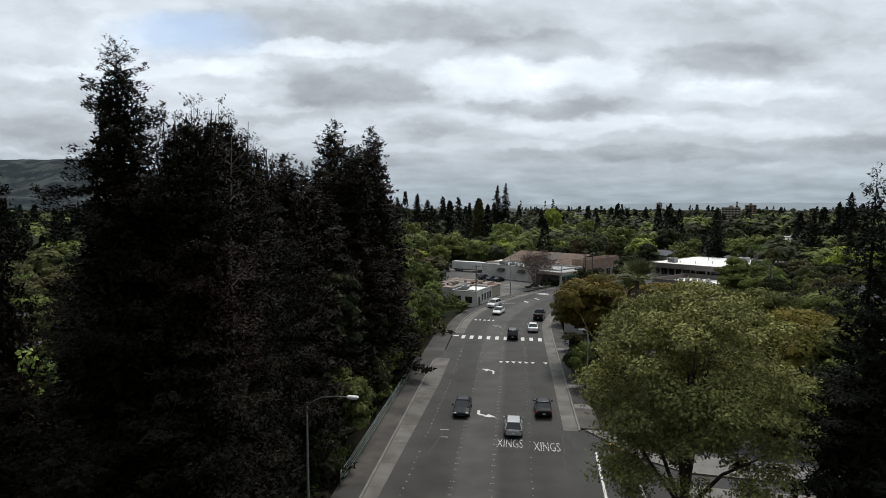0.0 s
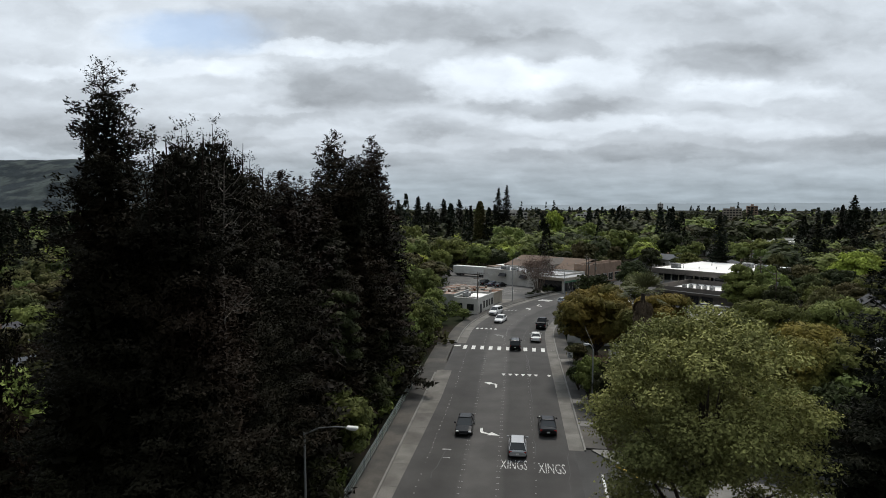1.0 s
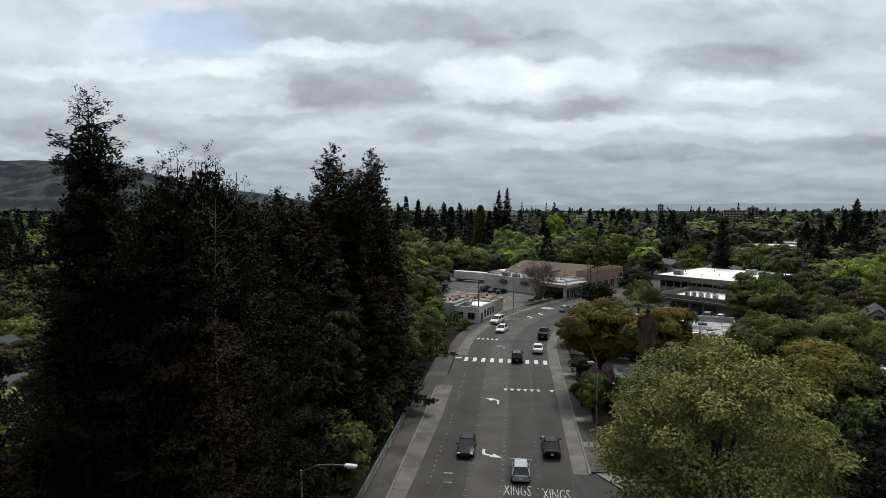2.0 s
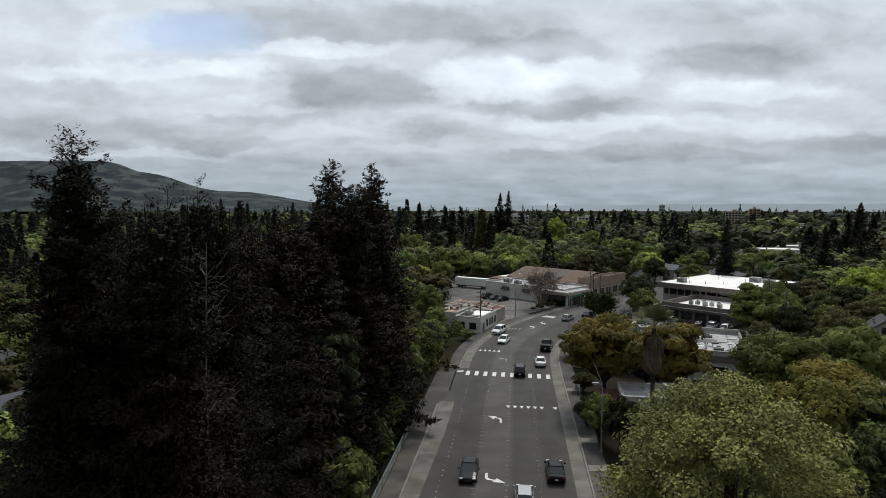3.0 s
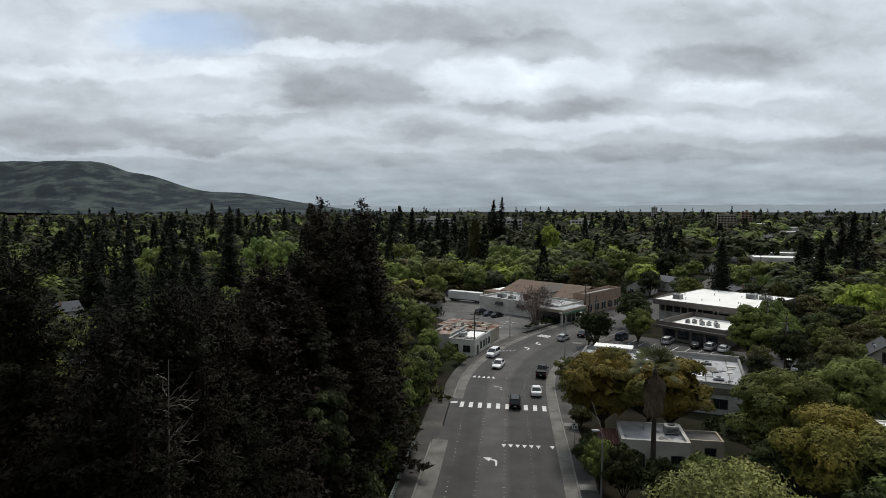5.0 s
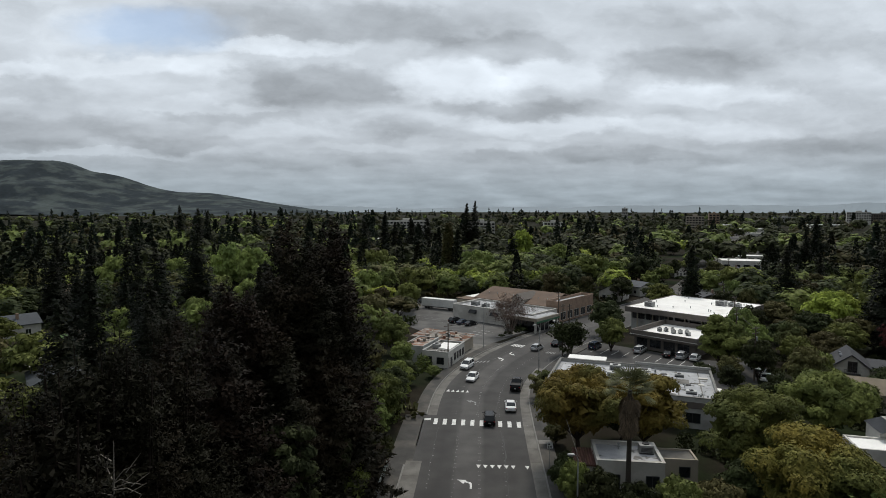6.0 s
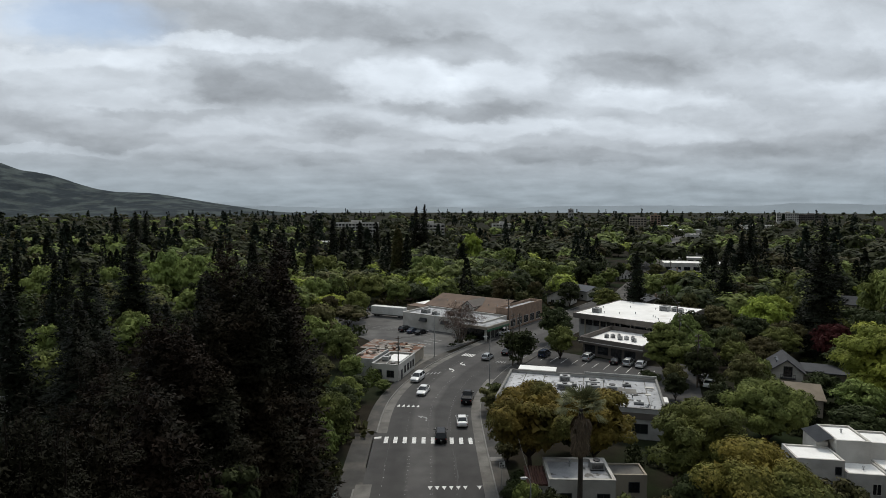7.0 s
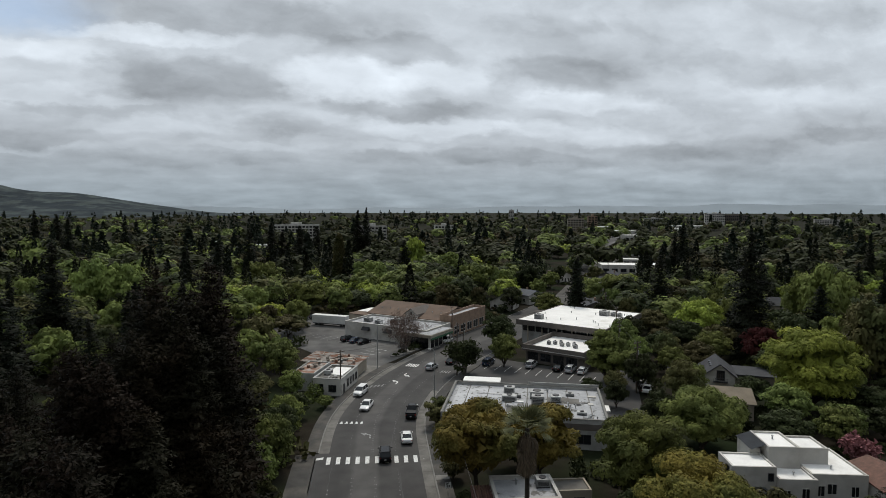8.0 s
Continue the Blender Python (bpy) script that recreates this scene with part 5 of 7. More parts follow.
def gable_house():
    """House with a white gable and a small dark balcony door, and its dark roof behind."""
    ob = thing("house", (83.6, 117.4, 0), "white-gabled house with blue-grey shingles and a dark balcony door", "house", turn=radians(-32))
    part("wall", walls(bmesh.new(), -2.9, 0, 2.9, 9, 0, 3.4), M["stucco_white"], ob)
    gable_roof(ob, -3.5, -0.5, 3.5, 9.3, 3.4, 2.7, "dark_roof")
    gable_end(ob, -2.9, 2.9, 0.0, 3.4, 2.3, "stucco_white")
    window(ob, "y-", 0.0, 0.2, 2.7, 1.4, 1.9, "dark_trim", 1)
    bm = boxes((-1.2, -0.9, 2.3, 1.5, -0.02, 2.42))
    for k in range(9):
        box(bm, -1.2 + k * 0.33, -0.9, 2.42, -1.15 + k * 0.33, -0.85, 3.2)
    box(bm, -1.2, -0.92, 3.2, 1.5, -0.84, 3.26)
    part("balcony", bm, M["dark_trim"], ob)
    part("side_roof", boxes((-10, 4, 2.9, -3.6, 11, 3.1), (3.6, 4, 2.9, 12, 12, 3.1)), M["dark_roof"], ob)
    part("side_wall", walls(bmesh.new(), -9.6, 4.4, -3.6, 10.6, 0, 2.9), M["stucco_tan"], ob)
    part("side_wall", walls(bmesh.new(), 3.6, 4.4, 11.6, 11.6, 0, 2.9), M["stucco_tan"], ob)
    for k in range(3):
        part("skylight", boxes((-1.7, 2.5 + k * 1.6, 4.75, -1.1, 3.3 + k * 1.6, 5.15)), M["glass"], ob)
    cottage(78.0, 107.5, 10, 6.5, 3.0, 1.5, radians(60), "stucco_tan", "tan_roof", "tan-roofed house beside the white gable", False)


gable_house()


def palm_house():
    """Flat-roofed cream house under the palm with a red-tiled corner."""
    turn, m = frame_at((21.4, 77.0), (0.985, -0.17))
    ob = thing("house", (21.4, 77.0, 0), "cream stucco house with a pale flat roof under the palm", "house", turn=turn)
    flat_block(ob, 0, 0, 7.8, 6.2, 0, 4.2, "stucco_white", "grey_roof", 0.4, "stucco_white")
    flat_block(ob, 7.81, 3.6, 12.6, 7.0, 0, 3.3, "stucco_tan", "concrete", 0.2, name="wing_")
    window(ob, "y-", 0, 2.0, 1.0, 1.2, 1.5, "dark_trim")
    window(ob, "y-", 0, 6.4, 1.0, 1.4, 1.5, "dark_trim")
    window(ob, "y-", 3.6, 11.0, 1.1, 1.2, 1.2, "dark_trim", 0)
    p = m @ Vector((6.4, 4.0, 0))
    roof_unit(p.x, p.y, 3.8, 1.7, 1.3, 1.1, turn)
    p = m @ Vector((3.2, 4.6, 0))
    pipe_vent(p.x, p.y, 3.8, 0.7)
    p = m @ Vector((-2.3, 1.2, 0))
    wing = thing("house_wing", (p.x, p.y, 0), "small cream wing with red clay roof tiles", "house", turn=turn)
    part("wall", walls(bmesh.new(), 0, 0, 2.28, 3.6, 0, 3.0), M["stucco_white"], wing)
    window(wing, "y-", 0, 1.1, 0.7, 0.9, 1.7, "dark_trim", 0)
    bm = boxes((-0.25, -0.3, 3.0, 2.5, 3.9, 3.1))
    roof = part("roof", bm, M["red_tile"], wing)
    for j in range(9):
        bm = tube(bmesh.new(), ((-0.1 + j * 0.31, -0.35, 3.14), (-0.1 + j * 0.31, 3.9, 3.5)), 0.15, 6)
        part("roof_tile", bm, M["red_tile"], wing)


palm_house()

# houses and blocks further off
rnd = random.Random(31)
for x, y, wall, roof in ((74.5, 226, "stucco_white", "dark_roof"), (88, 238, "stucco_white", "slate_roof"), (100, 206, "siding", "dark_roof"), (112, 196, "siding", "dark_roof"), (126, 186, "stucco_tan", "dark_roof"),
                         (140, 262, "stucco_tan", "dark_roof"), (152, 286, "siding", "dark_roof"), (128, 300, "stucco_white", "tan_roof"), (97, 318, "stucco_tan", "dark_roof"), (-66, 120, "stucco_white", "slate_roof"), (-84, 196, "stucco_tan", "tan_roof"),
                         (-108, 170, "stucco_white", "slate_roof"), (-96, 250, "stucco_tan", "dark_roof"), (-130, 228, "stucco_white", "tan_roof"), (-50, 232, "stucco_white", "dark_roof"), (-150, 300, "stucco_white", "slate_roof"), (46, 262, "stucco_tan", "slate_roof"),
                         (132, 126, "stucco_tan", "dark_roof"), (146, 138, "stucco_white", "tan_roof"), (168, 196, "stucco_tan", "dark_roof"), (186, 222, "stucco_white", "tan_roof"), (210, 250, "stucco_tan", "red_tile"),
                         (-55, 70, "stucco_white", "slate_roof"), (-70, 88, "stucco_tan", "dark_roof"), (240, 290, "stucco_white", "dark_roof"), (20, 300, "stucco_white", "tan_roof")):
    cottage(x, y, rnd.uniform(8, 11), rnd.uniform(10, 14), rnd.uniform(2.9, 3.6), rnd.uniform(1.6, 2.6), rnd.uniform(-0.9, 0.9), wall, roof, "small %s house with a %s roof among trees" % ({"stucco_white": "white", "stucco_tan": "beige", "siding": "taupe"}[wall], M[roof].name.replace("_", " ")))


def flat_store(x, y, w, d, h, turn, label, wall="stucco_white", roof="white_roof"):
    ob = thing("store_building", (x, y, 0), label, "building", "flat-roofed stores", turn=turn)
    TAKEN.append((x, y, w * 0.5))
    flat_block(ob, -w / 2, -d / 2, w / 2, d / 2, 0, h, wall, roof, 0.3)
    for k in range(int(w / 5)):
        window(ob, "y-", -d / 2, -w / 2 + 2.5 + 5 * k, 0.8, 3.2, 1.9, "dark_trim", 1)
    return ob


for x, y, w, d, h, turn in ((189, 330, 34, 16, 5.0, -0.35), (196, 306, 22, 14, 4.4, -0.35), (150, 206, 11, 7, 4.2, -0.5), (262, 432, 18, 14, 4.5, -0.4), (300, 500, 22, 14, 5.0, -0.9), (212, 372, 16, 12, 4.2, -0.4), (390, 650, 34, 18, 6, -0.2),
                            (-30, 560, 40, 16, 6, 0.1), (-160, 420, 30, 14, 5, 0.3), (-90, 620, 44, 16, 6, 0.1), (280, 330, 22, 14, 4.5, -0.3), (420, 760, 60, 20, 7, -0.3), (470, 900, 70, 24, 8, -0.2), (560, 800, 50, 24, 7, -0.3), (640, 900, 60, 24, 8, -0.3)):
    flat_store(x, y, w, d, h, turn, "low pale flat-roofed store across the suburb")


def storeys(x, y, w, d, floors, turn, label, wall, bay=4.0):
    """A tall block: each window its own part."""
    ob = thing("office_building", (x, y, 0), label, "building", "far blocks", turn=turn)
    TAKEN.append((x, y, w * 0.5))
    H = floors * 3.5 + 1
    flat_block(ob, -w / 2, -d / 2, w / 2, d / 2, 0, H, wall, "grey_roof", 0.5)
    part("roof_house", boxes((-w * 0.12, -d * 0.2, H - 0.5, w * 0.12, d * 0.2, H + 2.6)), M[wall], ob)
    n = int(w / bay)
    for f in range(max(0, floors - 5), floors):
        for k in range(n):
            window(ob, "y-", -d / 2, -w / 2 + w / n * (k + 0.5), 1.0 + 3.5 * f, w / n * 0.66, 1.8, "dark_trim", 0)


storeys(-8, 735, 52, 18, 5, 0.05, "white three-storey office block beyond the trees", "stucco_white")
storeys(74, 668, 30, 16, 5, 0.0, "white office block beyond the trees", "stucco_white")
storeys(186, 795, 26, 14, 4, -0.1, "white office block beyond the trees", "stucco_white")
storeys(516, 1440, 13, 12, 9, -0.3, "slim pale tower on the skyline", "stucco_white")
storeys(405, 846, 24, 14, 6, -0.4, "beige concrete block on the skyline", "stucco_tan")
storeys(436, 852, 14, 14, 7, -0.4, "brown brick block on the skyline", "brick")
storeys(882, 1145, 40, 22, 7, -0.6, "white hospital block on the skyline", "stucco_white")
storeys(926, 1134, 52, 22, 6, -0.6, "dark grey block on the skyline", "siding")
storeys(1010, 980, 42, 18, 4, -0.7, "pale office block on the skyline", "stucco_white")
storeys(760, 1190, 40, 18, 4, -0.5, "grey office block on the skyline", "stucco_grey")


# ---- the trees near the street ----
GROVE = "redwoods by the street"
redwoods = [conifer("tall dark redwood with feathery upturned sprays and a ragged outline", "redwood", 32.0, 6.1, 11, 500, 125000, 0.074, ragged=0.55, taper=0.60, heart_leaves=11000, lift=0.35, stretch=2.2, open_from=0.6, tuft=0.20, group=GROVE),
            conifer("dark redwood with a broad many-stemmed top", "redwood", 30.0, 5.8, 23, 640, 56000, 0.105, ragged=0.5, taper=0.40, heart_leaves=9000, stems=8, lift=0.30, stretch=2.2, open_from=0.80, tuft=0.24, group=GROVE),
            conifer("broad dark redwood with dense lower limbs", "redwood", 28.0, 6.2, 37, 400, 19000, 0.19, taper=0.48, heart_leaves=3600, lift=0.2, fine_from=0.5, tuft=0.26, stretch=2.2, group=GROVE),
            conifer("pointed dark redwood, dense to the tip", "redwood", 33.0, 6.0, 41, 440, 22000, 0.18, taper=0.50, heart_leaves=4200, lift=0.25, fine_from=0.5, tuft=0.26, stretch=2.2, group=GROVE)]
REDWOODS = ((0, -16.4, 30.0, 0.98, 0.99), (1, -12.6, 29.6, 0.86, 1.09), (1, -14.4, 34.5, 0.92, 1.05), (1, -12.7, 35.4, 0.74, 1.28), (1, -13.7, 36.4, 0.72, 1.36), (1, -15.0, 33.4, 0.70, 1.33), (2, -12.4, 46.0, 0.86, 1.11), (1, -13.0, 40.4, 0.80, 1.15), (3, -11.0, 74.4, 0.90, 1.02), (3, -13.4, 71.4, 1.0, 1.0), (3, -9.6, 77.4, 1.02, 0.98), (3, -10.6, 69.0, 0.86, 1.02), (2, -9.4, 83.0, 0.92, 1.04), (3, -12.2, 77.5, 0.92, 1.0),
            (2, -27.0, 34.3, 0.5, 1.94), (2, -20.5, 24.5, 0.62, 1.0), (3, -28.5, 29.0, 0.66, 0.95), (2, -15.5, 23.5, 0.5, 1.0), (2, -17.5, 45.0, 0.85, 1.0), (3, -17.6, 53.0, 0.80, 0.98),
            (2, -14.6, 54.0, 0.82, 1.04), (3, -17.0, 62.0, 0.84, 1.0), (2, -12.0, 60.5, 0.84, 1.0), (1, -24.0, 67.0, 0.86, 0.95), (2, -27.5, 45.0, 0.8, 0.9), (3, -14.6, 60.5, 0.82, 1.0), (3, -14.2, 66.5, 0.86, 0.99), (2, -15.6, 50.0, 0.86, 1.08), (3, -35.0, 40.0, 0.75, 0.9),
            (2, -15.0, 84.0, 0.82, 1.0), (3, -22.0, 88.0, 0.72, 1.0), (3, -28.5, 80.0, 0.68, 1.0), (2, -19.0, 102.0, 0.62, 1.0), (1, -30.0, 98.0, 0.70, 1.0), (2, -16.6, 39.0, 0.80, 1.06), (3, -19.5, 38.5, 0.74, 0.98))
for k, x, y, s, tall in REDWOODS:
    place(redwoods[k], x, y, s, tall=tall)
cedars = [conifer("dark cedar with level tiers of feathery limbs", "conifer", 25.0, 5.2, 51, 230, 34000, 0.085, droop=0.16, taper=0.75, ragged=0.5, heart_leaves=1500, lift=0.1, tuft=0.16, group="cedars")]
for x, y, s, tall in ((24.0, 33.2, 1.0, 1.0), (29.5, 34.5, 0.95, 0.9), (34.0, 41.0, 0.9, 0.95), (28.0, 26.0, 0.8, 0.8), (38.0, 33.0, 1.0, 0.9)):
    place(cedars[0], x, y, s, tall=tall)


def plane_tree():
    ob = broadleaf("broad plane tree in fresh yellow-green leaf over the side entrance", "plane", 6.9, 17.5, 5, "bark", 0.15, 300, 92000, 0.125, shape=1.0, trunk=0.40, most=18, loose=1.0, puff=(0.13, 0.24), inner=0.0, power=3.0)
    ob.location = (16.1, 38.4, 0)
    TAKEN.append((16.2, 38.4, 8))
    return ob


plane_tree()


def dead_tree(x, y, h):
    rnd = random.Random(3)
    bm = bmesh.new()
    tube(bm, ((0, 0, -0.3), (0.1, 0, h * 0.4), (-0.15, 0.1, h * 0.75), (0.1, 0, h)), (0.13, 0.10, 0.06, 0.015), 6)
    for k in range(26):
        z = h * rnd.uniform(0.62, 0.985)
        a, ln = rnd.uniform(0, 6.28), rnd.uniform(0.4, 1.3)
        e = Vector((math.cos(a) * ln, math.sin(a) * ln, z + rnd.uniform(-0.3, 0.7)))
        tube(bm, ((0, 0, z), e * 0.5 + Vector((0, 0, z * 0.5 + 0.15)), e), (0.026, 0.018, 0.008), 4)
        tube(bm, (e * 0.6 + Vector((0, 0, z * 0.4)), e + Vector((0.3, -0.2, 0.5))), (0.02, 0.008), 3)
    ob = thing("dead_tree", (x, y, 0), "bleached bare dead trunk with thin twigs", "tree")
    part("trunk", bm, M["dead"], ob)


dead_tree(-10.8, 29.9, 26.2)


# ---- other trees: templates by colour, 6 m wide either way and 11 m tall ----
KINDS = {}
for kind, words in (("green", "rounded street tree in fresh green leaf"), ("dark_green", "dense dark green evergreen tree"), ("lime", "bright lime-green tree in new leaf"),
                    ("yellow_green", "yellow-green billowing evergreen tree"), ("olive", "bronze and olive-green dense tree"), ("brown_green", "dull brownish-green garden tree"), ("red_leaf", "dark red-leaved plum tree")):
    KINDS[kind] = [broadleaf(words, kind, 6.0, 11.0, 100 + 7 * i + len(kind), leaves=5300, clumps=54 + 8 * i, leaf=0.42, clear=0.07, most=9) for i in range(2)] + [broadleaf(words, kind, 6.0, 11.0, 150 + len(kind) + i, leaves=2600, clumps=38, leaf=0.57, clear=0.06, most=4) for i in range(2)]
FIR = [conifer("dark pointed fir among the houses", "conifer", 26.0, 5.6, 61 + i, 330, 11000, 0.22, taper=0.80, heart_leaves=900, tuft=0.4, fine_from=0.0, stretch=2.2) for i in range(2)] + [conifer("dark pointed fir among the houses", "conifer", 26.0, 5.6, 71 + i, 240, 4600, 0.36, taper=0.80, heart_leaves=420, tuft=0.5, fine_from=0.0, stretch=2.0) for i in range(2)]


def tree(kind, x, y, h, r, simple=0):
    """One tree of a kind, h metres tall and r in radius; simple 2: one of the plainer ones for the background."""
    TAKEN.append((x, y, r * 0.8))
    simple = 2 if y > 190 else simple
    if kind == "fir":
        return place(FIR[int(x * 7 + y) % 2 + simple], x, y, r / 4.2, tall=(h / 26.0) / (r / 4.2))
    return place(KINDS[kind][int(abs(x) * 7 + y) % 2 + simple], x, y, r / 6.0, tall=(h / 11.0) / (r / 6.0))


def hero(kind, label, x, y, h, r, leaves, leaf, clumps=54, bark="bark", clear=0.05, shape=0.9):
    ob = broadleaf(label, kind, r, h, int(abs(x) * 10 + y), bark, clear, clumps, int(leaves * 1.35), leaf, shape=shape)
    ob.location = (x, y, 0)
    TAKEN.append((x, y, r * 0.8))
    return ob


hero("olive", "bronze olive-green tree overhanging the footpath", 21.6, 85.5, 14.0, 6.2, 30000, 0.20, clear=0.26)
hero("olive", "bronze olive-green tree behind the palm", 31.2, 87.0, 12.4, 5.4, 23000, 0.20, clear=0.2)
hero("green", "broad green tree beside the flat-roofed house", 42.0, 79.5, 12.2, 6.8, 29000, 0.20)
hero("olive", "rust-tinged evergreen tree by the white house", 41.6, 68.4, 11.0, 7.0, 32000, 0.185)
hero("green", "dense green tree with layered boughs", 61.5, 93.5, 10.2, 6.6, 24000, 0.23)
hero("yellow_green", "large domed yellow-green tree", 93.7, 104.7, 16.0, 9.2, 30000, 0.27, 60)
hero("brown_green", "olive shrubby tree by the kerb", 22.6, 112.5, 5.4, 2.8, 6000, 0.22)
hero("green", "green tree before the two-storey offices", 64.5, 129.0, 12.4, 5.2, 14000, 0.29)
hero("green", "bright green bushy tree behind the railing", -9.8, 53.6, 8.3, 3.5, 7000, 0.26, 36, clear=0.05)
hero("dark_green", "green broadleaf tree squeezed between redwoods", -11.4, 58.5, 18.0, 3.2, 8000, 0.26, 50, clear=0.4)
for row in (("dark_green", -10.0, 80.5, 12.0, 3.6), ("dark_green", -9.0, 88.0, 11.0, 3.4), ("dark_green", -10.2, 71.5, 12.0, 3.2), ("green", -10.2, 57.5, 6.6, 2.6), ("dark_green", -8.6, 66.0, 6.5, 2.6), ("green", -7.6, 74.0, 6.0, 2.4),
            ("brown_green", -5.4, 84.0, 6.6, 2.4), ("green", -6.8, 93.0, 8.0, 3.0), ("green", -4.9, 101.0, 8.6, 3.4), ("dark_green", -4.6, 108.0, 8.0, 3.4), ("green", -3.6, 115.0, 7.0, 3.2), ("dark_green", -2.2, 122.0, 5.2, 3.0),
            ("brown_green", -9.5, 128.0, 7.5, 4.0), ("green", -5.5, 146.0, 9.5, 4.2), ("green", -3.0, 134.0, 6.0, 3.0), ("green", 3.4, 126.6, 2.6, 1.7), ("green", -6.0, 158.0, 8.0, 3.6), ("dark_green", -10.5, 44.5, 6.0, 2.6), ("dark_green", -13.0, 46.0, 5.5, 2.8)):
    tree(*row)
for row in (("fir", -47.0, 118.0, 27.0, 5.8), ("fir", -42.0, 104.0, 23.0, 5.2), ("fir", -38.0, 94.0, 21.0, 5.0), ("fir", -34.0, 118.0, 20.0, 5.0),
            ("lime", -100.0, 212.0, 20.0, 7.0), ("lime", -88.0, 232.0, 17.0, 6.0), ("green", -70.0, 168.0, 15.0, 6.0), ("lime", -62.0, 252.0, 19.0, 7.0), ("lime", -52.0, 198.0, 13.0, 6.0), ("green", -58.0, 168.0, 11.0, 5.0), ("lime", -66.0, 142.0, 13.0, 4.6),
            ("green", -40.0, 225.0, 14.0, 6.5), ("lime", -30.0, 240.0, 15.0, 6.0), ("lime", -44.0, 150.0, 11.0, 4.6), ("green", -30.0, 172.0, 12.0, 5.0), ("lime", -28.0, 142.0, 10.0, 4.4), ("green", -24.0, 196.0, 12.0, 5.4)):
    tree(*row)
for row in (("fir", 110.6, 141.1, 33.1, 6.6), ("brown_green", 112.0, 108.5, 21.0, 6.5), ("lime", 146.6, 152.6, 24.3, 7.8), ("green", 151.7, 166.4, 18.6, 5.5), ("yellow_green", 107.0, 157.0, 13.0, 6.0), ("yellow_green", 116.0, 164.0, 12.0, 5.5),
            ("brown_green", 130.2, 201.9, 11.3, 6.2), ("brown_green", 103.0, 172.0, 8.0, 5.0), ("red_leaf", 105.5, 130.4, 10.8, 4.6), ("fir", 206.6, 303.6, 29.9, 6.9), ("fir", 183.6, 277.8, 25.0, 4.8), ("lime", 121.6, 224.4, 14.0, 8.0),
            ("lime", 108.7, 226.9, 12.5, 7.5), ("dark_green", 85.2, 212.3, 8.3, 5.6), ("dark_green", 51.0, 163.5, 10.4, 4.8), ("green", 46.5, 146.5, 8.6, 3.9), ("green", 73.5, 132.3, 9.8, 3.2), ("dark_green", 68.0, 122.0, 9.0, 3.6),
            ("brown_green", 71.0, 112.0, 9.6, 3.6), ("dark_green", 59.0, 101.5, 8.0, 3.0), ("green", 76.0, 115.5, 7.4, 3.3), ("dark_green", 84.0, 108.0, 6.5, 3.6), ("green", 82.0, 98.0, 8.0, 4.4), ("dark_green", 76.0, 92.0, 6.2, 4.4),
            ("lime", 41.8, 243.3, 11.1, 4.6), ("yellow_green", 60.1, 337.8, 24.0, 7.4), ("green", 72.8, 257.1, 16.4, 9.6), ("green", 73.2, 303.4, 17.4, 8.0), ("green", 56.2, 245.2, 12.4, 6.4), ("green", 86.3, 264.3, 12.6, 7.5),
            ("dark_green", 99.7, 265.9, 14.0, 6.6), ("lime", 48.6, 233.4, 9.6, 4.0), ("fir", 34.6, 401.4, 36.9, 5.9), ("fir", 40.0, 400.3, 38.4, 5.2), ("fir", 49.6, 309.3, 22.1, 5.7), ("fir", 7.1, 350.7, 28.3, 6.4),
            ("fir", -10.4, 323.7, 26.4, 6.4), ("fir", -27.1, 327.8, 27.8, 6.3), ("fir", -16.9, 346.2, 30.2, 6.1), ("fir", -2.1, 342.5, 28.6, 6.4), ("fir", -35.5, 278.0, 23.6, 6.0), ("fir", -46.4, 270.1, 21.9, 5.0),
            ("lime", -73.8, 245.8, 22.0, 7.0), ("lime", -61.6, 237.7, 21.0, 7.0), ("green", -18.1, 273.5, 18.0, 8.0), ("green", 0.3, 230.7, 13.8, 8.4), ("green", 12.0, 226.1, 11.0, 5.5), ("green", 28.3, 272.8, 17.4, 9.0),
            ("lime", -17.5, 221.5, 13.0, 5.6), ("green", -12.5, 190.4, 8.4, 4.1), ("lime", -9.0, 172.1, 6.6, 3.4), ("fir", -62.5, 181.8, 29.5, 6.5), ("fir", -221.6, 580.4, 36.5, 6.7), ("fir", -182.8, 519.5, 33.3, 7.7),
            ("fir", -166.7, 495.0, 31.4, 5.8), ("fir", -123.7, 474.5, 31.6, 6.0)):
    tree(*row)

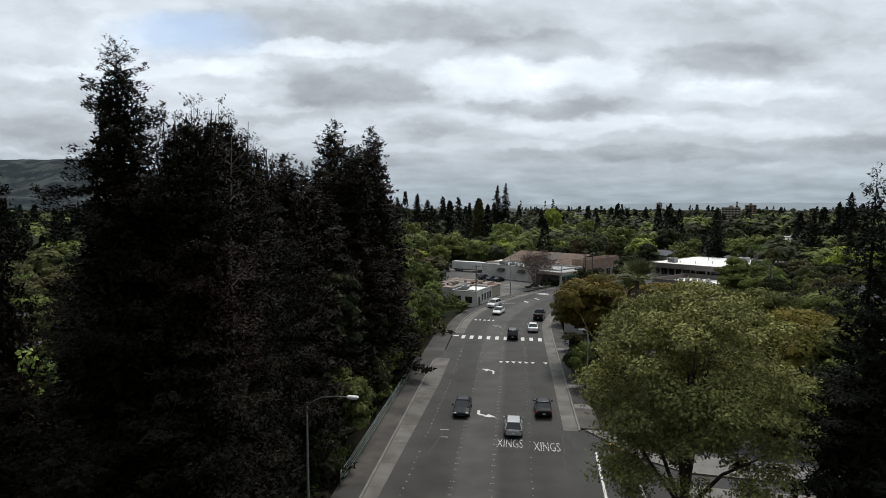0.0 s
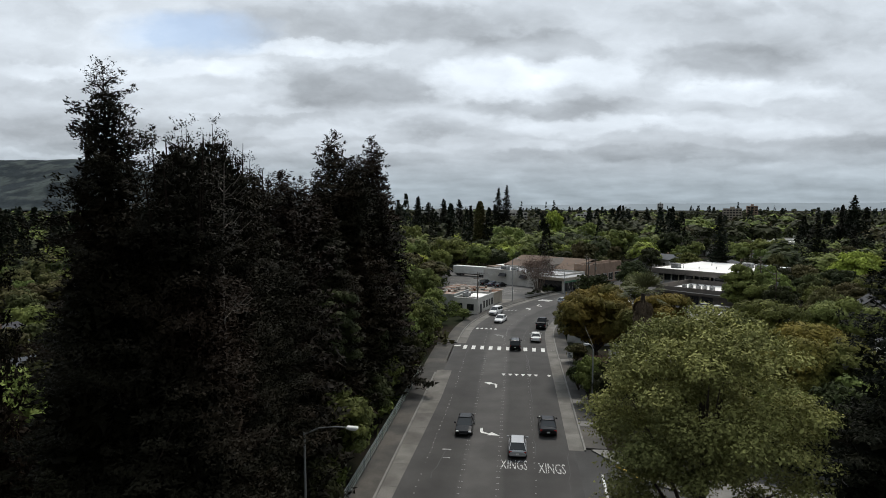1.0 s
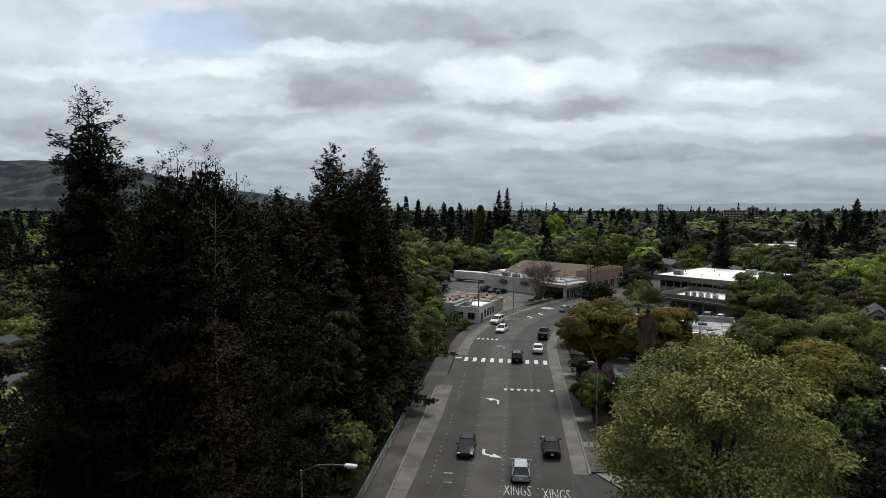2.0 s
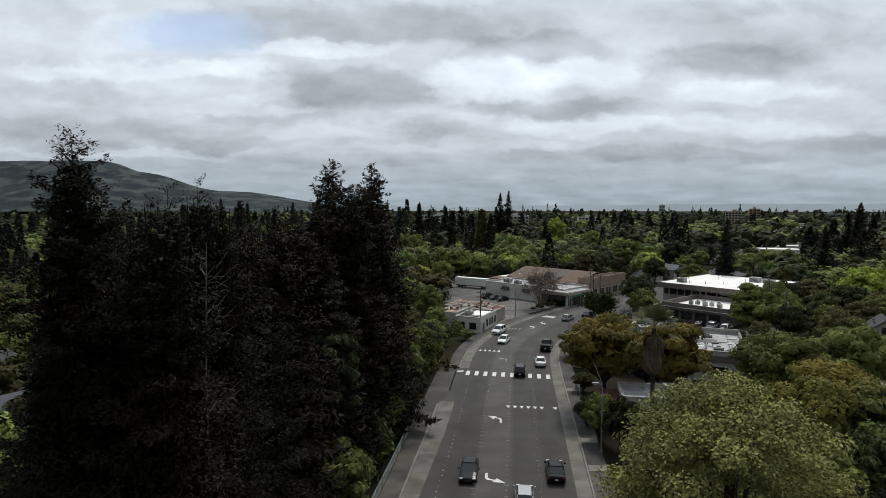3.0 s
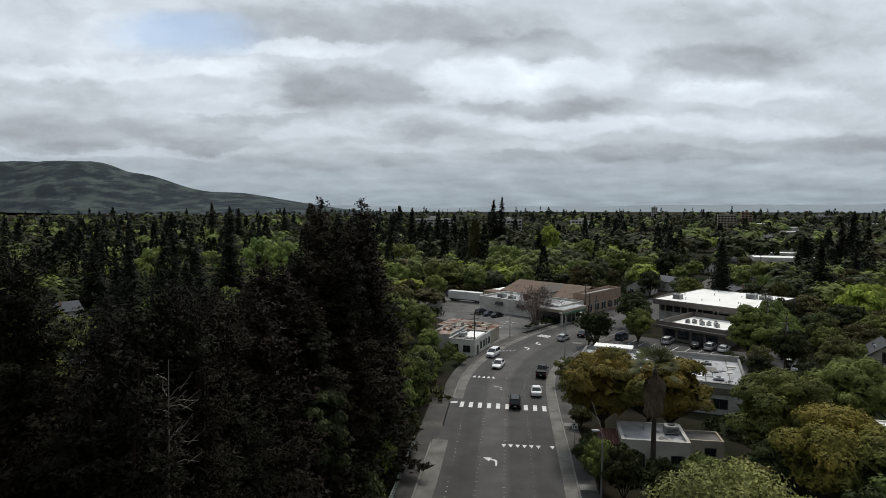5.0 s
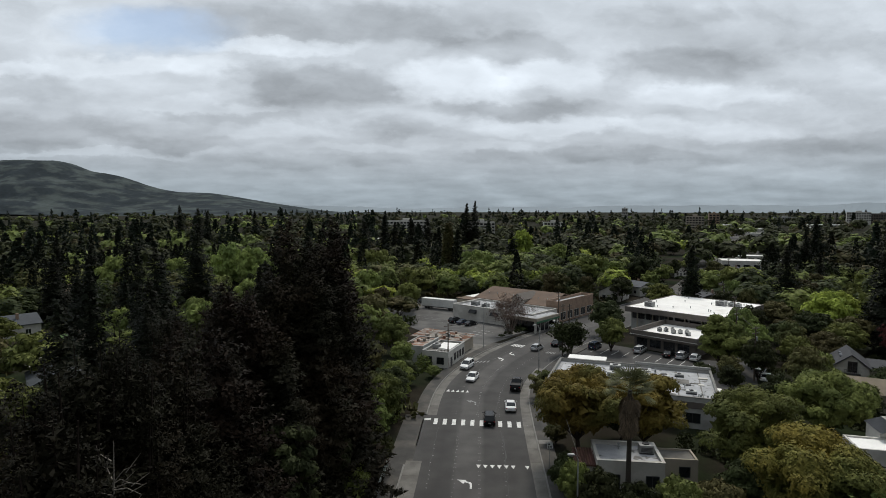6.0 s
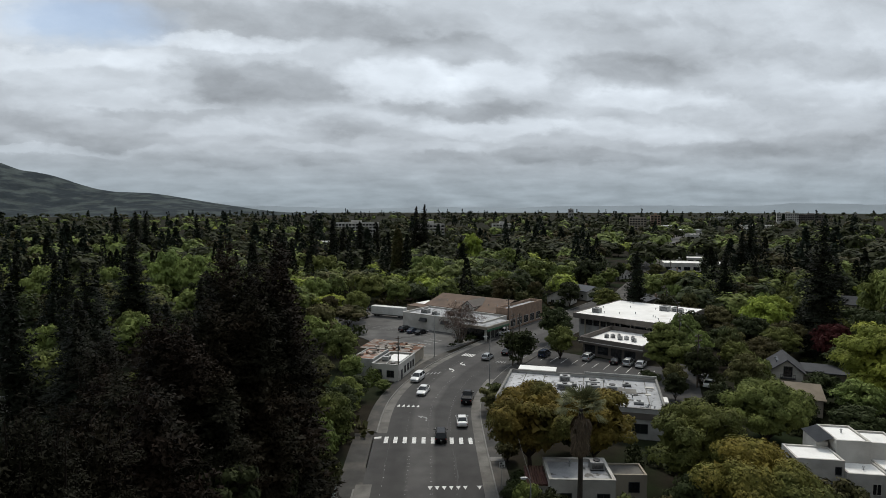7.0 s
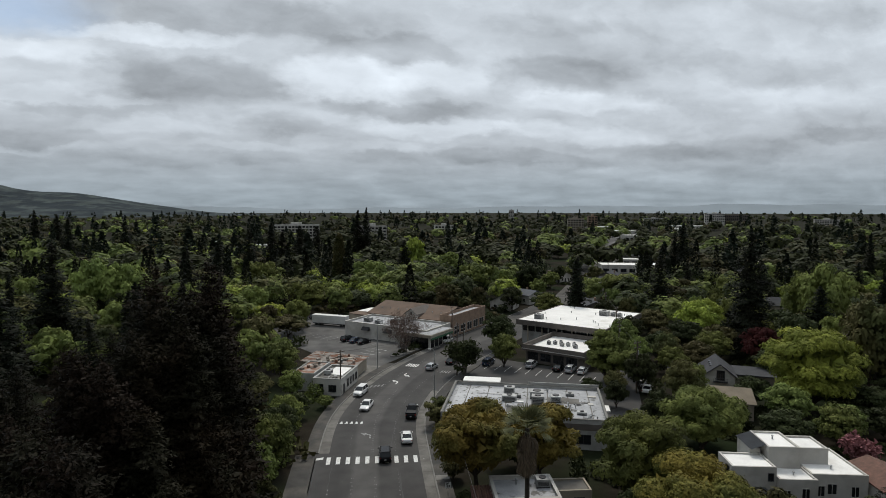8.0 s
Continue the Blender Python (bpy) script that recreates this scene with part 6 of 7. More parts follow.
for row in (("dark_green", 85.2, 141.6, 8.5, 4.4), ("green", 80.7, 129.5, 7.5, 3.6), ("dark_green", 98.2, 148.7, 9.5, 5.0), ("brown_green", 88.7, 131.0, 8.0, 4.2), ("green", 97.0, 137.0, 8.8, 4.6), ("dark_green", 101.0, 122.0, 8.0, 4.6),
            ("dark_green", 101.0, 98.0, 6.2, 4.4), ("green", 88.0, 92.0, 5.6, 3.6), ("dark_green", 92.5, 88.5, 6.4, 4.2), ("dark_green", 124.9, 145.9, 12.0, 6.0), ("brown_green", 115.3, 121.0, 11.0, 5.5), ("dark_green", 118.0, 112.0, 12.0, 6.0),
            ("dark_green", 97.1, 189.0, 9.0, 5.0), ("green", 80.5, 150.5, 10.0, 4.0), ("dark_green", 87.0, 158.0, 9.5, 4.2), ("dark_green", 58.0, 114.0, 5.6, 2.6), ("brown_green", 61.5, 121.0, 5.6, 2.4), ("dark_green", 55.6, 120.0, 4.6, 2.2), ("dark_green", 79.0, 142.0, 7.0, 3.4), ("green", 74.5, 146.5, 8.0, 3.2), ("brown_green", 92.0, 150.5, 7.0, 4.0), ("dark_green", 71.5, 98.5, 5.0, 3.0), ("green", 68.0, 104.5, 6.0, 3.2),
            ("dark_green", 185.8, 423.5, 10.0, 5.5), ("green", 113.5, 272.5, 9.0, 4.5), ("dark_green", 105.3, 226.3, 9.0, 4.5), ("green", 143.0, 364.9, 11.0, 6.0), ("brown_green", 145.8, 290.0, 9.0, 5.0), ("dark_green", 156.0, 334.6, 9.0, 4.6), ("green", 134.3, 301.1, 8.0, 4.2), ("dark_green", 191.2, 466.7, 11.0, 6.0), ("green", 188.1, 381.0, 9.0, 5.0),
            ("dark_green", 71.9, 252.0, 8.2, 4.3), ("dark_green", 74.7, 218.9, 9.8, 4.7), ("green", 97.9, 249.8, 8.6, 4.1), ("dark_green", 126.6, 291.9, 9.5, 4.0), ("green", 120.7, 321.2, 9.6, 4.9), ("green", 75.8, 283.7, 10.4, 4.6), ("green", 83.2, 204.8, 9.3, 5.1), ("dark_green", 93.2, 294.8, 8.9, 5.1),
            ("dark_green", 19.6, 81.6, 3.6, 1.8), ("dark_green", 17.2, 77.6, 4.6, 1.7), ("brown_green", 20.0, 92.0, 3.2, 1.8), ("dark_green", 19.5, 70.0, 7.0, 2.6), ("green", 17.6, 73.0, 6.2, 2.2), ("dark_green", 23.0, 68.2, 6.0, 2.6), ("green", 27.0, 67.5, 6.6, 3.0), ("brown_green", 31.5, 68.0, 6.0, 3.0), ("dark_green", 36.5, 72.0, 6.5, 3.0)):
    tree(*row)

def poplar(x, y, h, r):
    rng = np.random.default_rng(8)
    ob = thing("poplar_tree", (x, y, 0), "narrow upright poplar in pale green leaf", "tree")
    bm = tube(bmesh.new(), ((0, 0, -0.3), (0, 0, h * 0.9)), (0.35, 0.05), 6)
    part("trunk", bm, M["bark_grey"], ob)
    t = rng.uniform(0.06, 1.0, size=3200)
    a = rng.uniform(0, 6.283, size=3200)
    rr = r * np.sqrt(rng.uniform(0.3, 1.0, size=3200)) * np.minimum(1.0, 0.45 + 2.2 * t) * (1 - t) ** 0.35
    part("crown", leaf_mesh("crown", leaf_blades(rng, np.stack((rr * np.cos(a), rr * np.sin(a), t * h), 1), 0.75, 0.2), M["brown_green"]), None, ob)


poplar(15.7, 286.7, 26.5, 3.8)


def fan_palm(x, y, h):
    rng = np.random.default_rng(4)
    ob = thing("palm_tree", (x, y, 0), "tall fan palm with a thick skirt of dead fronds", "palm tree")
    bm = tube(bmesh.new(), ((0, 0, -0.3), (0.05, 0, h * 0.5), (0, 0, h)), (0.34, 0.27, 0.25), 10)
    part("trunk", bm, M["palm_bark"], ob)
    verts, faces = [], []

    def frond(az, el, ln, z, droop, width):
        """A stalk with a pleated fan of blades."""
        d = Vector((math.cos(az) * math.cos(el), math.sin(az) * math.cos(el), math.sin(el)))
        side = Vector((-math.sin(az), math.cos(az), 0))
        base = Vector((0, 0, z))
        hub = base + d * ln * 0.5
        k = len(verts)
        verts.extend((tuple(base + side * 0.03), tuple(base - side * 0.03), tuple(hub - side * 0.03), tuple(hub + side * 0.03)))
        faces.append((k, k + 1, k + 2, k + 3))
        for j in range(11):
            a = (j - 5) / 5 * 1.15
            dd = (d * math.cos(a) + side * math.sin(a)).normalized()
            tip = hub + dd * ln * 0.55 * (1 - 0.12 * abs(a)) - Vector((0, 0, droop * ln * (0.35 + 0.1 * abs(a))))
            mid = hub + dd * ln * 0.3
            w = side * width * math.cos(a) + d * width * -math.sin(a)
            k = len(verts)
            verts.extend((tuple(hub), tuple(mid + w), tuple(tip), tuple(mid - w)))
            faces.append((k, k + 1, k + 2, k + 3))
    for i in range(46):
        frond(rng.uniform(0, 6.283), rng.uniform(-0.35, 1.3), rng.uniform(2.7, 3.3), h + rng.uniform(-0.2, 0.4), 0.14, 0.075)
    part("frond_crown", mesh_from("frond_crown", verts, faces, M["palm"]), None, ob)
    verts, faces = [], []
    for i in range(250):
        frond(rng.uniform(0, 6.283), rng.uniform(-1.35, -0.95), rng.uniform(1.7, 2.3), h - 0.1 - 3.4 * rng.uniform() ** 1.1, 0.3, 0.12)
    part("skirt", mesh_from("skirt", verts, faces, M["skirt"]), None, ob, "brown hanging dead fronds")


fan_palm(24.4, 75.0, 13.3)


def branchy_tree(name, label, x, y, h, r, seed, twigs, mat, leaf_kind=None, leaves=0, flat=False):
    """A many-stemmed tree whose limbs show; twigs end in fine shoots."""
    rng = np.random.default_rng(seed)
    ob = thing(name, (x, y, 0), label, "tree")
    bm = bmesh.new()
    ends = []
    for k in range(7):
        a = k * 0.9 + rng.uniform(-0.2, 0.2)
        ln = rng.uniform(0.55, 1.0)
        b = Vector((0.25 * math.cos(a), 0.25 * math.sin(a), 0))
        m = Vector((0.4 * r * math.cos(a) * ln, 0.4 * r * math.sin(a) * ln, h * 0.48))
        e = Vector((0.85 * r * math.cos(a) * ln, 0.85 * r * math.sin(a) * ln, h * rng.uniform(0.78, 0.97)))
        tube(bm, (b - Vector((0, 0, 0.2)), m, e), (0.13, 0.09, 0.03), 5)
        for j in range(9):
            f = rng.uniform(0.35, 1.0)
            p = m.lerp(e, f) if f > 0.4 else b.lerp(m, f + 0.5)
            q = p + Vector(rng.normal(size=3)) * r * 0.24 + Vector((0, 0, r * 0.22))
            tube(bm, (p, p.lerp(q, 0.5) + Vector((0, 0, 0.1)), q), (0.04, 0.025, 0.01), 4)
            ends.append(np.array(q))
    part("trunk", bm, M["bark_grey"], ob)
    if twigs:
        c = np.concatenate([e + rng.normal(size=(twigs, 3)) * np.array((0.13, 0.13, 0.10)) * r for e in ends])
        q = leaf_blades(rng, c, 0.055, 0.5, 14.0, np.repeat(np.array(((0, 0, 0.6),)), len(c), 0) + 0.5 * rng.normal(size=(len(c), 3)))
        part("shoot_crown", leaf_mesh("shoot_crown", q, M[mat]), None, ob, "fine reddish shoots")
    if leaf_kind:
        c = np.concatenate([e + rng.normal(size=(leaves, 3)) * np.array((r * 0.2, r * 0.2, r * (0.07 if flat else 0.2))) for e in ends])
        part("crown", leaf_mesh("crown", leaf_blades(rng, c, 0.42), M[leaf_kind]), None, ob)
    TAKEN.append((x, y, r))


branchy_tree("bare_tree", "leafless multi-stemmed tree with reddish shoots in a planter", 25.4, 166.0, 8.0, 6.0, 21, 110, "twig")
branchy_tree("umbrella_tree", "dark umbrella-shaped street tree on leaning stems", 35.4, 142.4, 5.9, 3.5, 22, 0, "twig", "dark_green", 55, True)
branchy_tree("blossom_tree", "small pink-blossomed tree behind the white house", 78.6, 81.0, 3.9, 1.9, 23, 0, "twig", "pink", 26)


# ---- woods and far trees ----
def clear_of(x, y, pad):
    """Whether a tree may stand here: off the street, the lots, the buildings and the other trees."""
    for cx, cy, r in TAKEN:
        if (x - cx) ** 2 + (y - cy) ** 2 < (r + pad) ** 2:
            return False
    for ax, ay, bx, by, r in KEEP:
        t = max(0.0, min(1.0, ((x - ax) * (bx - ax) + (y - ay) * (by - ay)) / ((bx - ax) ** 2 + (by - ay) ** 2)))
        if math.hypot(x - ax - t * (bx - ax), y - ay - t * (by - ay)) < r + pad:
            return False
    return True


# stretches kept open: from (x, y) to (x, y), half-width
KEEP = [(p[0], p[1], q[0], q[1], 13.5) for p, q in zip(GUIDE, GUIDE[1:])]
KEEP += [(4, 140, 20, 200, 17), (2, 215, 45, 206, 8), (30, 200, 60, 180, 18), (36, 112, 50, 105, 17), (44, 150, 66, 132, 11), (38, 140, 56, 126, 12), (66, 152, 88, 166, 19), (56, 100, 74, 138, 3.6),
         (16, 72, 38, 70, 9), (58, 76, 74, 74, 11), (80, 116, 92, 122, 9), (86, 214, 190, 420, 5), (192, 398, 330, 560, 9), (-82, 140, -92, 180, 7), (30, 40, 44, 50, 4), (16, 38, 17, 39, 9)]
rnd = random.Random(77)
made = 0
for _ in range(14000):
    if made >= 225:
        break
    y = rnd.uniform(55, 235)
    x = rnd.uniform(-0.80 * y - 12, 1.18 * y + 12)
    left = x < -12
    kind = rnd.choices(("fir", "dark_green", "green", "brown_green", "yellow_green", "lime"), (5.5, 5, 2.6, 2.6, 1.2, 1.0) if left else (1.6, 4, 5, 4, 1.5, 1.2))[0]
    if kind == "fir":
        r, h = rnd.uniform(3.2, 5.2), rnd.uniform(15, 27)
    else:
        r, h = rnd.uniform(3.2, 6.4), rnd.uniform(6.5, 12.5)
    if x > 20 and y < 130:
        r, h = min(r, 4.0), min(h, 7.5)
    if x < -0.56 * y - 4 and kind != "lime":
        kind, r, h = rnd.choice(("green", "brown_green")), min(r, 4.5), min(h, 8.0)
    if clear_of(x, y, r * 0.3):
        tree(kind, x, y, h, r, 2 if y > 135 or x < -12 else 0)
        made += 1


def far_trees(name, label, mat, pick, shape, count, seed, near, far, most):
    """Many trees too far to pick apart, as one mesh of leaf clumps."""
    rng = np.random.default_rng(seed)
    rr = random.Random(seed)
    out = []
    made = tries = 0
    while made < count and tries < count * 8:
        tries += 1
        u = rr.random()
        d = near * (far / near) ** u
        az = radians(rr.uniform(-44, 56))
        x, y = d * math.sin(az), d * math.cos(az)
        if d < 900 and not clear_of(x, y, 4.0):
            continue
        if noise.noise(Vector((x * 0.006, y * 0.006, seed))) < rr.uniform(-0.55, 0.25):
            continue
        h, r = pick(rr)
        leaves = int(min(420, max(26, 2 * most * 480 / d))) if near >= 300 else 2 * most
        if shape == "cone":
            t = rng.uniform(0.05, 1.0, size=leaves)
            a = rng.uniform(0, 6.283, size=leaves)
            q = r * (1 - t) ** 0.8 * rng.uniform(0.6, 1.05, size=leaves) + 0.15
            p = np.stack((q * np.cos(a), q * np.sin(a), t * h), 1)
        else:
            v = rng.normal(size=(leaves, 3))
            v /= np.linalg.norm(v, axis=1)[:, None]
            v[:, 2] = np.where(v[:, 2] < -0.4, -v[:, 2], v[:, 2])
            lump = 1 + 0.26 * np.sin(v[:, :1] * 5 + made) * np.cos(v[:, 1:2] * 6 + v[:, 2:] * 4)
            p = v * lump * rng.uniform(0.82, 1.04, size=(leaves, 1)) * np.array((r, r, h * 0.42)) + np.array((0, 0, h * 0.55))
        size = r * (0.62 if shape == "cone" else 0.60) * (50.0 / leaves) ** 0.5
        out.append(leaf_blades(rng, p + np.array((x, y, 0)), size, 0.4, 1.3, None, None if shape == "cone" else v * 1.2))
        made += 1
    tagged(new(name, leaf_mesh(name, np.concatenate(out), M[mat])), label, "trees", kind="stuff")


far_trees("woods", "dark conifers among the gardens", "conifer", lambda q: (q.uniform(13, 25), q.uniform(3.0, 4.6)), "cone", 95, 21, 215, 330, 260)
far_trees("woods", "green garden trees packed together", "green", lambda q: (q.uniform(7, 13), q.uniform(3.5, 6.2)), "ball", 75, 22, 205, 330, 380)
far_trees("woods", "dark evergreen garden trees packed together", "dark_green", lambda q: (q.uniform(7, 13), q.uniform(3.5, 6.2)), "ball", 130, 23, 205, 330, 340)
far_trees("woods", "brownish garden trees packed together", "brown_green", lambda q: (q.uniform(7, 12), q.uniform(3.5, 6.0)), "ball", 90, 24, 205, 330, 300)
far_trees("woods", "yellow-green garden trees packed together", "yellow_green", lambda q: (q.uniform(7, 11), q.uniform(3.5, 5.5)), "ball", 55, 25, 205, 330, 380)
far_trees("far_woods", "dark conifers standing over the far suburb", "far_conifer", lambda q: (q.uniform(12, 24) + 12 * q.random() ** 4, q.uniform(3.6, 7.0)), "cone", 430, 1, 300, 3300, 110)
far_trees("far_woods", "dark evergreen crowns across the far suburb", "dark_green", lambda q: (q.uniform(8, 17), q.uniform(5.0, 9.5)), "ball", 1300, 2, 300, 3600, 110)
far_trees("far_woods", "green garden trees across the far suburb", "green", lambda q: (q.uniform(8, 15), q.uniform(5.0, 9.0)), "ball", 450, 3, 300, 2200, 110)
far_trees("far_woods", "brownish garden trees across the far suburb", "brown_green", lambda q: (q.uniform(7, 14), q.uniform(4.0, 7.5)), "ball", 600, 4, 300, 2800, 110)
far_trees("far_woods", "pale yellow-green trees across the far suburb", "yellow_green", lambda q: (q.uniform(6, 11), q.uniform(3.0, 5.5)), "ball", 160, 5, 300, 1000, 110)


def undergrowth(name, label, mat, spots, leaf, seed):
    """Low scrub as one mesh of leaf clumps; spots: (x, y, radius, height, leaves)."""
    rng = np.random.default_rng(seed)
    out = []
    for x, y, r, h, n in spots:
        p = rng.normal(size=(n, 3))
        p /= np.linalg.norm(p, axis=1)[:, None]
        p[:, 2] = np.abs(p[:, 2])
        p *= rng.uniform(0.6, 1.05, size=(n, 1))
        out.append(p * np.array((r, r, h)) + np.array((x, y, 0)))
    c = np.concatenate(out)
    tagged(new(name, leaf_mesh(name, leaf_blades(rng, c, leaf), M[mat])), label, "shrubs", kind="stuff")


rnd = random.Random(5)
undergrowth("undergrowth", "tangled green scrub behind the fence and footpath", "green",
            [(*on_street(s_at(y), -rnd.uniform(14.6, 17.6))[:2], rnd.uniform(1.2, 2.4), rnd.uniform(1.0, 3.4), 300) for y in np.arange(38, 136, 1.9)], 0.3, 9)
undergrowth("undergrowth", "dark scrub under the redwoods", "dark_green",
            [(rnd.uniform(-40, -12), rnd.uniform(22, 130), rnd.uniform(1.8, 3.6), rnd.uniform(1.2, 4.0), 220) for _ in range(120)], 0.42, 10)
undergrowth("undergrowth", "garden shrubs and hedges between the houses", "dark_green",
            [(x, y, rnd.uniform(1.2, 2.2), rnd.uniform(0.8, 2.2), 160) for x, y in [(rnd.uniform(34, 130), rnd.uniform(56, 140)) for _ in range(300)] if clear_of(x, y, -1.5)], 0.34, 12)
undergrowth("undergrowth", "hedges and low trees filling the far gardens", "dark_green",
            [(x, y, rnd.uniform(2.0, 4.0), rnd.uniform(1.2, 3.4), 64) for x, y in [(rnd.uniform(-150, 300), rnd.uniform(135, 330)) for _ in range(750)] if clear_of(x, y, -1.0)], 0.85, 13)
undergrowth("undergrowth", "brownish shrubs filling the far gardens", "brown_green",
            [(x, y, rnd.uniform(1.6, 3.2), rnd.uniform(1.0, 3.0), 50) for x, y in [(rnd.uniform(-150, 300), rnd.uniform(100, 330)) for _ in range(600)] if clear_of(x, y, -1.0)], 0.8, 14)
for k in redwoods + cedars + FIR + [t for v in KINDS.values() for t in v]:
    drop_template(k)


# ---- parking lots and side roads ----
def patch(name, label, outline, z, mat, cat):
    tagged(part(name, prism(bmesh.new(), outline, -0.2, z), M[mat]), label, cat, kind="structure")


patch("pavement", "faded grey asphalt parking lot with worn bay lines", ((8.5, 158.5), (17.5, 154.0), (41.5, 182.0), (60, 205), (62, 214), (30, 222), (-4, 229), (-12, 222), (-8, 190)), 0.006, "lot", "parking lot")
patch("pavement", "dark asphalt parking court before the offices", ((33.0, 139.5), (50, 126), (60, 120), (72, 134), (64, 138), (50, 152), (44, 158)), 0.006, "court", "parking lot")
patch("pavement", "narrow asphalt lane between shops and gardens", ((47.5, 99.5), (55.5, 96), (62.5, 112), (71, 128), (77, 140), (74, 142), (62, 125.5), (52, 113)), 0.010, "court", "lane")
patch("road", "side street running away past houses", ((58, 196), (66, 190), (96, 214), (150, 300), (232, 440), (222, 446), (140, 304), (88, 222)), 0.012, "path", "road")
patch("road", "far straight street with pale asphalt", ((222, 446), (232, 440), (420, 740), (404, 746)), 0.012, "lot", "road")
patch("pavement", "pale gravel drive in a clearing", ((-84, 138), (-78, 138), (-80, 152), (-86, 176), (-93, 178), (-89, 155)), 0.02, "gravel", "drive")
patch("ground", "bright mown lawn beside the gravel drive", ((-90, 142), (-84.2, 142), (-89.2, 156), (-94, 174), (-99, 170)), 0.02, "lawn", "lawn")


def bay_lines(label, origin, step, n, line, width=0.12, mat="faint"):
    owner = thing("bay_lines", (0, 0, 0), label, "road marking", kind="structure")
    o, st, ln = Vector((*origin, 0)), Vector((*step, 0)), Vector((*line, 0))
    side = ln.normalized().cross(Vector((0, 0, 1))) * width / 2
    for k in range(n):
        p = o + st * k
        part("paint", prism(bmesh.new(), [tuple(q[:2]) for q in (p - side, p + side, p + ln + side, p + ln - side)][::-1], 0.008, 0.014), M[mat], owner)


bay_lines("worn white parking bay lines", (9.2, 183.0), (1.9, -1.85), 6, (3.6, 3.7))
bay_lines("worn white parking bay lines", (2.0, 196.5), (1.9, -1.85), 9, (-3.6, -3.7))
bay_lines("worn white parking bay lines", (-6.0, 222.0), (2.7, -0.1), 9, (0.4, -5.0))
bay_lines("worn white parking bay lines", (14.0, 161.5), (1.8, 1.95), 5, (-3.4, 3.2), mat="paint")
bay_lines("white parking bay lines before the offices", (42.6, 151.4), (1.95, -1.62), 12, (-3.1, -3.7), mat="paint")


def trailer():
    ob = thing("trailer", (8.0, 207.5, 0), "long white box trailer parked in the lot", "trailer", turn=math.atan2(-6.4, 9.8))
    part("body", bevelled(boxes((-6.2, -1.25, 0.9, 6.2, 1.25, 3.5)), 0.06), M["container"], ob)
    part("chassis", boxes((-6.0, -1.0, 0.62, 6.0, 1.0, 0.895)), M["dark_trim"], ob)
    for x in (-4.6, -3.4, 4.6):
        for y in (-1.0, 1.0):
            bm = tube(bmesh.new(), ((x, y - 0.15, 0.48), (x, y + 0.15, 0.48)), 0.48, 12)
            part("wheel", bm, M["tyre"], ob)


trailer()


def planter():
    bm = bmesh.new()
    prism(bm, ((21.2, 162.8), (23.0, 161.8), (30.0, 168.3), (29.0, 170.2), (26.5, 169.4)), -0.1, 0.22)
    ob = tagged(new("planter", mesh_of(bm, "planter", M["kerb"])), "raised concrete planter island with low shrubs", "planter")
    undergrowth("shrubs", "low shrubs in the planter island", "dark_green", [(22.8, 163.4, 1.0, 0.7, 120), (25.0, 166.4, 1.3, 1.0, 160), (27.8, 168.2, 1.1, 1.2, 140)], 0.28, 31)


planter()


# ---- street furniture ----
def fence():
    """Green-grey pipe rail on posts along the footpath."""
    ob = thing("fence", (0, 0, 0), "weathered pipe railing along the footpath", "fence")
    d = -12.05
    ss = np.arange(s_at(45), s_at(86), 2.45)
    for s in ss:
        p = on_street(s, d)
        part("post", boxes((-0.035, -0.035, 0.1, 0.035, 0.035, 1.35)), M["green_metal"], ob, at=(p.x, p.y, 0))
    for h in (0.45, 0.75, 1.05, 1.3):
        bm = tube(bmesh.new(), [on_street(s, d, h) for s in ss], 0.03, 5)
        part("rail", bm, M["green_metal"], ob)


fence()


def street_lamp(x, y, h, reach, turn, label="grey steel street lamp with a long curved arm", cover="sign_white"):
    ob = thing("street_lamp", (x, y, 0), label, "street lamp", "street lamps", turn=turn)
    part("base", tube(bmesh.new(), ((0, 0, 0), (0, 0, 0.35)), (0.22, 0.18), 8), M["steel"], ob)
    part("pole", tube(bmesh.new(), ((0, 0, 0.3), (0, 0, h - 0.5)), (0.11, 0.07), 8), M["steel"], ob)
    part("arm", tube(bmesh.new(), ((0, 0, h - 0.6), (reach * 0.35, 0, h - 0.1), (reach * 0.7, 0, h + 0.05), (reach, 0, h + 0.08)), (0.055, 0.05, 0.045, 0.04), 6), M["steel"], ob)
    bm = bevelled(boxes((reach - 0.1, -0.17, h, reach + 0.65, 0.17, h + 0.16)), 0.05)
    head = part("lamp_head", bm, M[cover], ob, "pale cobra-head lantern" if cover == "sign_white" else "")
    part("lens", boxes((reach + 0.1, -0.12, h - 0.05, reach + 0.55, 0.12, h - 0.003)), M["lamp_clear"], head)


street_lamp(-9.0, 37.6, 10.5, 2.9, radians(-12))
street_lamp(24.6, 125.2, 10.8, 0.8, radians(200), "slender steel pole with a short arm", "steel")
street_lamp(16.7, 152.4, 11.0, 1.0, radians(-40), "tall grey steel pole at the lot entrance")
street_lamp(17.0, 69.8, 8.0, 0.5, radians(180), "slim grey steel pole behind the footpath", "steel")


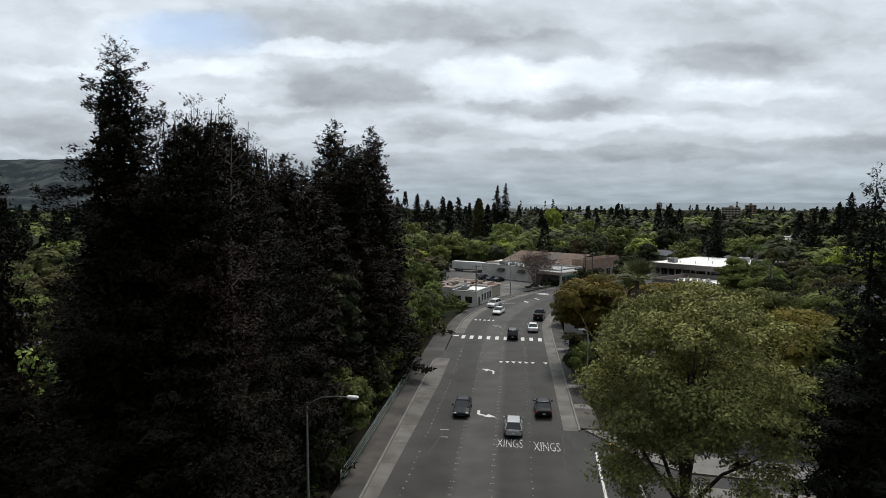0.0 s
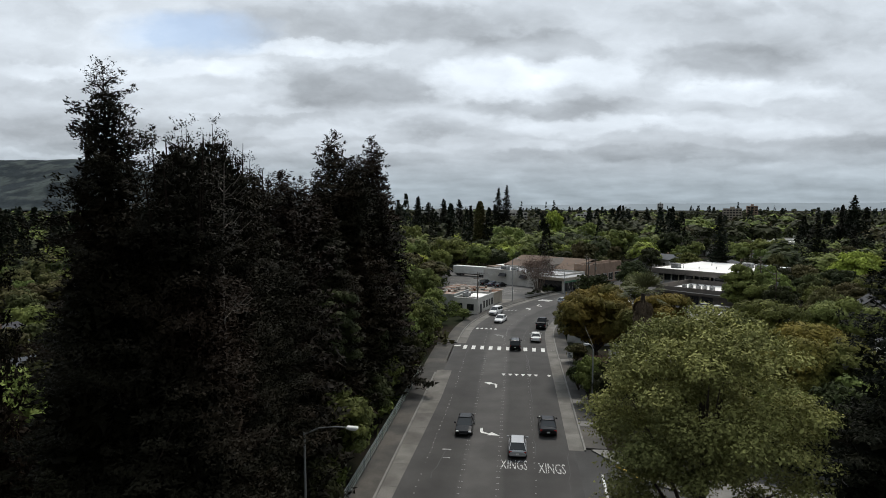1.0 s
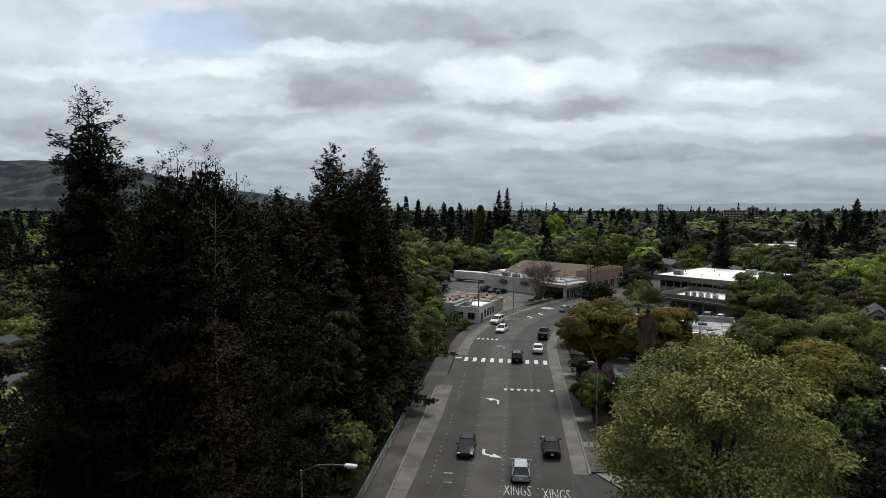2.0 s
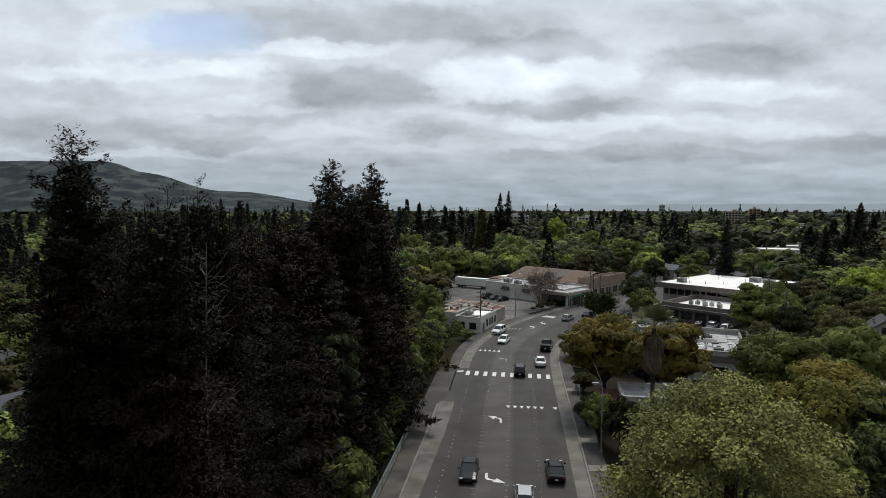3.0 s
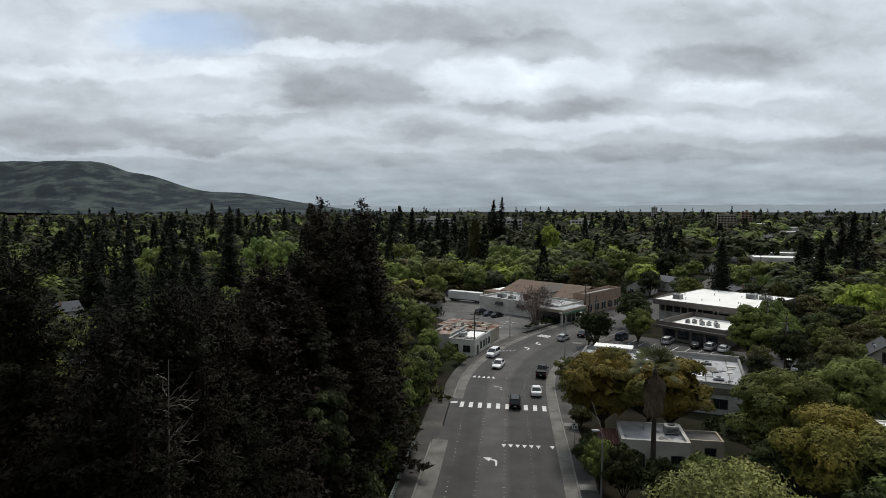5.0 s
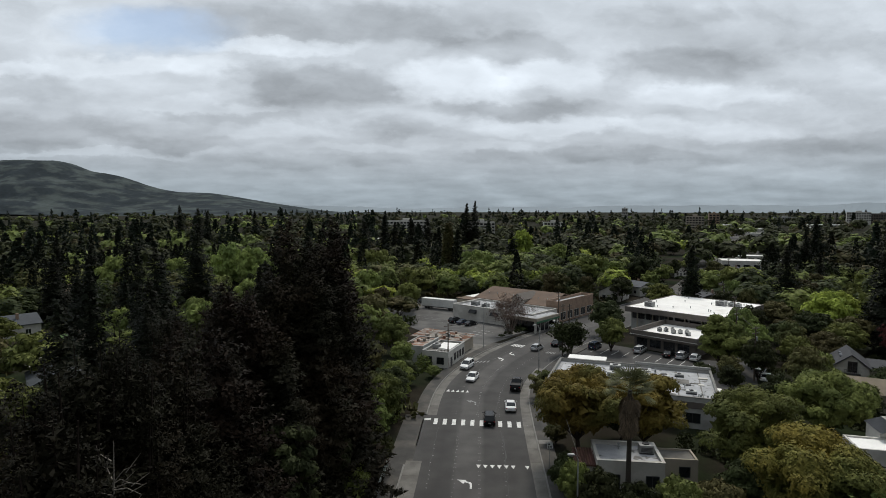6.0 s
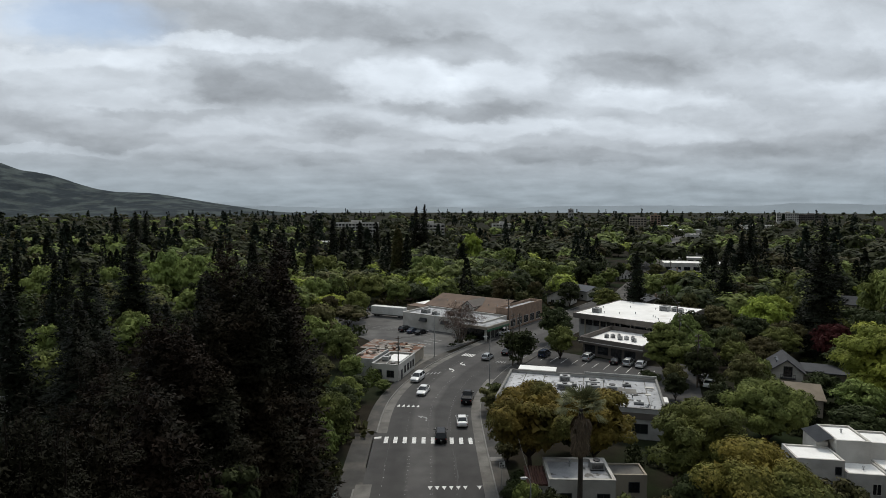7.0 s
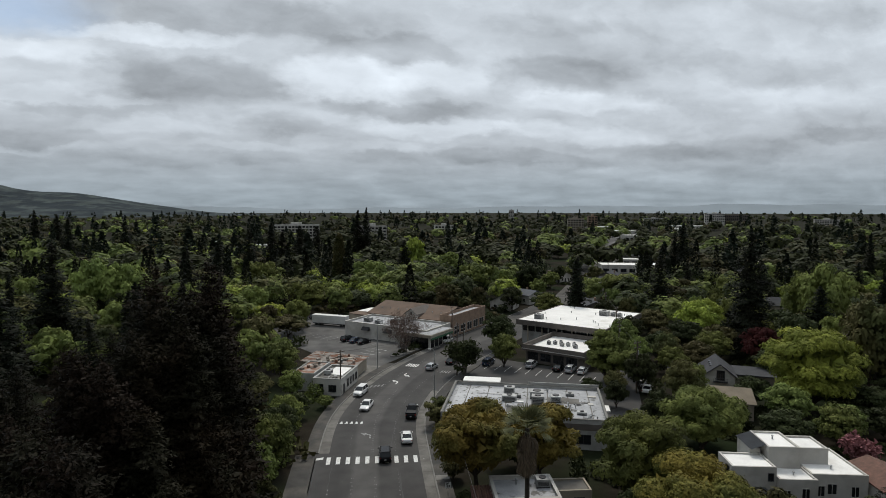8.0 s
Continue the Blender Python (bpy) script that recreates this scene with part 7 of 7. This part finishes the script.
def utility_pole(x, y, h, turn, label="dark wooden utility pole with crossarms"):
    ob = thing("utility_pole", (x, y, 0), label, "utility pole", "utility poles", turn=turn)
    part("pole", tube(bmesh.new(), ((0, 0, -0.3), (0, 0, h)), (0.16, 0.10), 8), M["wood"], ob)
    for z in (h - 0.5, h - 1.5):
        arm = part("crossarm", boxes((-1.1, -0.05, z, 1.1, 0.05, z + 0.12)), M["wood"], ob)
        for x in (-1.0, -0.5, 0.5, 1.0):
            part("insulator", tube(bmesh.new(), ((x, 0, z + 0.12), (x, 0, z + 0.3)), (0.05, 0.035), 6), M["stucco_grey"], arm)
    part("transformer", tube(bmesh.new(), ((0.32, 0, h - 2.9), (0.32, 0, h - 2.1)), 0.2, 8), M["steel"], ob)


POLES = ((6.8, 133.2, 9.6, 0.5), (33.6, 141.8, 12.2, 0.9), (42.4, 181.4, 9.4, 0.8), (66.6, 121.0, 11.0, 0.4), (74.5, 142.0, 11.0, 0.6), (84.0, 160.0, 11.0, 0.6), (97.0, 190.0, 10.5, 0.6), (122.0, 232.0, 10.5, 0.5), (152.0, 288.0, 10.5, 0.5), (36.0, 145.2, 11.6, 0.9), (216.0, 410.0, 10.5, 0.5), (260.0, 490.0, 10.5, 0.5), (290.0, 540.0, 10.5, 0.5))
for p in POLES:
    utility_pole(*p)


def wire(a, b, sag=0.5, label="thin black overhead cable"):
    a, b = Vector(a), Vector(b)
    bm = tube(bmesh.new(), [a.lerp(b, k / 10) - Vector((0, 0, 4 * sag * (k / 10) * (1 - k / 10))) for k in range(11)], 0.022, 4)
    tagged(new("overhead_cable", mesh_of(bm, "overhead_cable", M["wire"])), label, "cable", "overhead cables")


for a, b in (((33.6, 141.8, 11.8), (42.4, 181.4, 9.0)), ((24.6, 125.2, 10.6), (33.6, 141.8, 11.2)), ((24.6, 125.2, 10.4), (17.0, 69.8, 7.9)), ((66.6, 121.0, 10.6), (74.5, 142.0, 10.6)), ((74.5, 142.0, 10.6), (84.0, 160.0, 10.6)),
             ((84.0, 160.0, 10.6), (97.0, 190.0, 10.1)), ((17.0, 69.8, 7.8), (22.0, 74.0, 4.0)), ((6.8, 133.2, 9.2), (33.6, 141.8, 11.0))):
    wire(a, b)


def post_sign(x, y, w, h, z, turn, label, rows):
    """A sign plate on a post; its writing as plain bars."""
    ob = thing("road_sign", (x, y, 0), label, "sign", turn=turn)
    part("post", tube(bmesh.new(), ((0, 0, 0), (0, 0, z + h)), 0.035, 6), M["steel"], ob)
    plate = part("plate", bevelled(boxes((-w / 2, -0.07, z, w / 2, -0.045, z + h)), 0.008), M["sign_white"], ob)
    bm = bmesh.new()
    for x0, z0, x1, z1 in rows:
        box(bm, x0 * w / 2, -0.078, z + z0 * h, x1 * w / 2, -0.072, z + z1 * h)
    part("marking", bm, M["black_ink"], plate)


post_sign(17.3, 84.0, 0.75, 0.8, 2.8, radians(4), "white square road sign with black markings by the path",
          ((-0.7, 0.62, 0.1, 0.86), (-0.6, 0.15, -0.2, 0.55), (0.1, 0.15, 0.6, 0.5), (-0.85, 0.04, 0.85, 0.08), (-0.85, 0.92, 0.85, 0.96)))
post_sign(13.6, 44.3, 0.6, 0.75, 1.7, radians(8), "small white regulatory sign on a post", ((-0.8, 0.66, 0.8, 0.82), (-0.8, 0.4, 0.8, 0.56), (-0.5, 0.12, 0.5, 0.3)))
post_sign(89.0, 126.0, 0.8, 0.8, 4.0, radians(-20), "small white square sign on a tall post", ((-0.5, 0.3, 0.5, 0.7),))


# ---- vehicles ----
def car(label, paint, x, y, heading, kind="sedan", group="cars on the street"):
    """heading: the way that the car faces, as a vector. Sections run from the tail to the nose."""
    ob = thing("car" if kind != "pickup" else "pickup_truck", (x, y, 0.006), label, "car" if kind != "pickup" else "truck", group, turn=math.atan2(heading[1], heading[0]))
    L, W, H = {"sedan": (4.7, 1.82, 1.45), "hatch": (4.4, 1.76, 1.49), "suv": (4.7, 1.88, 1.72), "pickup": (5.8, 2.02, 1.92)}[kind]
    belt = {"sedan": 0.94, "hatch": 0.98, "suv": 1.10, "pickup": 1.20}[kind]
    deck = {"sedan": 0.98, "hatch": 0.98, "suv": 1.10, "pickup": 1.22}[kind]
    nose = {"sedan": 0.72, "hatch": 0.74, "suv": 0.92, "pickup": 1.12}[kind]
    bm = bmesh.new()
    rows = []
    for f, top, wid, low in ((0.0, deck * 0.80, 0.86, 0.42), (0.02, deck * 0.95, 0.92, 0.32), (0.10, deck, 0.97, 0.24), (0.22, deck, 1.0, 0.20), (0.45, belt, 1.0, 0.19), (0.66, belt, 1.0, 0.19), (0.76, belt * 0.5 + nose * 0.55, 0.99, 0.20), (0.90, nose * 1.02, 0.96, 0.22), (0.98, nose * 0.92, 0.88, 0.28), (1.0, nose * 0.72, 0.80, 0.38)):
        w = W / 2 * wid
        px = L * (f - 0.5)
        prof = ((-w * 0.90, low), (-w, low + 0.16), (-w, top - 0.22), (-w * 0.93, top - 0.05), (-w * 0.55, top), (w * 0.55, top), (w * 0.93, top - 0.05), (w, top - 0.22), (w, low + 0.16), (w * 0.90, low))
        rows.append([bm.verts.new((px, py, pz)) for py, pz in prof])
    for a, b in zip(rows, rows[1:]):
        for i in range(10):
            j = (i + 1) % 10
            bm.faces.new((a[i], b[i], b[j], a[j]))
    bm.faces.new(rows[0])
    bm.faces.new(rows[-1][::-1])
    bmesh.ops.recalc_face_normals(bm, faces=bm.faces[:])
    part("body", bm, M[paint], ob, smooth=False)
    cab = {"sedan": (0.12, 0.30, 0.56, 0.74), "hatch": (0.02, 0.16, 0.56, 0.80), "suv": (0.02, 0.10, 0.58, 0.76), "pickup": (0.40, 0.45, 0.62, 0.74)}[kind]
    wb, wt = W / 2 * 0.93, W / 2 * 0.70
    zb = belt - 0.06
    xs = [L * (f - 0.5) for f in cab]

    def shell(x0, x1, x2, x3, z0, z1, w0, w1):
        bm = bmesh.new()
        lo = [bm.verts.new(p) for p in ((x0, -w0, z0), (x3, -w0 * 0.97, z0), (x3, w0 * 0.97, z0), (x0, w0, z0))]
        hi = [bm.verts.new(p) for p in ((x1, -w1, z1), (x2, -w1, z1), (x2, w1, z1), (x1, w1, z1))]
        bm.faces.new(lo[::-1])
        bm.faces.new(hi)
        for i in range(4):
            bm.faces.new((lo[i], lo[(i + 1) % 4], hi[(i + 1) % 4], hi[i]))
        return bm
    part("glasshouse", shell(*xs, zb, H - 0.05, wb, wt), M["car_glass"], ob, "dark tinted glass")
    part("roof", bevelled(shell(xs[1] - 0.06, xs[1], xs[2], xs[2] + 0.06, H - 0.049, H + 0.01, wt + 0.03, wt - 0.03), 0.015), M[paint], ob)
    bm = bmesh.new()
    for s in (-1, 1):
        for (xa, xb) in ((xs[0], xs[1]), (xs[3], xs[2]), ((xs[0] + xs[3]) / 2 - 0.05, (xs[1] + xs[2]) / 2 - 0.05)):
            tube(bm, ((xa, s * wb, zb), (xb, s * (wt + 0.01), H - 0.04)), 0.04, 4)
    part("pillar_frame", bm, M[paint], ob)
    for fx in (0.19, 0.81):
        for s in (-1, 1):
            r = 0.33 if kind in ("sedan", "hatch") else 0.39
            cx, cy = L * (fx - 0.5), s * (W / 2 - 0.10)
            wh = part("wheel", tube(bmesh.new(), ((cx, cy - 0.11, r), (cx, cy + 0.11, r)), r, 14), M["tyre"], ob)
            part("rim", tube(bmesh.new(), ((cx, cy + s * 0.111, r), (cx, cy + s * 0.125, r)), (r * 0.62, r * 0.55), 10), M["rim"], wh)
    for s in (-1, 1):
        part("headlight", bevelled(boxes((L * 0.455, s * W * 0.36 - 0.17, nose * 0.74, L * 0.492, s * W * 0.36 + 0.17, nose * 0.92)), 0.02), M["lamp_clear"], ob)
        part("taillight", bevelled(boxes((-L * 0.497, s * W * 0.39 - 0.13, deck * 0.66, -L * 0.475, s * W * 0.39 + 0.13, deck * 0.86)), 0.015), M["lamp_red"], ob)
        part("mirror", bevelled(boxes((xs[3] - 0.42, s * (W / 2 + 0.1) - 0.1, belt, xs[3] - 0.26, s * (W / 2 + 0.1) + 0.1, belt + 0.15)), 0.03), M[paint], ob)
    part("number_plate", boxes((-L * 0.5 - 0.02, -0.16, deck * 0.52, -L * 0.5 + 0.02, 0.16, deck * 0.52 + 0.15)), M["plate"], ob)
    part("grille", boxes((L * 0.5 - 0.10, -W * 0.24, nose * 0.48, L * 0.5 + 0.012, W * 0.24, nose * 0.68)), M["dark_trim"], ob)
    if kind == "pickup":
        x0, x1 = -L / 2 + 0.12, xs[0] - 0.12
        part("bed_floor", boxes((x0, -W / 2 * 0.82, deck - 0.04, x1, W / 2 * 0.82, deck + 0.01)), M["tyre"], ob, "black open cargo bed")
        bm = boxes((x0 - 0.1, -W / 2 * 0.98, deck, x1, -W / 2 * 0.83, deck + 0.16), (x0 - 0.1, W / 2 * 0.83, deck, x1, W / 2 * 0.98, deck + 0.16), (x0 - 0.1, -W / 2 * 0.83, deck, x0, W / 2 * 0.83, deck + 0.16))
        part("bed_rail", bm, M[paint], ob)
    return ob


def at_spot(label, paint, x, y, back, kind):
    """A car at a place on the street, turned along it."""
    t = street_dir(s_at(y))
    car(label, paint, x, y, (-t.x, -t.y) if back else (t.x, t.y), kind)


at_spot("black sedan coming down the street", "car_black", 1.9, 64.3, True, "sedan")
at_spot("silver-white hatchback driving away", "car_silver", 6.9, 58.6, False, "hatch")
at_spot("black sedan driving away in the outer lane", "car_black", 10.8, 64.2, False, "sedan")
at_spot("black pickup truck driving away past the trees", "car_black", 19.0, 119.0, False, "pickup")
at_spot("white sedan with dark roof glass driving away", "car_white", 16.0, 107.5, False, "sedan")
at_spot("black sport utility vehicle crossing the crosswalk", "car_black", 11.6, 101.4, False, "suv")
at_spot("white sport utility vehicle coming round the bend", "car_white", 10.9, 133.6, True, "suv")
at_spot("white sedan coming round the bend", "car_white", 11.2, 124.8, True, "sedan")
at_spot("silver hatchback driving away round the bend", "car_silver", 29.2, 148.8, False, "hatch")
at_spot("dark sedan driving away beside the pole", "car_black", 35.2, 153.0, False, "sedan")
at_spot("white sport utility vehicle waiting by the shop", "car_white", 39.4, 175.6, True, "suv")
for x, y, k, paint, label in ((11.9, 183.6, "suv", "car_black", "black sport utility vehicle parked in the lot"), (14.0, 181.4, "sedan", "car_blue", "dark blue sedan parked in the lot"), (16.1, 179.3, "sedan", "car_black", "black sedan parked in the lot")):
    car(label, paint, x, y, (0.72, 0.69), k, "parked cars")
for x, y, k, paint, label in ((43.6, 149.6, "suv", "car_blue", "dark blue sport utility vehicle parked by the offices"), (53.0, 145.0, "suv", "car_silver", "silver sport utility vehicle parked by the offices"), (58.2, 141.0, "sedan", "car_black", "dark sedan parked by the offices"),
                              (60.4, 139.0, "suv", "car_silver", "silver sport utility vehicle parked by the offices"), (62.6, 137.3, "hatch", "car_white", "white hatchback parked by the offices"), (69.5, 121.5, "sedan", "car_white", "white sedan parked beside the lane"),
                              (70.5, 125.5, "hatch", "car_silver", "silver hatchback parked beside the lane"), (117.5, 151.0, "suv", "car_black", "dark vehicle parked on a garden drive"), (88.0, 222.0, "sedan", "car_white", "white sedan parked in the side street"), (92.0, 229.0, "suv", "car_black", "dark vehicle parked in the side street"),
                              (54.0, 208.0, "sedan", "car_blue", "dark blue sedan parked behind the hall"), (-1.0, 216.0, "suv", "car_black", "dark vehicle parked at the back of the lot"), (3.5, 221.0, "suv", "car_black", "dark vehicle parked at the back of the lot")):
    car(label, paint, x, y, (0.64, 0.77), k, "parked cars")
